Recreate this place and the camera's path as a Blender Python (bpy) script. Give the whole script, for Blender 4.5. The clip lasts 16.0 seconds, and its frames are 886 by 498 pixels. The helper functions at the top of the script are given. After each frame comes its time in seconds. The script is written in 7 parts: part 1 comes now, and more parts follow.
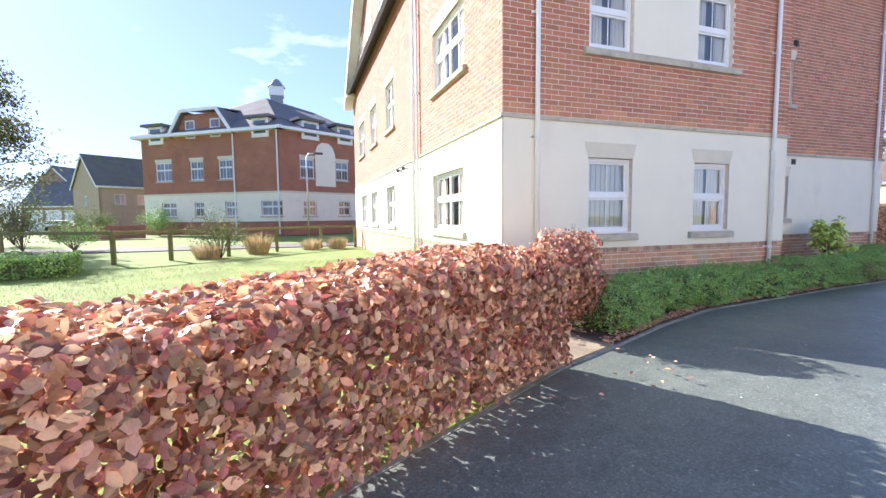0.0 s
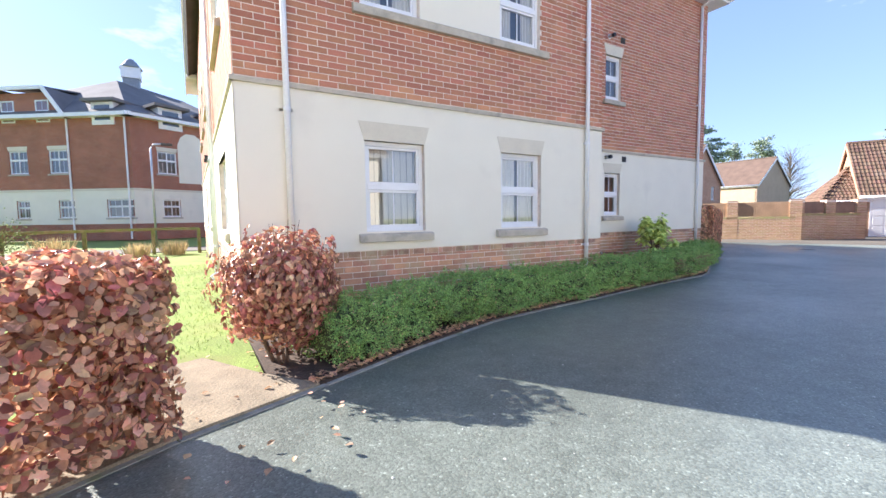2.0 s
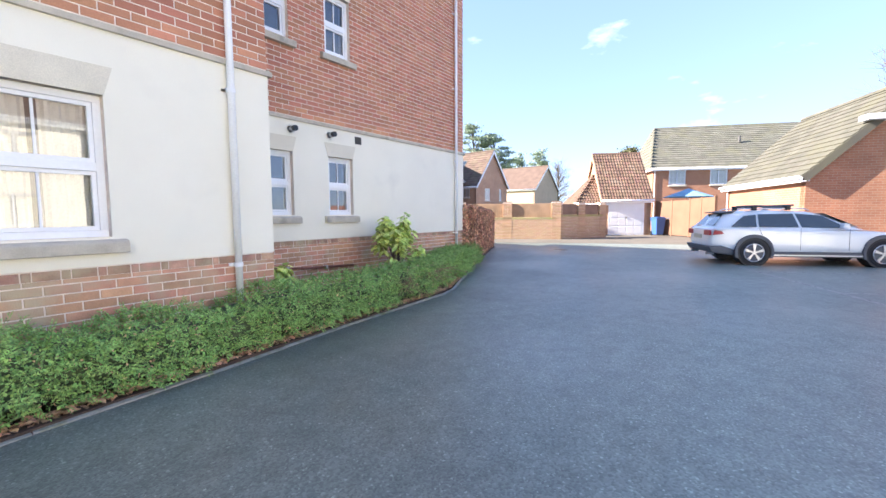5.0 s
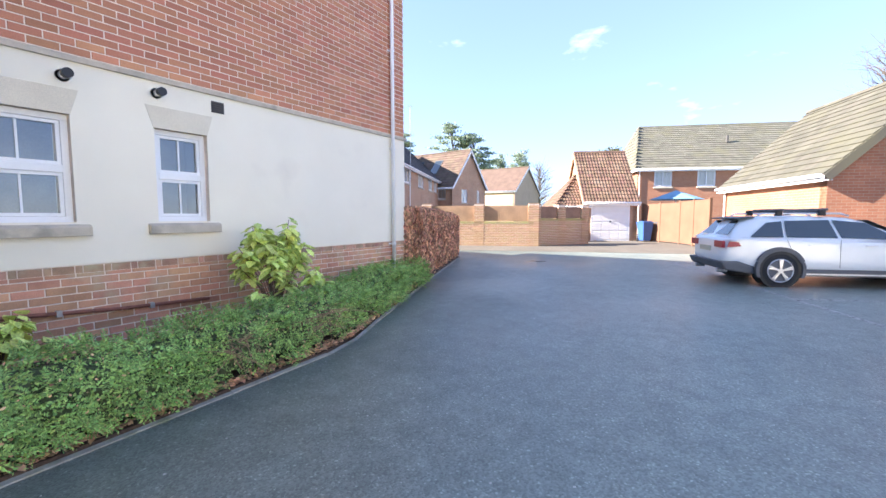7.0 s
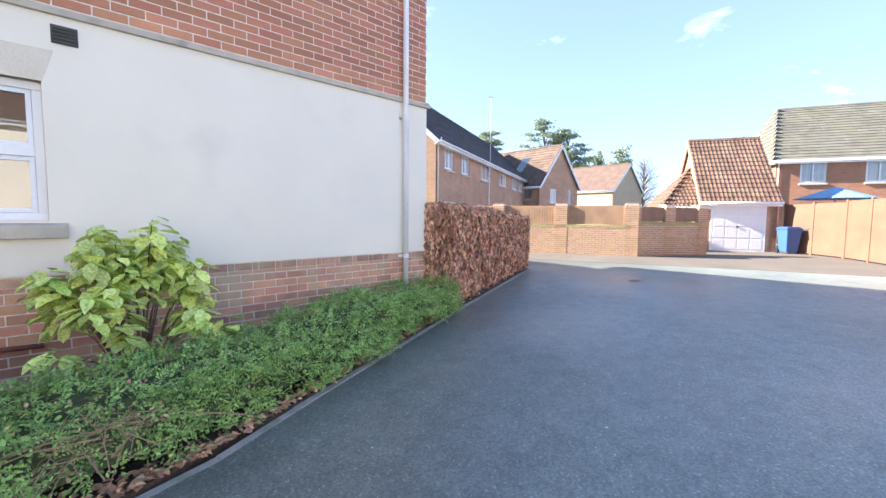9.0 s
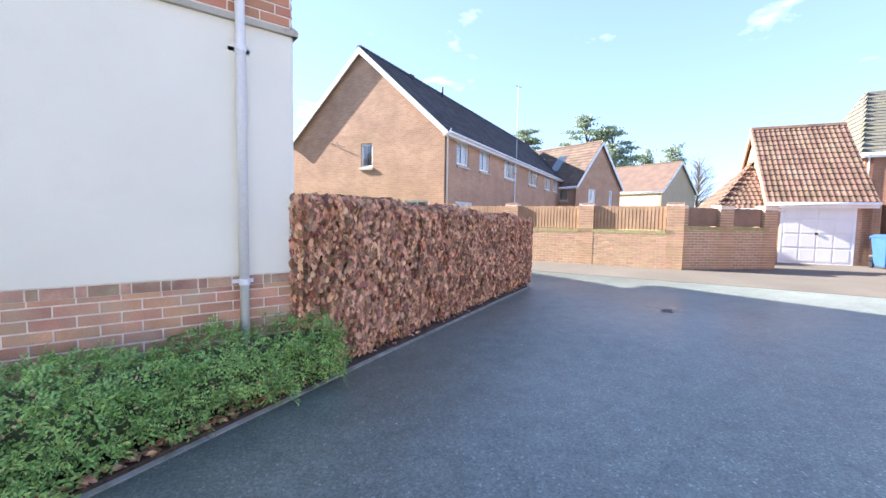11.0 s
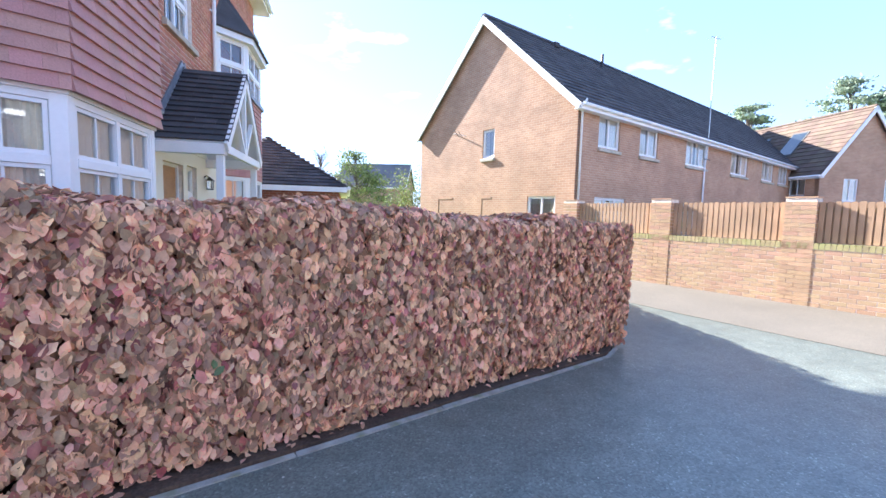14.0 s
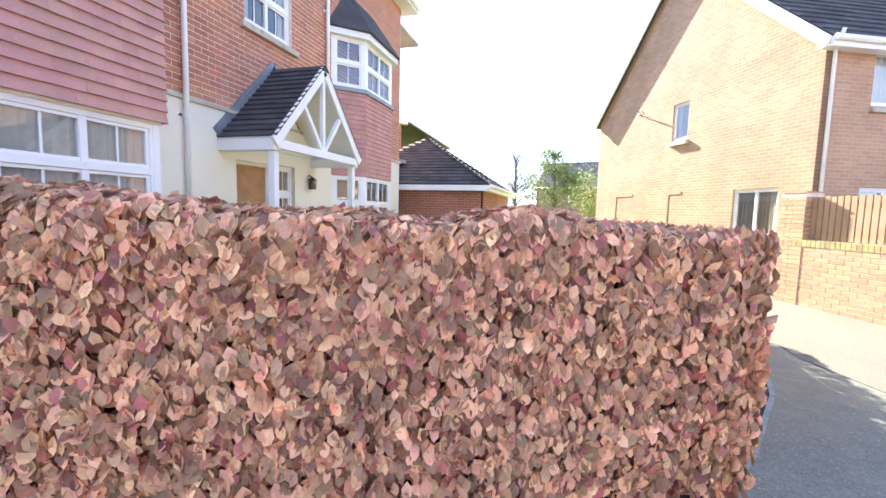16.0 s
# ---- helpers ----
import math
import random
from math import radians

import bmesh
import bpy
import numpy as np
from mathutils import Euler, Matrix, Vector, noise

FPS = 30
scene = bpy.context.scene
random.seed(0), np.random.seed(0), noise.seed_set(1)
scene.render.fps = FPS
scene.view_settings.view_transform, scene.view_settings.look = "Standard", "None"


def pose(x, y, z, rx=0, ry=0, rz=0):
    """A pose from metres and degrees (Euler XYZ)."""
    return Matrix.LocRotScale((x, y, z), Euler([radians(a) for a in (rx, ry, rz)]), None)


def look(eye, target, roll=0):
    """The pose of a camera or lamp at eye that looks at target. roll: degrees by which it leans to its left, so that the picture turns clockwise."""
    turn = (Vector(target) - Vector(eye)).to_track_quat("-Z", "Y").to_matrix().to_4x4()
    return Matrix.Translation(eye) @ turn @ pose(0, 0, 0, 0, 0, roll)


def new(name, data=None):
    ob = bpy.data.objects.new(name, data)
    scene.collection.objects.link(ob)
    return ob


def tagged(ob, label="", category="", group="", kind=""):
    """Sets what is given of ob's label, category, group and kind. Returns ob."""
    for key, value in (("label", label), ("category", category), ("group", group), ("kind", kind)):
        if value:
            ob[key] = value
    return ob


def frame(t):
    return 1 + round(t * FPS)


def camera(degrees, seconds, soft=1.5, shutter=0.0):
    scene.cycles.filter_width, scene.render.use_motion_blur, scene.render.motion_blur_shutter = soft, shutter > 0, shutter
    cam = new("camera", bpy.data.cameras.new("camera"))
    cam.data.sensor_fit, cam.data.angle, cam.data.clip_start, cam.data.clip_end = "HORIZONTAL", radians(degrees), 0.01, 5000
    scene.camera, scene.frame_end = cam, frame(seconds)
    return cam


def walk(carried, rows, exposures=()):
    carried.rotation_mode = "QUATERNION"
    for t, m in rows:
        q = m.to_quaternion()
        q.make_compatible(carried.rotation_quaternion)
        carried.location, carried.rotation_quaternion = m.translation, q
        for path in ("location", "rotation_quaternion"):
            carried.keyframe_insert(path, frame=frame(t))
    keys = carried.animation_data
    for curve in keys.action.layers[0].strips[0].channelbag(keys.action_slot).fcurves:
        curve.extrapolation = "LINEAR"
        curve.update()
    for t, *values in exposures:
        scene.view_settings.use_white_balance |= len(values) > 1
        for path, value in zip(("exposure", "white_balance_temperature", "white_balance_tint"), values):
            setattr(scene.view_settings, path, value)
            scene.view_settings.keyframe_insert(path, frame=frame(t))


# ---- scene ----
cam = camera(93.27, 16.0)
# seconds, eye x y z, yaw, pitch, roll
ROWS = [
    (0.0, -0.015, -0.030, 1.362, -19.11, -4.36, 0.55),
    (0.5, 0.494, 0.079, 1.334, -18.31, -4.22, 0.60),
    (1.0, 1.065, 0.182, 1.312, -20.17, -4.18, 0.65),
    (1.5, 1.682, 0.202, 1.295, -24.72, -4.22, 0.74),
    (2.0, 2.288, 0.286, 1.269, -30.78, -4.30, 0.81),
    (2.5, 2.890, 0.392, 1.273, -37.10, -4.32, 0.94),
    (3.0, 3.450, 0.471, 1.301, -42.64, -4.56, 0.72),
    (3.5, 4.053, 0.599, 1.288, -46.81, -4.62, 0.59),
    (4.0, 4.653, 0.739, 1.268, -50.00, -4.73, 0.47),
    (6.5, 7.847, 1.662, 1.308, -57.20, -4.58, 0.22),
    (7.0, 8.520, 1.828, 1.325, -56.83, -4.49, 0.05),
    (7.5, 9.144, 2.037, 1.287, -55.02, -4.45, -0.13),
    (8.0, 9.805, 2.232, 1.270, -51.80, -4.38, -0.28),
    (8.5, 10.416, 2.446, 1.279, -47.90, -4.37, -0.42),
    (9.0, 11.091, 2.653, 1.317, -44.25, -4.33, -0.48),
    (11.5, 14.338, 3.627, 1.326, -36.65, -4.16, -1.09),
    (12.0, 15.014, 3.879, 1.361, -33.87, -4.25, -1.25),
    (12.5, 15.693, 4.098, 1.376, -30.17, -4.30, -1.28),
    (13.0, 16.283, 4.421, 1.387, -25.52, -4.45, -1.40),
    (13.5, 16.918, 4.698, 1.403, -19.78, -4.63, -1.46),
    (14.0, 17.476, 5.044, 1.428, -12.83, -4.83, -1.47),
    (14.5, 18.057, 5.419, 1.450, -5.07, -5.10, -1.53),
    (15.0, 18.577, 5.828, 1.453, 2.86, -5.23, -1.42),
    (15.5, 19.087, 6.315, 1.450, 10.11, -5.32, -1.42),
    (16.0, 19.557, 6.757, 1.427, 16.13, -5.29, -1.41),
]
# seconds, stops, kelvin, tint
LIGHT = [(0.0, 2.5, 6050, 15), (2.0, 2.6, 6200, 13), (2.5, 2.7, 6300, 11), (4.0, 2.95, 6450, 12), (7.0, 3.05, 6450, 13), (11.5, 3.05, 6150, 13), (13.5, 3.2, 5900, 11), (14.5, 3.3, 6050, 11), (16.0, 3.7, 6850, 11)]
walk(cam, [(t, pose(x, y, z, 90 + pitch, roll, yaw)) for t, x, y, z, yaw, pitch, roll in ROWS], LIGHT)


# ---- world, sun, exposure ----
SUN_AZ, SUN_EL = 33.0, 28.0  # degrees west of +y, degrees above the horizon
to_sun = Vector((-math.sin(radians(SUN_AZ)) * math.cos(radians(SUN_EL)), math.cos(radians(SUN_AZ)) * math.cos(radians(SUN_EL)), math.sin(radians(SUN_EL))))
sun = new("sun", bpy.data.lights.new("sun", "SUN"))
sun.data.energy, sun.data.angle, sun.data.color = 2.7, radians(0.55), (1.0, 0.93, 0.84)
sun.matrix_world = look(to_sun * 60, (0, 0, 0))

world = bpy.data.worlds.new("world")
scene.world = world
world.use_nodes = True
wn, wl = world.node_tree.nodes, world.node_tree.links
sky = wn.new("ShaderNodeTexSky")
sky.sky_type, sky.sun_disc = "NISHITA", False
sky.sun_elevation, sky.sun_rotation = radians(SUN_EL), radians(-SUN_AZ)
sky.air_density, sky.dust_density, sky.ozone_density, sky.altitude = 0.7, 0.15, 1.6, 50
cloud_co = wn.new("ShaderNodeTexCoord")
cloud_map = wn.new("ShaderNodeMapping")
cloud_map.inputs["Scale"].default_value = (1.0, 1.0, 2.6)
cloud_noise = wn.new("ShaderNodeTexNoise")
cloud_noise.inputs["Scale"].default_value, cloud_noise.inputs["Detail"].default_value, cloud_noise.inputs["Roughness"].default_value = 5.0, 6.0, 0.55
cloud_ramp = wn.new("ShaderNodeValToRGB")
cloud_ramp.color_ramp.elements[0].position, cloud_ramp.color_ramp.elements[1].position = 0.62, 0.82
cloud_mix = wn.new("ShaderNodeMixRGB")
cloud_mix.inputs[2].default_value = (2.6, 2.75, 2.9, 1)
cloud_half = wn.new("ShaderNodeMath")
cloud_half.operation = "MULTIPLY"
cloud_half.inputs[1].default_value = 0.7
wl.new(cloud_co.outputs["Generated"], cloud_map.inputs["Vector"])
wl.new(cloud_map.outputs["Vector"], cloud_noise.inputs["Vector"])
wl.new(cloud_noise.outputs["Fac"], cloud_ramp.inputs["Fac"])
wl.new(cloud_ramp.outputs["Color"], cloud_half.inputs[0])
wl.new(cloud_half.outputs[0], cloud_mix.inputs[0])
sky_soft, sky_tint = wn.new("ShaderNodeGamma"), wn.new("ShaderNodeMixRGB")
sky_soft.inputs["Gamma"].default_value = 0.50
sky_tint.blend_type = "MULTIPLY"
sky_tint.inputs[0].default_value, sky_tint.inputs[2].default_value = 1.0, (0.56, 0.655, 0.87, 1)
wl.new(sky.outputs["Color"], sky_soft.inputs["Color"])
wl.new(sky_soft.outputs["Color"], sky_tint.inputs[1])
wl.new(sky_tint.outputs["Color"], cloud_mix.inputs[1])
wl.new(cloud_mix.outputs["Color"], wn["Background"].inputs["Color"])
wn["Background"].inputs["Strength"].default_value = 0.13


# ---- materials ----
def material(name, color, rough=0.8, metal=0.0, scale=8.0, amount=0.18, fine=90.0, fine_amount=0.10, bump=0.15, bump_scale=None,
             stain=None, stain_scale=1.2, stain_at=0.62, random_by=None, random_amount=0.25, hue=0.02, spec=0.5, coat=0.0, trans=0.0):
    """A node material: a base colour varied at two scales, stains with a shape of their own, fine relief."""
    m = bpy.data.materials.new(name)
    m.use_nodes = True
    n, l = m.node_tree.nodes, m.node_tree.links
    b = n["Principled BSDF"]
    co = n.new("ShaderNodeTexCoord")

    def noise_of(s, detail=4.0):
        t = n.new("ShaderNodeTexNoise")
        t.inputs["Scale"].default_value, t.inputs["Detail"].default_value = s, detail
        l.new(co.outputs["Object"], t.inputs["Vector"])
        return t.outputs["Fac"]

    def spread(value, lo, hi):
        r = n.new("ShaderNodeMapRange")
        r.inputs["From Min"].default_value, r.inputs["From Max"].default_value = 0.25, 0.75
        r.inputs["To Min"].default_value, r.inputs["To Max"].default_value = lo, hi
        l.new(value, r.inputs["Value"])
        return r.outputs["Result"]

    def times(a, bb):
        t = n.new("ShaderNodeMath")
        t.operation = "MULTIPLY"
        l.new(a, t.inputs[0])
        l.new(bb, t.inputs[1])
        return t.outputs[0]

    value = times(spread(noise_of(scale), 1 - amount, 1 + amount), spread(noise_of(fine, 2.0), 1 - fine_amount, 1 + fine_amount))
    hsv = n.new("ShaderNodeHueSaturation")
    hsv.inputs["Color"].default_value = (*color, 1)
    if random_by:
        if random_by == "island":
            g = n.new("ShaderNodeNewGeometry").outputs["Random Per Island"]
        else:
            g = n.new("ShaderNodeObjectInfo").outputs["Random"]
        r = n.new("ShaderNodeMapRange")
        r.inputs["To Min"].default_value, r.inputs["To Max"].default_value = 1 - random_amount, 1 + random_amount
        l.new(g, r.inputs["Value"])
        value = times(value, r.outputs["Result"])
        w = n.new("ShaderNodeTexWhiteNoise")
        w.noise_dimensions = "1D"
        l.new(g, w.inputs["W"])
        h = n.new("ShaderNodeMapRange")
        h.inputs["To Min"].default_value, h.inputs["To Max"].default_value = 0.5 - hue, 0.5 + hue
        l.new(w.outputs["Value"], h.inputs["Value"])
        l.new(h.outputs["Result"], hsv.inputs["Hue"])
    l.new(value, hsv.inputs["Value"])
    out = hsv.outputs["Color"]
    if stain:
        ramp = n.new("ShaderNodeMapRange")
        ramp.inputs["From Min"].default_value, ramp.inputs["From Max"].default_value = stain_at - 0.08, stain_at + 0.08
        l.new(noise_of(stain_scale, 6.0), ramp.inputs["Value"])
        mix = n.new("ShaderNodeMixRGB")
        mix.inputs[2].default_value = (*stain, 1)
        l.new(ramp.outputs["Result"], mix.inputs[0])
        l.new(out, mix.inputs[1])
        out = mix.outputs["Color"]
    l.new(out, b.inputs["Base Color"])
    b.inputs["Roughness"].default_value, b.inputs["Metallic"].default_value = rough, metal
    b.inputs["Specular IOR Level"].default_value = spec
    b.inputs["Coat Weight"].default_value = coat
    if bump:
        bu = n.new("ShaderNodeBump")
        bu.inputs["Strength"].default_value, bu.inputs["Distance"].default_value = bump, 0.01
        l.new(noise_of(bump_scale or fine, 5.0), bu.inputs["Height"])
        l.new(bu.outputs["Normal"], b.inputs["Normal"])
    if trans:
        tr = n.new("ShaderNodeBsdfTranslucent")
        l.new(out, tr.inputs["Color"])
        mx = n.new("ShaderNodeMixShader")
        mx.inputs[0].default_value = trans
        l.new(b.outputs[0], mx.inputs[1])
        l.new(tr.outputs[0], mx.inputs[2])
        l.new(mx.outputs[0], n["Material Output"].inputs["Surface"])
    return m


def glass_material(name, tint=(0.97, 0.98, 0.98)):
    m = bpy.data.materials.new(name)
    m.use_nodes = True
    n, l = m.node_tree.nodes, m.node_tree.links
    clear, gloss = n.new("ShaderNodeBsdfTransparent"), n.new("ShaderNodeBsdfGlossy")
    clear.inputs["Color"].default_value = (*tint, 1)
    gloss.inputs["Roughness"].default_value = 0.01
    fr = n.new("ShaderNodeFresnel")
    fr.inputs["IOR"].default_value = 2.4
    mx = n.new("ShaderNodeMixShader")
    l.new(fr.outputs[0], mx.inputs[0])
    l.new(clear.outputs[0], mx.inputs[1])
    l.new(gloss.outputs[0], mx.inputs[2])
    l.new(mx.outputs[0], n["Material Output"].inputs["Surface"])
    return m


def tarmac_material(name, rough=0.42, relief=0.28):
    """Worn tarmac: single stones of several greys in a dark binder, paler away from the kerb, with damp and patchy
    areas.
    """
    m = bpy.data.materials.new(name)
    m.use_nodes = True
    n, l = m.node_tree.nodes, m.node_tree.links
    b = n["Principled BSDF"]
    co = n.new("ShaderNodeNewGeometry").outputs["Position"]

    def noise_of(s, detail=4.0):
        t = n.new("ShaderNodeTexNoise")
        t.inputs["Scale"].default_value, t.inputs["Detail"].default_value = s, detail
        l.new(co, t.inputs["Vector"])
        return t.outputs["Fac"]

    def span(value, f0, f1, t0, t1):
        r = n.new("ShaderNodeMapRange")
        for k, v in (("From Min", f0), ("From Max", f1), ("To Min", t0), ("To Max", t1)):
            r.inputs[k].default_value = v
        l.new(value, r.inputs["Value"])
        return r.outputs["Result"]

    def calc(op, a, c):
        t = n.new("ShaderNodeMath")
        t.operation = op
        for i, v in enumerate((a, c)):
            if isinstance(v, float):
                t.inputs[i].default_value = v
            else:
                l.new(v, t.inputs[i])
        return t.outputs[0]

    stones = n.new("ShaderNodeTexVoronoi")
    stones.inputs["Scale"].default_value = 85.0
    l.new(co, stones.inputs["Vector"])
    tone = n.new("ShaderNodeSeparateColor")
    l.new(stones.outputs["Color"], tone.inputs["Color"])
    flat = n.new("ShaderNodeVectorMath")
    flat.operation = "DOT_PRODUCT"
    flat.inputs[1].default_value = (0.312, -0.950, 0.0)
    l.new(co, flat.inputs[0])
    # brightness rises with distance from the kerb line, its edge broken by noise
    off_kerb = span(calc("ADD", flat.outputs["Value"], calc("MULTIPLY", noise_of(0.6, 5.0), 2.4)), 0.3, 3.2, 0.72, 1.12)
    patch = span(noise_of(0.33, 6.0), 0.38, 0.66, 0.90, 1.14)
    mottle = span(noise_of(5.0, 6.0), 0.3, 0.7, 0.86, 1.14)
    stone = span(tone.outputs["Red"], 0.0, 1.0, 0.70, 1.22)
    pale = span(tone.outputs["Green"], 0.90, 1.0, 1.0, 1.7)
    value = calc("MULTIPLY", calc("MULTIPLY", calc("MULTIPLY", off_kerb, patch), mottle), calc("MULTIPLY", stone, pale))
    hsv = n.new("ShaderNodeHueSaturation")
    hsv.inputs["Color"].default_value = (0.208, 0.236, 0.204, 1)
    l.new(value, hsv.inputs["Value"])
    l.new(hsv.outputs["Color"], b.inputs["Base Color"])
    b.inputs["Roughness"].default_value = rough
    away = n.new("ShaderNodeVectorMath")
    away.operation = "DISTANCE"
    away.inputs[1].default_value = (20.25, 6.2, 0.0)
    l.new(co, away.inputs[0])
    damp = span(calc("ADD", away.outputs["Value"], calc("MULTIPLY", noise_of(0.9, 4.0), 1.6)), 0.9, 3.0, 1.0, 0.0)
    dry = calc("SUBTRACT", 1.0, damp)
    l.new(calc("ADD", calc("MULTIPLY", span(noise_of(0.5, 5.0), 0.35, 0.7, rough - 0.07, rough + 0.1), dry), calc("MULTIPLY", damp, 0.27)), b.inputs["Roughness"])
    bu = n.new("ShaderNodeBump")
    bu.inputs["Distance"].default_value = 0.006
    bu.invert = True
    l.new(calc("MULTIPLY", dry, relief), bu.inputs["Strength"])
    l.new(stones.outputs["Distance"], bu.inputs["Height"])
    l.new(bu.outputs["Normal"], b.inputs["Normal"])
    return m


M_BRICK = material("red brick", (0.475, 0.195, 0.118), 0.86, scale=3.0, amount=0.12, fine=120, bump=0.3, random_by="island", random_amount=0.17, hue=0.010, stain=(0.52, 0.29, 0.20), stain_scale=5.0, stain_at=0.66)
M_BRICK_ORANGE = material("orange brick", (0.55, 0.25, 0.145), 0.86, scale=3.0, amount=0.12, fine=120, bump=0.3, random_by="island", random_amount=0.15, hue=0.010)
M_BRICK_PIECE = material("red brick piece", (0.485, 0.205, 0.126), 0.86, scale=6.0, amount=0.12, fine=120, bump=0.3, random_by="object", random_amount=0.17, hue=0.010)
M_BRICK_TAN = material("tan garden brick", (0.46, 0.31, 0.19), 0.88, scale=6.0, amount=0.15, fine=120, bump=0.3, random_by="object", random_amount=0.11, hue=0.014)
M_BRICK_STAINED = material("weathered plinth brick", (0.45, 0.28, 0.19), 0.92, scale=7.0, amount=0.3, fine=110, bump=0.45, random_by="island", random_amount=0.25, hue=0.02, stain=(0.46, 0.38, 0.25), stain_scale=4.0, stain_at=0.60)
M_LICHEN = material("lichened coping brick", (0.40, 0.335, 0.17), 0.93, scale=6.0, amount=0.25, fine=110, bump=0.4, random_by="island", random_amount=0.14, hue=0.015, stain=(0.36, 0.35, 0.14), stain_scale=3.0, stain_at=0.55)
M_PLINTH = material("worn plinth brick", (0.57, 0.305, 0.195), 0.9, scale=4.0, amount=0.22, fine=120, bump=0.4, random_by="island", random_amount=0.2, hue=0.014, stain=(0.50, 0.39, 0.26), stain_scale=2.2, stain_at=0.58)
M_PLINTH_PIECE = material("worn plinth brick piece", (0.57, 0.305, 0.195), 0.9, scale=7.0, amount=0.22, fine=120, bump=0.4, random_by="object", random_amount=0.24, hue=0.016, stain=(0.50, 0.39, 0.26), stain_scale=5.0, stain_at=0.62)
M_BRICK_BUFF = material("buff orange brick", (0.46, 0.30, 0.185), 0.86, scale=3.0, amount=0.12, fine=120, bump=0.3, random_by="island", random_amount=0.13, hue=0.016, stain=(0.5, 0.34, 0.2), stain_scale=2.5, stain_at=0.62)
M_MORTAR = material("lime mortar", (0.80, 0.69, 0.58), 0.95, scale=12, fine=200, bump=0.4)
M_RENDER = material("cream render", (0.88, 0.83, 0.70), 0.93, scale=1.2, amount=0.035, fine=260, fine_amount=0.05, bump=0.18, bump_scale=320, stain=(0.78, 0.73, 0.62), stain_scale=0.9, stain_at=0.66)
M_STONE = material("cast stone", (0.52, 0.47, 0.38), 0.9, scale=7, amount=0.16, fine=150, bump=0.25, stain=(0.36, 0.33, 0.27), stain_scale=5.0, stain_at=0.63)
M_STONE_PALE = material("painted stone lintel", (0.73, 0.67, 0.54), 0.9, scale=4, amount=0.06, fine=150, bump=0.2)
M_UPVC = material("white plastic", (0.86, 0.86, 0.86), 0.35, scale=2, amount=0.03, fine=40, fine_amount=0.02, bump=0.0)
M_UPVC_AGED = material("white gutter plastic", (0.87, 0.87, 0.87), 0.45, scale=3, amount=0.06, fine=60, fine_amount=0.05, bump=0.03)
M_GLASS = glass_material("window glass")
M_CURTAIN = material("cream curtain", (0.88, 0.85, 0.76), 0.95, scale=3, amount=0.1, fine=60, bump=0.1)
M_BLIND = material("pale vertical blind", (0.80, 0.78, 0.70), 0.9, scale=3, amount=0.08, fine=60, bump=0.1)
M_ROOM = material("room interior", (0.34, 0.33, 0.31), 0.95, scale=1.5, amount=0.3, bump=0)
M_TILE_HUNG = material("plum hanging tile", (0.52, 0.275, 0.24), 0.75, scale=3, amount=0.12, fine=80, bump=0.25, random_by="island", random_amount=0.07, hue=0.012)
M_SLATE = material("dark concrete roof tile", (0.085, 0.083, 0.088), 0.9, spec=0.2, scale=2.0, amount=0.25, fine=70, bump=0.3, random_by="island", random_amount=0.2, hue=0.02)
M_SLATE_GREY = material("weathered grey roof tile", (0.150, 0.142, 0.108), 0.9, scale=1.2, amount=0.18, fine=50, bump=0.3, random_by="island", random_amount=0.14, hue=0.015, stain=(0.165, 0.155, 0.10), stain_scale=0.8, stain_at=0.58)
# darker copy of M_SLATE_GREY that holds down strong sun on one roof
M_SLATE_GREY_DIM = material("grey roof tile darkened against sun", (0.105, 0.098, 0.074), 0.92, scale=1.2, amount=0.2, fine=50, bump=0.3, random_by="island", random_amount=0.16, hue=0.015, stain=(0.12, 0.112, 0.075), stain_scale=0.8, stain_at=0.58)
M_PANTILE = material("terracotta pantile", (0.165, 0.098, 0.066), 0.85, scale=2.0, amount=0.2, fine=60, bump=0.3, random_by="island", random_amount=0.24, hue=0.018, stain=(0.2, 0.14, 0.1), stain_scale=2.0, stain_at=0.62)
M_PANTILE_FAR = material("brown roof tile", (0.14, 0.096, 0.068), 0.88, scale=1.5, amount=0.2, fine=30, bump=0.3, random_by="island", random_amount=0.18, hue=0.018)
M_LEAD = material("grey lead flashing", (0.26, 0.28, 0.31), 0.5, metal=0.3, scale=8, amount=0.2, bump=0.1)
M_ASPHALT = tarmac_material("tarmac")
# road tan as it looks in sunshine, put into the colour
M_ROAD_SUNLIT = material("sunlit road surface", (0.150, 0.130, 0.102), 0.9, scale=0.7, amount=0.16, fine=90, fine_amount=0.3, bump=0.6, bump_scale=70)
# invented pale surface for the unseen ground that bounces sunlight
M_BOUNCE_GROUND = material("pale bounce ground", (0.47, 0.43, 0.37), 0.9, scale=0.8, amount=0.15, fine=30, bump=0.3)
M_KERB = material("concrete edging", (0.31, 0.30, 0.27), 0.9, scale=9, amount=0.25, fine=100, bump=0.4, stain=(0.2, 0.21, 0.13), stain_scale=6, stain_at=0.6)
M_PAINT_LINE = material("worn road paint", (0.46, 0.46, 0.44), 0.85, scale=7, amount=0.2, fine=60, fine_amount=0.3, bump=0.3, stain=(0.12, 0.12, 0.12), stain_scale=16, stain_at=0.58)
M_SOIL = material("dark soil", (0.075, 0.048, 0.033), 0.97, scale=5, amount=0.4, fine=60, fine_amount=0.4, bump=0.9, bump_scale=28)
M_SAND = material("dry trodden soil", (0.27, 0.215, 0.145), 0.97, scale=4, amount=0.25, fine=90, fine_amount=0.35, bump=0.8, bump_scale=45)
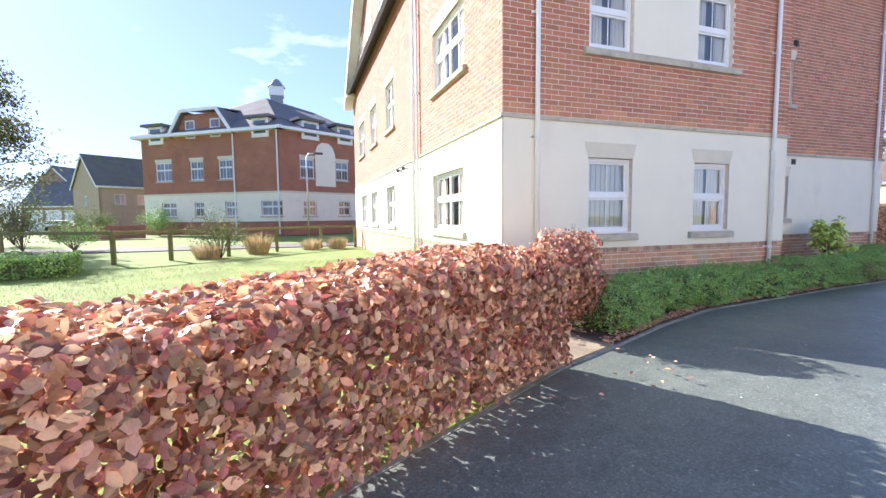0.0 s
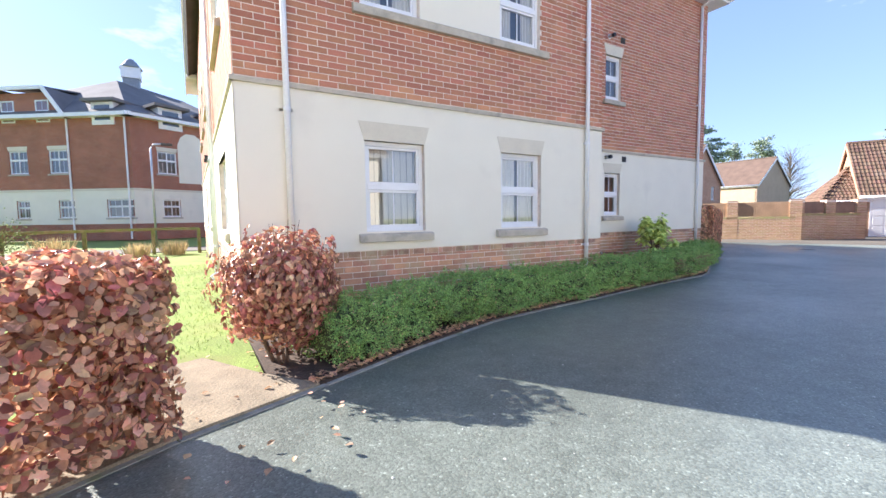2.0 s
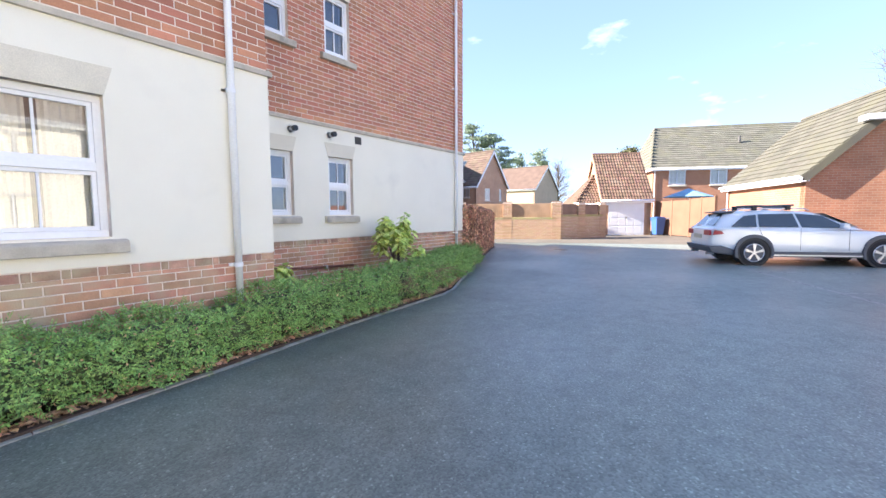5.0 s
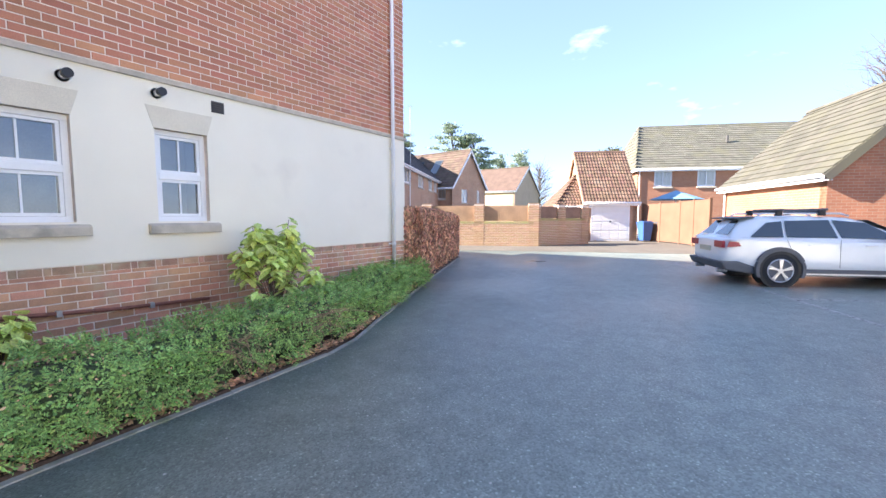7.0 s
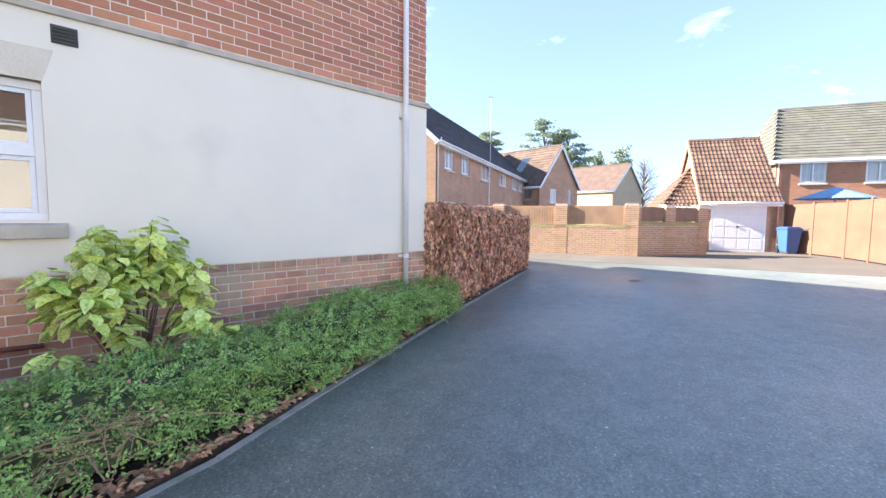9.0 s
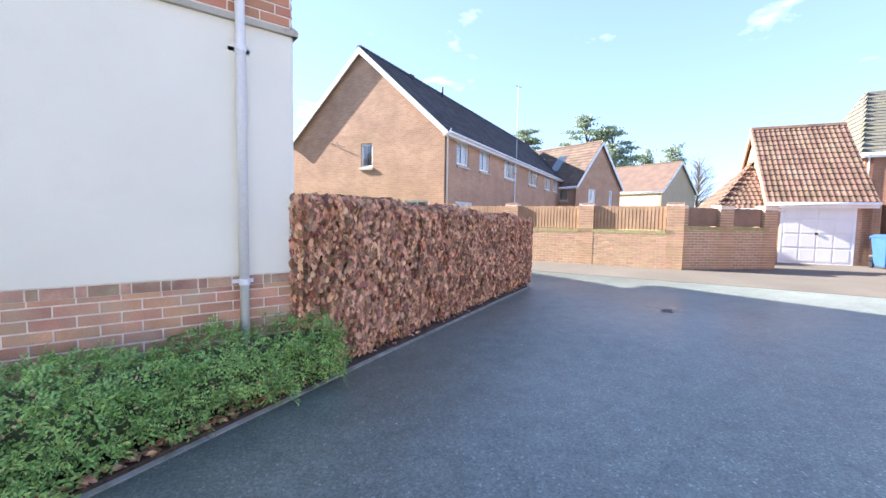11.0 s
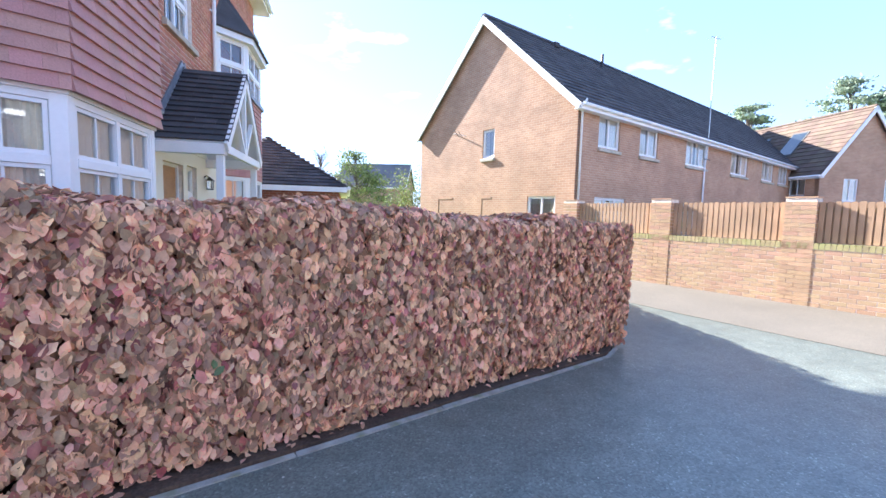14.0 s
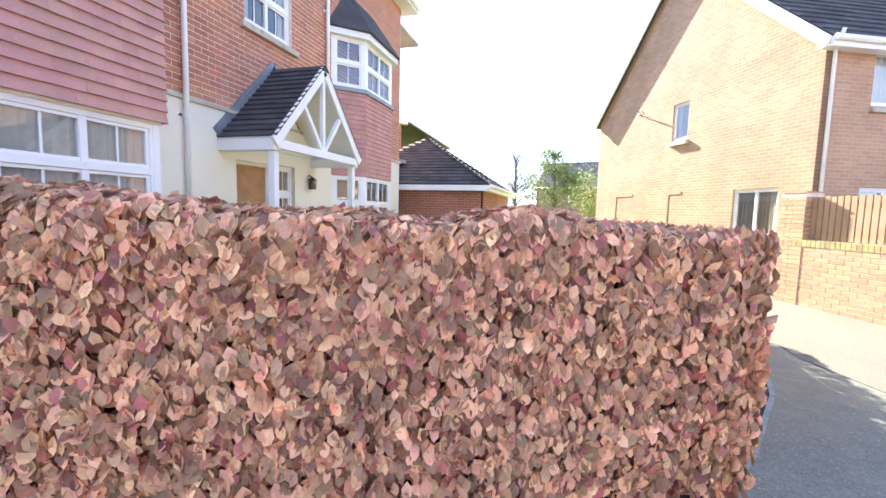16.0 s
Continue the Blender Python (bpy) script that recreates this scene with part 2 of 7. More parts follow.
M_LAWN = material("winter lawn", (0.20, 0.27, 0.055), 0.95, scale=1.1, amount=0.25, fine=60, fine_amount=0.4, bump=0.9, bump_scale=80, stain=(0.20, 0.20, 0.06), stain_scale=0.7, stain_at=0.62)
M_BLADE = material("grass blade", (0.16, 0.24, 0.045), 0.8, random_by="island", random_amount=0.4, hue=0.03, bump=0, trans=0.3)
M_STRAW = material("dry ornamental grass", (0.56, 0.44, 0.25), 0.85, random_by="island", random_amount=0.35, hue=0.02, bump=0, trans=0.25)
M_BEECH = material("dry beech leaf", (0.75, 0.45, 0.28), 0.5, scale=20, amount=0.2, fine=100, random_by="island", random_amount=0.58, hue=0.020, bump=0.1, spec=0.5, trans=0.28)
M_BEECH_DARK = material("dark purple-brown beech leaf", (0.45, 0.19, 0.13), 0.42, scale=20, amount=0.2, fine=100, random_by="island", random_amount=0.5, hue=0.03, bump=0.1, spec=0.6, trans=0.25)
M_BEECH_CORE = material("dark brown hedge core", (0.11, 0.058, 0.042), 0.95, scale=20, amount=0.4, bump=0.8, bump_scale=30)
M_TWIG = material("brown twig", (0.16, 0.10, 0.07), 0.9, scale=15, amount=0.25, bump=0.3)
M_DRY_TWIG = material("dry straw twig", (0.33, 0.225, 0.13), 0.9, scale=15, amount=0.3, bump=0.3)
M_GREEN_LEAF = material("small evergreen leaf", (0.31, 0.49, 0.14), 0.55, random_by="island", random_amount=0.5, hue=0.025, bump=0, trans=0.22)
M_IVY = material("dark bramble leaf", (0.11, 0.17, 0.065), 0.5, random_by="island", random_amount=0.4, hue=0.02, bump=0, trans=0.2)
# one dark green for the solid hull inside the green hedges
M_GREEN_CORE = material("dark green hedge core", (0.085, 0.105, 0.045), 0.95, scale=16, amount=0.5, bump=0.9, bump_scale=24)
M_LAUREL = material("spotted laurel leaf", (0.68, 0.78, 0.24), 0.42, scale=60, amount=0.45, random_by="island", random_amount=0.3, hue=0.02, bump=0.1, trans=0.2)
# green paled to carry the haze over the distant trees
M_PINE = material("hazed pine needles", (0.31, 0.37, 0.27), 0.8, random_by="island", random_amount=0.45, hue=0.03, bump=0, trans=0.15)
M_TREE_LEAF = material("olive tree leaf", (0.16, 0.16, 0.07), 0.7, random_by="island", random_amount=0.45, hue=0.04, bump=0, trans=0.3)
M_SHRUB_LEAF = material("pale shrub leaf", (0.17, 0.21, 0.075), 0.7, random_by="island", random_amount=0.4, hue=0.03, bump=0, trans=0.3)
M_BARK = material("grey bark", (0.16, 0.13, 0.11), 0.95, scale=10, amount=0.35, bump=0.7, bump_scale=25)
M_FENCE_WOOD = material("weathered close board fence", (0.42, 0.285, 0.17), 0.88, scale=2.5, amount=0.2, fine=60, bump=0.3, random_by="island", random_amount=0.22, hue=0.012)
M_FENCE_DARK = material("dark stained fence board", (0.25, 0.165, 0.115), 0.9, scale=2.5, amount=0.25, fine=60, bump=0.3, random_by="island", random_amount=0.2, hue=0.012)
M_FENCE_NEW = material("golden panel fence", (0.20, 0.11, 0.063), 0.86, scale=1.5, amount=0.14, fine=50, bump=0.25, random_by="island", random_amount=0.16, hue=0.01)
M_POST = material("mossy timber post", (0.20, 0.17, 0.085), 0.95, scale=7, amount=0.3, fine=50, bump=0.5, stain=(0.15, 0.17, 0.05), stain_scale=5, stain_at=0.52)
M_PORCH_WOOD = material("white painted timber", (0.82, 0.82, 0.82), 0.5, scale=4, amount=0.04, fine=50, fine_amount=0.03, bump=0.06)
M_DOOR_WOOD = material("oak front door", (0.42, 0.22, 0.10), 0.55, scale=5, amount=0.2, fine=40, bump=0.15)
M_GARAGE_DOOR = material("white steel garage door", (0.80, 0.80, 0.79), 0.45, scale=2, amount=0.04, fine=40, fine_amount=0.02, bump=0.02)
M_BLACK = material("black plastic", (0.018, 0.018, 0.02), 0.5, scale=6, amount=0.2, bump=0.05)
M_GRILLE = material("dark vent grille", (0.09, 0.085, 0.08), 0.7, scale=6, amount=0.2, bump=0.05)
M_STEEL = material("galvanised steel", (0.52, 0.53, 0.54), 0.42, metal=0.9, scale=8, amount=0.15, bump=0.03)
M_CAR = material("silver blue car paint", (0.84, 0.855, 0.84), 0.28, metal=0.08, scale=2, amount=0.03, fine=300, fine_amount=0.03, bump=0, coat=0.8)
M_CAR_GREY = material("dark grey cladding", (0.11, 0.115, 0.125), 0.6, scale=6, amount=0.08, bump=0.05)
M_TYRE = material("black tyre rubber", (0.022, 0.022, 0.024), 0.85, scale=20, amount=0.2, bump=0.2)
M_ALLOY = material("alloy wheel", (0.62, 0.63, 0.65), 0.3, metal=0.85, scale=8, amount=0.05, bump=0)
M_CAR_GLASS = material("tinted car glass", (0.03, 0.04, 0.045), 0.04, scale=2, amount=0.1, bump=0, spec=0.9, coat=1.0)
M_TAIL = material("red tail lamp", (0.40, 0.012, 0.035), 0.3, scale=20, amount=0.1, bump=0)
M_PLATE = material("pale number plate", (0.55, 0.52, 0.38), 0.4, bump=0)
M_BLUE_BIN = material("blue wheelie bin plastic", (0.045, 0.12, 0.33), 0.45, scale=5, amount=0.1, bump=0.05)
M_GREY_BIN = material("grey wheelie bin plastic", (0.10, 0.105, 0.115), 0.5, scale=5, amount=0.1, bump=0.05)
M_CANVAS = material("pale blue canvas", (0.20, 0.36, 0.50), 0.85, scale=4, amount=0.15, bump=0.2)
M_YELLOW = material("yellow rubber hose", (0.60, 0.40, 0.03), 0.5, bump=0)
M_IRON = material("cast iron cover", (0.17, 0.15, 0.135), 0.6, metal=0.3, scale=18, amount=0.3, bump=0.3)
M_RUST = material("rusty painted iron", (0.22, 0.085, 0.06), 0.7, scale=14, amount=0.3, bump=0.3)
M_CREAM_WALL = material("pale cream house wall", (0.50, 0.375, 0.265), 0.92, scale=1.5, amount=0.08, fine=80, bump=0.2)
# far roof and brick are paled: distance haze is put into their colours
M_FAR_TILE = material("far hazed roof", (0.17, 0.16, 0.16), 0.9, scale=0.8, amount=0.2, fine=12, bump=0.2)
M_FAR_BRICK = material("far hazed brick", (0.35, 0.24, 0.19), 0.9, scale=0.8, amount=0.15, fine=14, fine_amount=0.25, bump=0.2)
M_GRAVEL = material("pale grit", (0.46, 0.45, 0.42), 0.95, random_by="island", random_amount=0.4, bump=0)


# ---- geometry helpers ----
class G:
    """Gathers boxes, prisms and tubes into one mesh."""

    def __init__(self, m=None):
        self.v, self.f, self.m = [], [], m

    def add(self, pts, faces):
        b = len(self.v)
        for p in pts:
            self.v.append(tuple(self.m @ Vector(p)) if self.m else tuple(p))
        self.f.extend([tuple(b + i for i in q) for q in faces])
        return self

    def box(self, x0, x1, y0, y1, z0, z1):
        return self.add([(x0, y0, z0), (x1, y0, z0), (x1, y1, z0), (x0, y1, z0), (x0, y0, z1), (x1, y0, z1), (x1, y1, z1), (x0, y1, z1)],
                        [(0, 3, 2, 1), (4, 5, 6, 7), (0, 1, 5, 4), (1, 2, 6, 5), (2, 3, 7, 6), (3, 0, 4, 7)])

    def prism(self, poly, a, b, axis="z"):
        """A convex or concave outline pushed along an axis. poly: pairs of the two other axes."""
        n = len(poly)
        put = {"z": lambda p, q: (p[0], p[1], q), "y": lambda p, q: (p[0], q, p[1]), "x": lambda p, q: (q, p[0], p[1])}[axis]
        pts = [put(p, a) for p in poly] + [put(p, b) for p in poly]
        return self.add(pts, [tuple(range(n))[::-1], tuple(range(n, 2 * n))] + [(i, (i + 1) % n, n + (i + 1) % n, n + i) for i in range(n)])

    def slab(self, quad, t):
        """A four-cornered plate of thickness t below the given corners."""
        a, b, c, d = [Vector(q) for q in quad]
        nrm = ((b - a).cross(d - a)).normalized() * t
        return self.add([a, b, c, d, a - nrm, b - nrm, c - nrm, d - nrm], [(0, 1, 2, 3), (7, 6, 5, 4), (0, 4, 5, 1), (1, 5, 6, 2), (2, 6, 7, 3), (3, 7, 4, 0)])

    def bar(self, p, q, w, h=None):
        """A square bar from p to q."""
        p, q, h = Vector(p), Vector(q), h or w
        d = (q - p).normalized()
        s = d.cross(Vector((0, 0, 1))) if abs(d.z) < 0.95 else Vector((1, 0, 0))
        s.normalize()
        t = s.cross(d).normalized()
        pts = [o + s * (a * w / 2) + t * (b * h / 2) for o in (p, q) for a, b in ((-1, -1), (1, -1), (1, 1), (-1, 1))]
        return self.add(pts, [(0, 1, 2, 3), (7, 6, 5, 4), (0, 4, 5, 1), (1, 5, 6, 2), (2, 6, 7, 3), (3, 7, 4, 0)])

    def tube(self, path, r, n=10, r1=None):
        """A round tube along a path, tapering from r to r1."""
        path = [Vector(p) for p in path]
        r1 = r if r1 is None else r1
        b, k = len(self.v), len(path)
        for i, p in enumerate(path):
            d = (path[min(i + 1, k - 1)] - path[max(i - 1, 0)]).normalized()
            s = d.cross(Vector((0.1, 0.02, 1))) if abs(d.z) < 0.9 else d.cross(Vector((1, 0.1, 0)))
            s.normalize()
            t = s.cross(d)
            rr = r + (r1 - r) * i / max(k - 1, 1)
            for j in range(n):
                a = 2 * math.pi * j / n
                q = p + (s * math.cos(a) + t * math.sin(a)) * rr
                self.v.append(tuple(self.m @ q) if self.m else tuple(q))
        for i in range(k - 1):
            for j in range(n):
                self.f.append((b + i * n + j, b + i * n + (j + 1) % n, b + (i + 1) * n + (j + 1) % n, b + (i + 1) * n + j))
        self.f.append(tuple(b + j for j in range(n))[::-1])
        self.f.append(tuple(b + (k - 1) * n + j for j in range(n)))
        return self

    def mesh(self, name, smooth=False):
        me = bpy.data.meshes.new(name)
        me.from_pydata(self.v, [], self.f)
        if smooth:
            me.polygons.foreach_set("use_smooth", [len(q.vertices) == 4 for q in me.polygons])
        me.update()
        return me


def part(name, g, mat, parent=None, label="", smooth=False, bevel=0.0):
    """One mesh object from a G, under a thing or a part."""
    me = g.mesh(name, smooth) if isinstance(g, G) else g
    if not me.materials:
        me.materials.append(mat)
    ob = new(name, me)
    if parent:
        ob.parent = parent
    if label:
        ob["label"] = label
    if bevel:
        b = ob.modifiers.new("bevel", "BEVEL")
        b.width, b.segments, b.limit_method = bevel, 2, "ANGLE"
    return ob


def thing(name, m, label, category, group="", kind=""):
    """An Empty at a thing's base, which parents its parts."""
    ob = new(name)
    ob.empty_display_size = 0.2
    ob.matrix_world = m
    return tagged(ob, label, category, group, kind)


def frame_of(o, u, n):
    """The matrix whose x runs along a wall (u), y goes into it and z up; o is its lower left corner seen from outside."""
    u, n = Vector(u).normalized(), Vector(n).normalized()
    return Matrix(((u.x, -n.x, 0, o[0]), (u.y, -n.y, 0, o[1]), (0, 0, 1, o[2]), (0, 0, 0, 1)))


def wall_sheet(g, length, z0, z1, thick, holes, face=0.0):
    """A wall plate in wall coordinates (x along, y inwards, z up), with openings right through it."""
    xs = sorted({0.0, length, *[h[0] for h in holes], *[h[1] for h in holes]})
    zs = sorted({z0, z1, *[min(max(h[2], z0), z1) for h in holes], *[min(max(h[3], z0), z1) for h in holes]})
    xs = [x for x in xs if 0 <= x <= length]

    def solid(i, j):
        if not (0 <= i < len(xs) - 1 and 0 <= j < len(zs) - 1):
            return False
        cx, cz = (xs[i] + xs[i + 1]) / 2, (zs[j] + zs[j + 1]) / 2
        return not any(h[0] < cx < h[1] and h[2] < cz < h[3] for h in holes)

    a, b = face, face + thick
    for i in range(len(xs) - 1):
        for j in range(len(zs) - 1):
            if not solid(i, j):
                continue
            x0, x1, y0, y1 = xs[i], xs[i + 1], zs[j], zs[j + 1]
            g.add([(x0, a, y0), (x1, a, y0), (x1, a, y1), (x0, a, y1)], [(0, 1, 2, 3)])
            g.add([(x0, b, y0), (x1, b, y0), (x1, b, y1), (x0, b, y1)], [(3, 2, 1, 0)])
            for di, dj, e in ((-1, 0, ((x0, y0), (x0, y1))), (1, 0, ((x1, y1), (x1, y0))), (0, -1, ((x1, y0), (x0, y0))), (0, 1, ((x0, y1), (x1, y1)))):
                if not solid(i + di, j + dj):
                    (px, pz), (qx, qz) = e
                    g.add([(px, a, pz), (qx, a, qz), (qx, b, qz), (px, b, pz)], [(3, 2, 1, 0)])
    return g


def brick_rects(length, z0, z1, holes, lead=0.0):
    """The bricks of a stretcher bond as rectangles, cut at openings."""
    out, row, z = [], 0, z0 + 0.005
    while z + 0.03 < z1:
        top = min(z + 0.065, z1 - 0.003)
        x = -0.1125 * (row % 2) + lead
        while x < length:
            spans = [(max(x + 0.005, 0.0), min(x + 0.220, length))]
            for h in holes:
                if h[2] < (z + top) / 2 < h[3]:
                    spans = [s for a, b in spans for s in ((a, min(b, h[0])), (max(a, h[1]), b))]
            out.extend([(a, b, z, top) for a, b in spans if b - a > 0.025])
            x += 0.225
        z, row = z + 0.075, row + 1
    return out


def brickwork(parent, length, z0, z1, holes, mat, own=0, own_from=0.0, own_to=99.0, proud=0.005, piece_mat=None):
    """Bricks laid on a wall sheet: some as pieces of their own, the rest joined."""
    rng = random.Random(int(length * 1000) + int(z0 * 100))
    rects, rest, count, shared = brick_rects(length, z0, z1, holes), G(), 0, {}
    for a, b, c, d in rects:
        t = proud + rng.uniform(-0.0012, 0.0012)
        if count < own and own_from <= a and b <= own_to:
            key = (round((b - a) * 100), round((d - c) * 100))
            if key not in shared:
                g = G()
                w, h, e = (b - a) / 2, (d - c) / 2, 0.003
                g.add([(-w, 0, -h), (w, 0, -h), (w, 0, h), (-w, 0, h), (-w + e, -proud, -h + e), (w - e, -proud, -h + e), (w - e, -proud, h - e), (-w + e, -proud, h - e)],
                      [(4, 5, 6, 7), (0, 1, 5, 4), (1, 2, 6, 5), (2, 3, 7, 6), (3, 0, 4, 7)])
                shared[key] = g.mesh("brick")
                shared[key].materials.append(piece_mat or M_BRICK_PIECE)
            ob = new("brick", shared[key])
            ob.parent = parent
            ob.matrix_basis = pose((a + b) / 2, rng.uniform(-0.0015, 0.0015), (c + d) / 2, 0, rng.uniform(-0.25, 0.25), rng.uniform(-0.25, 0.25))
            count += 1
        else:
            e = 0.003
            rest.add([(a, 0, c), (b, 0, c), (b, 0, d), (a, 0, d), (a + e, -t, c + e), (b - e, -t, c + e), (b - e, -t, d - e), (a + e, -t, d - e)],
                     [(4, 5, 6, 7), (0, 1, 5, 4), (1, 2, 6, 5), (2, 3, 7, 6), (3, 0, 4, 7)])
    ob = part("brickwork", rest, mat, parent)
    ob["kind"] = "stuff"
    return ob


def tiles(g, o, u, up, length, height, tile=0.165, gauge=0.1, thick=0.012, lo=None, hi=None, seed=3, gap=0.003):
    """Courses of overlapping plain tiles over a plane; lo and hi give the ends of a course at a height."""
    rng = random.Random(seed)
    o, u, up = Vector(o), Vector(u).normalized(), Vector(up).normalized()
    nrm = u.cross(up).normalized()
    rows = max(1, int(round(height / gauge)))
    gauge = height / rows
    for r in range(rows):
        h = r * gauge
        a, b = (lo(h) if lo else 0.0), (hi(h) if hi else length)
        x = a - (tile / 2 if r % 2 else 0)
        while x < b:
            p, q = max(x, a), min(x + tile - gap, b)
            if q - p > 0.01:
                j, s = thick + rng.uniform(-0.0015, 0.0015), rng.uniform(-0.002, 0.002)
                bl, br = o + u * p + up * (h + s) + nrm * j, o + u * q + up * (h + s) + nrm * j
                tl, tr = o + u * p + up * (h + gauge * 1.05), o + u * q + up * (h + gauge * 1.05)
                g.add([bl, br, tr, tl, bl - nrm * j, br - nrm * j], [(0, 1, 2, 3), (0, 4, 5, 1), (0, 3, 4), (1, 5, 2)])
            x += tile
    return g


def pantiles(g, o, u, up, length, height, width=0.30, gauge=0.34, lo=None, hi=None):
    """Courses of rolled tiles: each one a hump and a trough."""
    o, u, up = Vector(o), Vector(u).normalized(), Vector(up).normalized()
    nrm = u.cross(up).normalized()
    rows = int(round(height / gauge))
    gauge = height / rows
    prof = [(s, h * 0.6 * width / 0.22) for s, h in ((0.0, 0.012), (0.16, 0.045), (0.32, 0.055), (0.46, 0.035), (0.6, 0.008), (0.8, 0.0), (1.0, 0.012))]
    for r in range(rows):
        a, b = (lo(r * gauge) if lo else 0.0), (hi(r * gauge) if hi else length)
        n = max(1, int((b - a) / width))
        w = (b - a) / n
        for i in range(n):
            x, lowp, hip = a + i * w, [], []
            for s, h in prof:
                base = o + u * (x + s * w * 0.995)
                lowp.append(base + up * (r * gauge) + nrm * (h + 0.03))
                hip.append(base + up * ((r + 1) * gauge + 0.03) + nrm * h)
            skirt = [p - nrm * 0.035 for p in lowp]
            k = len(prof)
            g.add(lowp + hip + skirt, [(j, j + 1, k + j + 1, k + j) for j in range(k - 1)] + [(2 * k + j, 2 * k + j + 1, j + 1, j) for j in range(k - 1)])
    return g


def leaf_cloud(name, points, normals, size, mat, parent, seed=1, aspect=0.62, spread=0.9, droop=0.3, fold=0.25, dirs=None):
    """Many small pointed leaves, each a folded pair of faces, at the given places."""
    rng = np.random.default_rng(seed)
    p, nr = np.asarray(points, float), np.asarray(normals, float)
    k = len(p)
    nr = nr + rng.normal(0, spread * 0.5, (k, 3))
    nr /= np.linalg.norm(nr, axis=1, keepdims=True) + 1e-9
    d = rng.normal(0, 1, (k, 3)) + np.array([0, 0, -droop * 2.0])
    if dirs is not None:
        d = np.asarray(dirs, float) + d * 0.22
    d -= nr * np.sum(d * nr, axis=1, keepdims=True)
    d /= np.linalg.norm(d, axis=1, keepdims=True) + 1e-9
    s = np.cross(d, nr)
    ln = size * rng.uniform(0.65, 1.25, (k, 1))
    wd = ln * aspect * rng.uniform(0.8, 1.15, (k, 1)) / 2
    lift = nr * (wd * fold * rng.uniform(0.2, 1.6, (k, 1)))
    a, e = p - d * ln / 2, p + d * ln / 2 + nr * ln * rng.uniform(-0.2, 0.05, (k, 1))
    l1, l2 = p - d * ln * 0.12 - s * wd + lift, p + d * ln * 0.24 - s * wd * 0.82 + lift
    r1, r2 = p - d * ln * 0.12 + s * wd + lift, p + d * ln * 0.24 + s * wd * 0.82 + lift
    v = np.stack([a, l1, l2, e, r2, r1], axis=1).reshape(-1, 3)
    me = bpy.data.meshes.new(name)
    me.vertices.add(k * 6)
    me.vertices.foreach_set("co", v.ravel())
    quads = (np.arange(k)[:, None] * 6 + np.array([[0, 1, 2, 3, 0, 3, 4, 5]])).ravel()
    me.loops.add(k * 8)
    me.loops.foreach_set("vertex_index", quads)
    me.polygons.add(k * 2)
    me.polygons.foreach_set("loop_start", np.arange(k * 2) * 4)
    me.update(calc_edges=True)
    me.validate()
    me.materials.append(mat)
    ob = new(name, me)
    ob.parent = parent
    return ob


def scatter_box(rng, count, path_at, widths, height, depth=0.10, round_top=0.12, base=0.05, faces=(0.45, 0.30, 0.25), lumps=0.05, taper=0.0):
    """Places and normals on the skin of a clipped hedge. path_at(s) gives a point of the hedge's middle line and its sideways unit vector."""
    pts, nrs = [], []
    for _ in range(count):
        s = rng.random()
        c, side = path_at(s)
        w, hgt = widths(s) / 2, height(s)
        which = rng.random()
        if which < faces[0]:
            a, z, n = -w, rng.uniform(base, hgt), -side
        elif which < faces[0] + faces[1]:
            a, z, n = rng.uniform(-w, w), hgt, Vector((0, 0, 1))
        else:
            a, z, n = w, rng.uniform(base, hgt), side
        edge = max(0.0, z - (hgt - round_top)) / round_top
        over = max(0.0, abs(a) - (w - round_top)) / round_top
        if edge > 0 and over > 0:
            m = math.hypot(edge, over)
            if m > 1:
                a -= math.copysign((over - over / m) * round_top, a)
                z -= (edge - edge / m) * round_top
            n = (side * math.copysign(over, a) + Vector((0, 0, edge))).normalized()
        bump = lumps * (noise.noise(Vector((c.x * 2.3, c.y * 2.3, z * 2.6))) + 0.6 * noise.noise(Vector((c.x * 6.1 + a * 5, c.y * 6.1, z * 6.0))))
        a *= 1 - taper * max(0.0, 0.25 - z)
        q = Vector((c.x, c.y, z)) + side * a + n * (bump - depth * rng.random() ** 2.2)
        pts.append(q)
        nrs.append(n)
    return pts, nrs


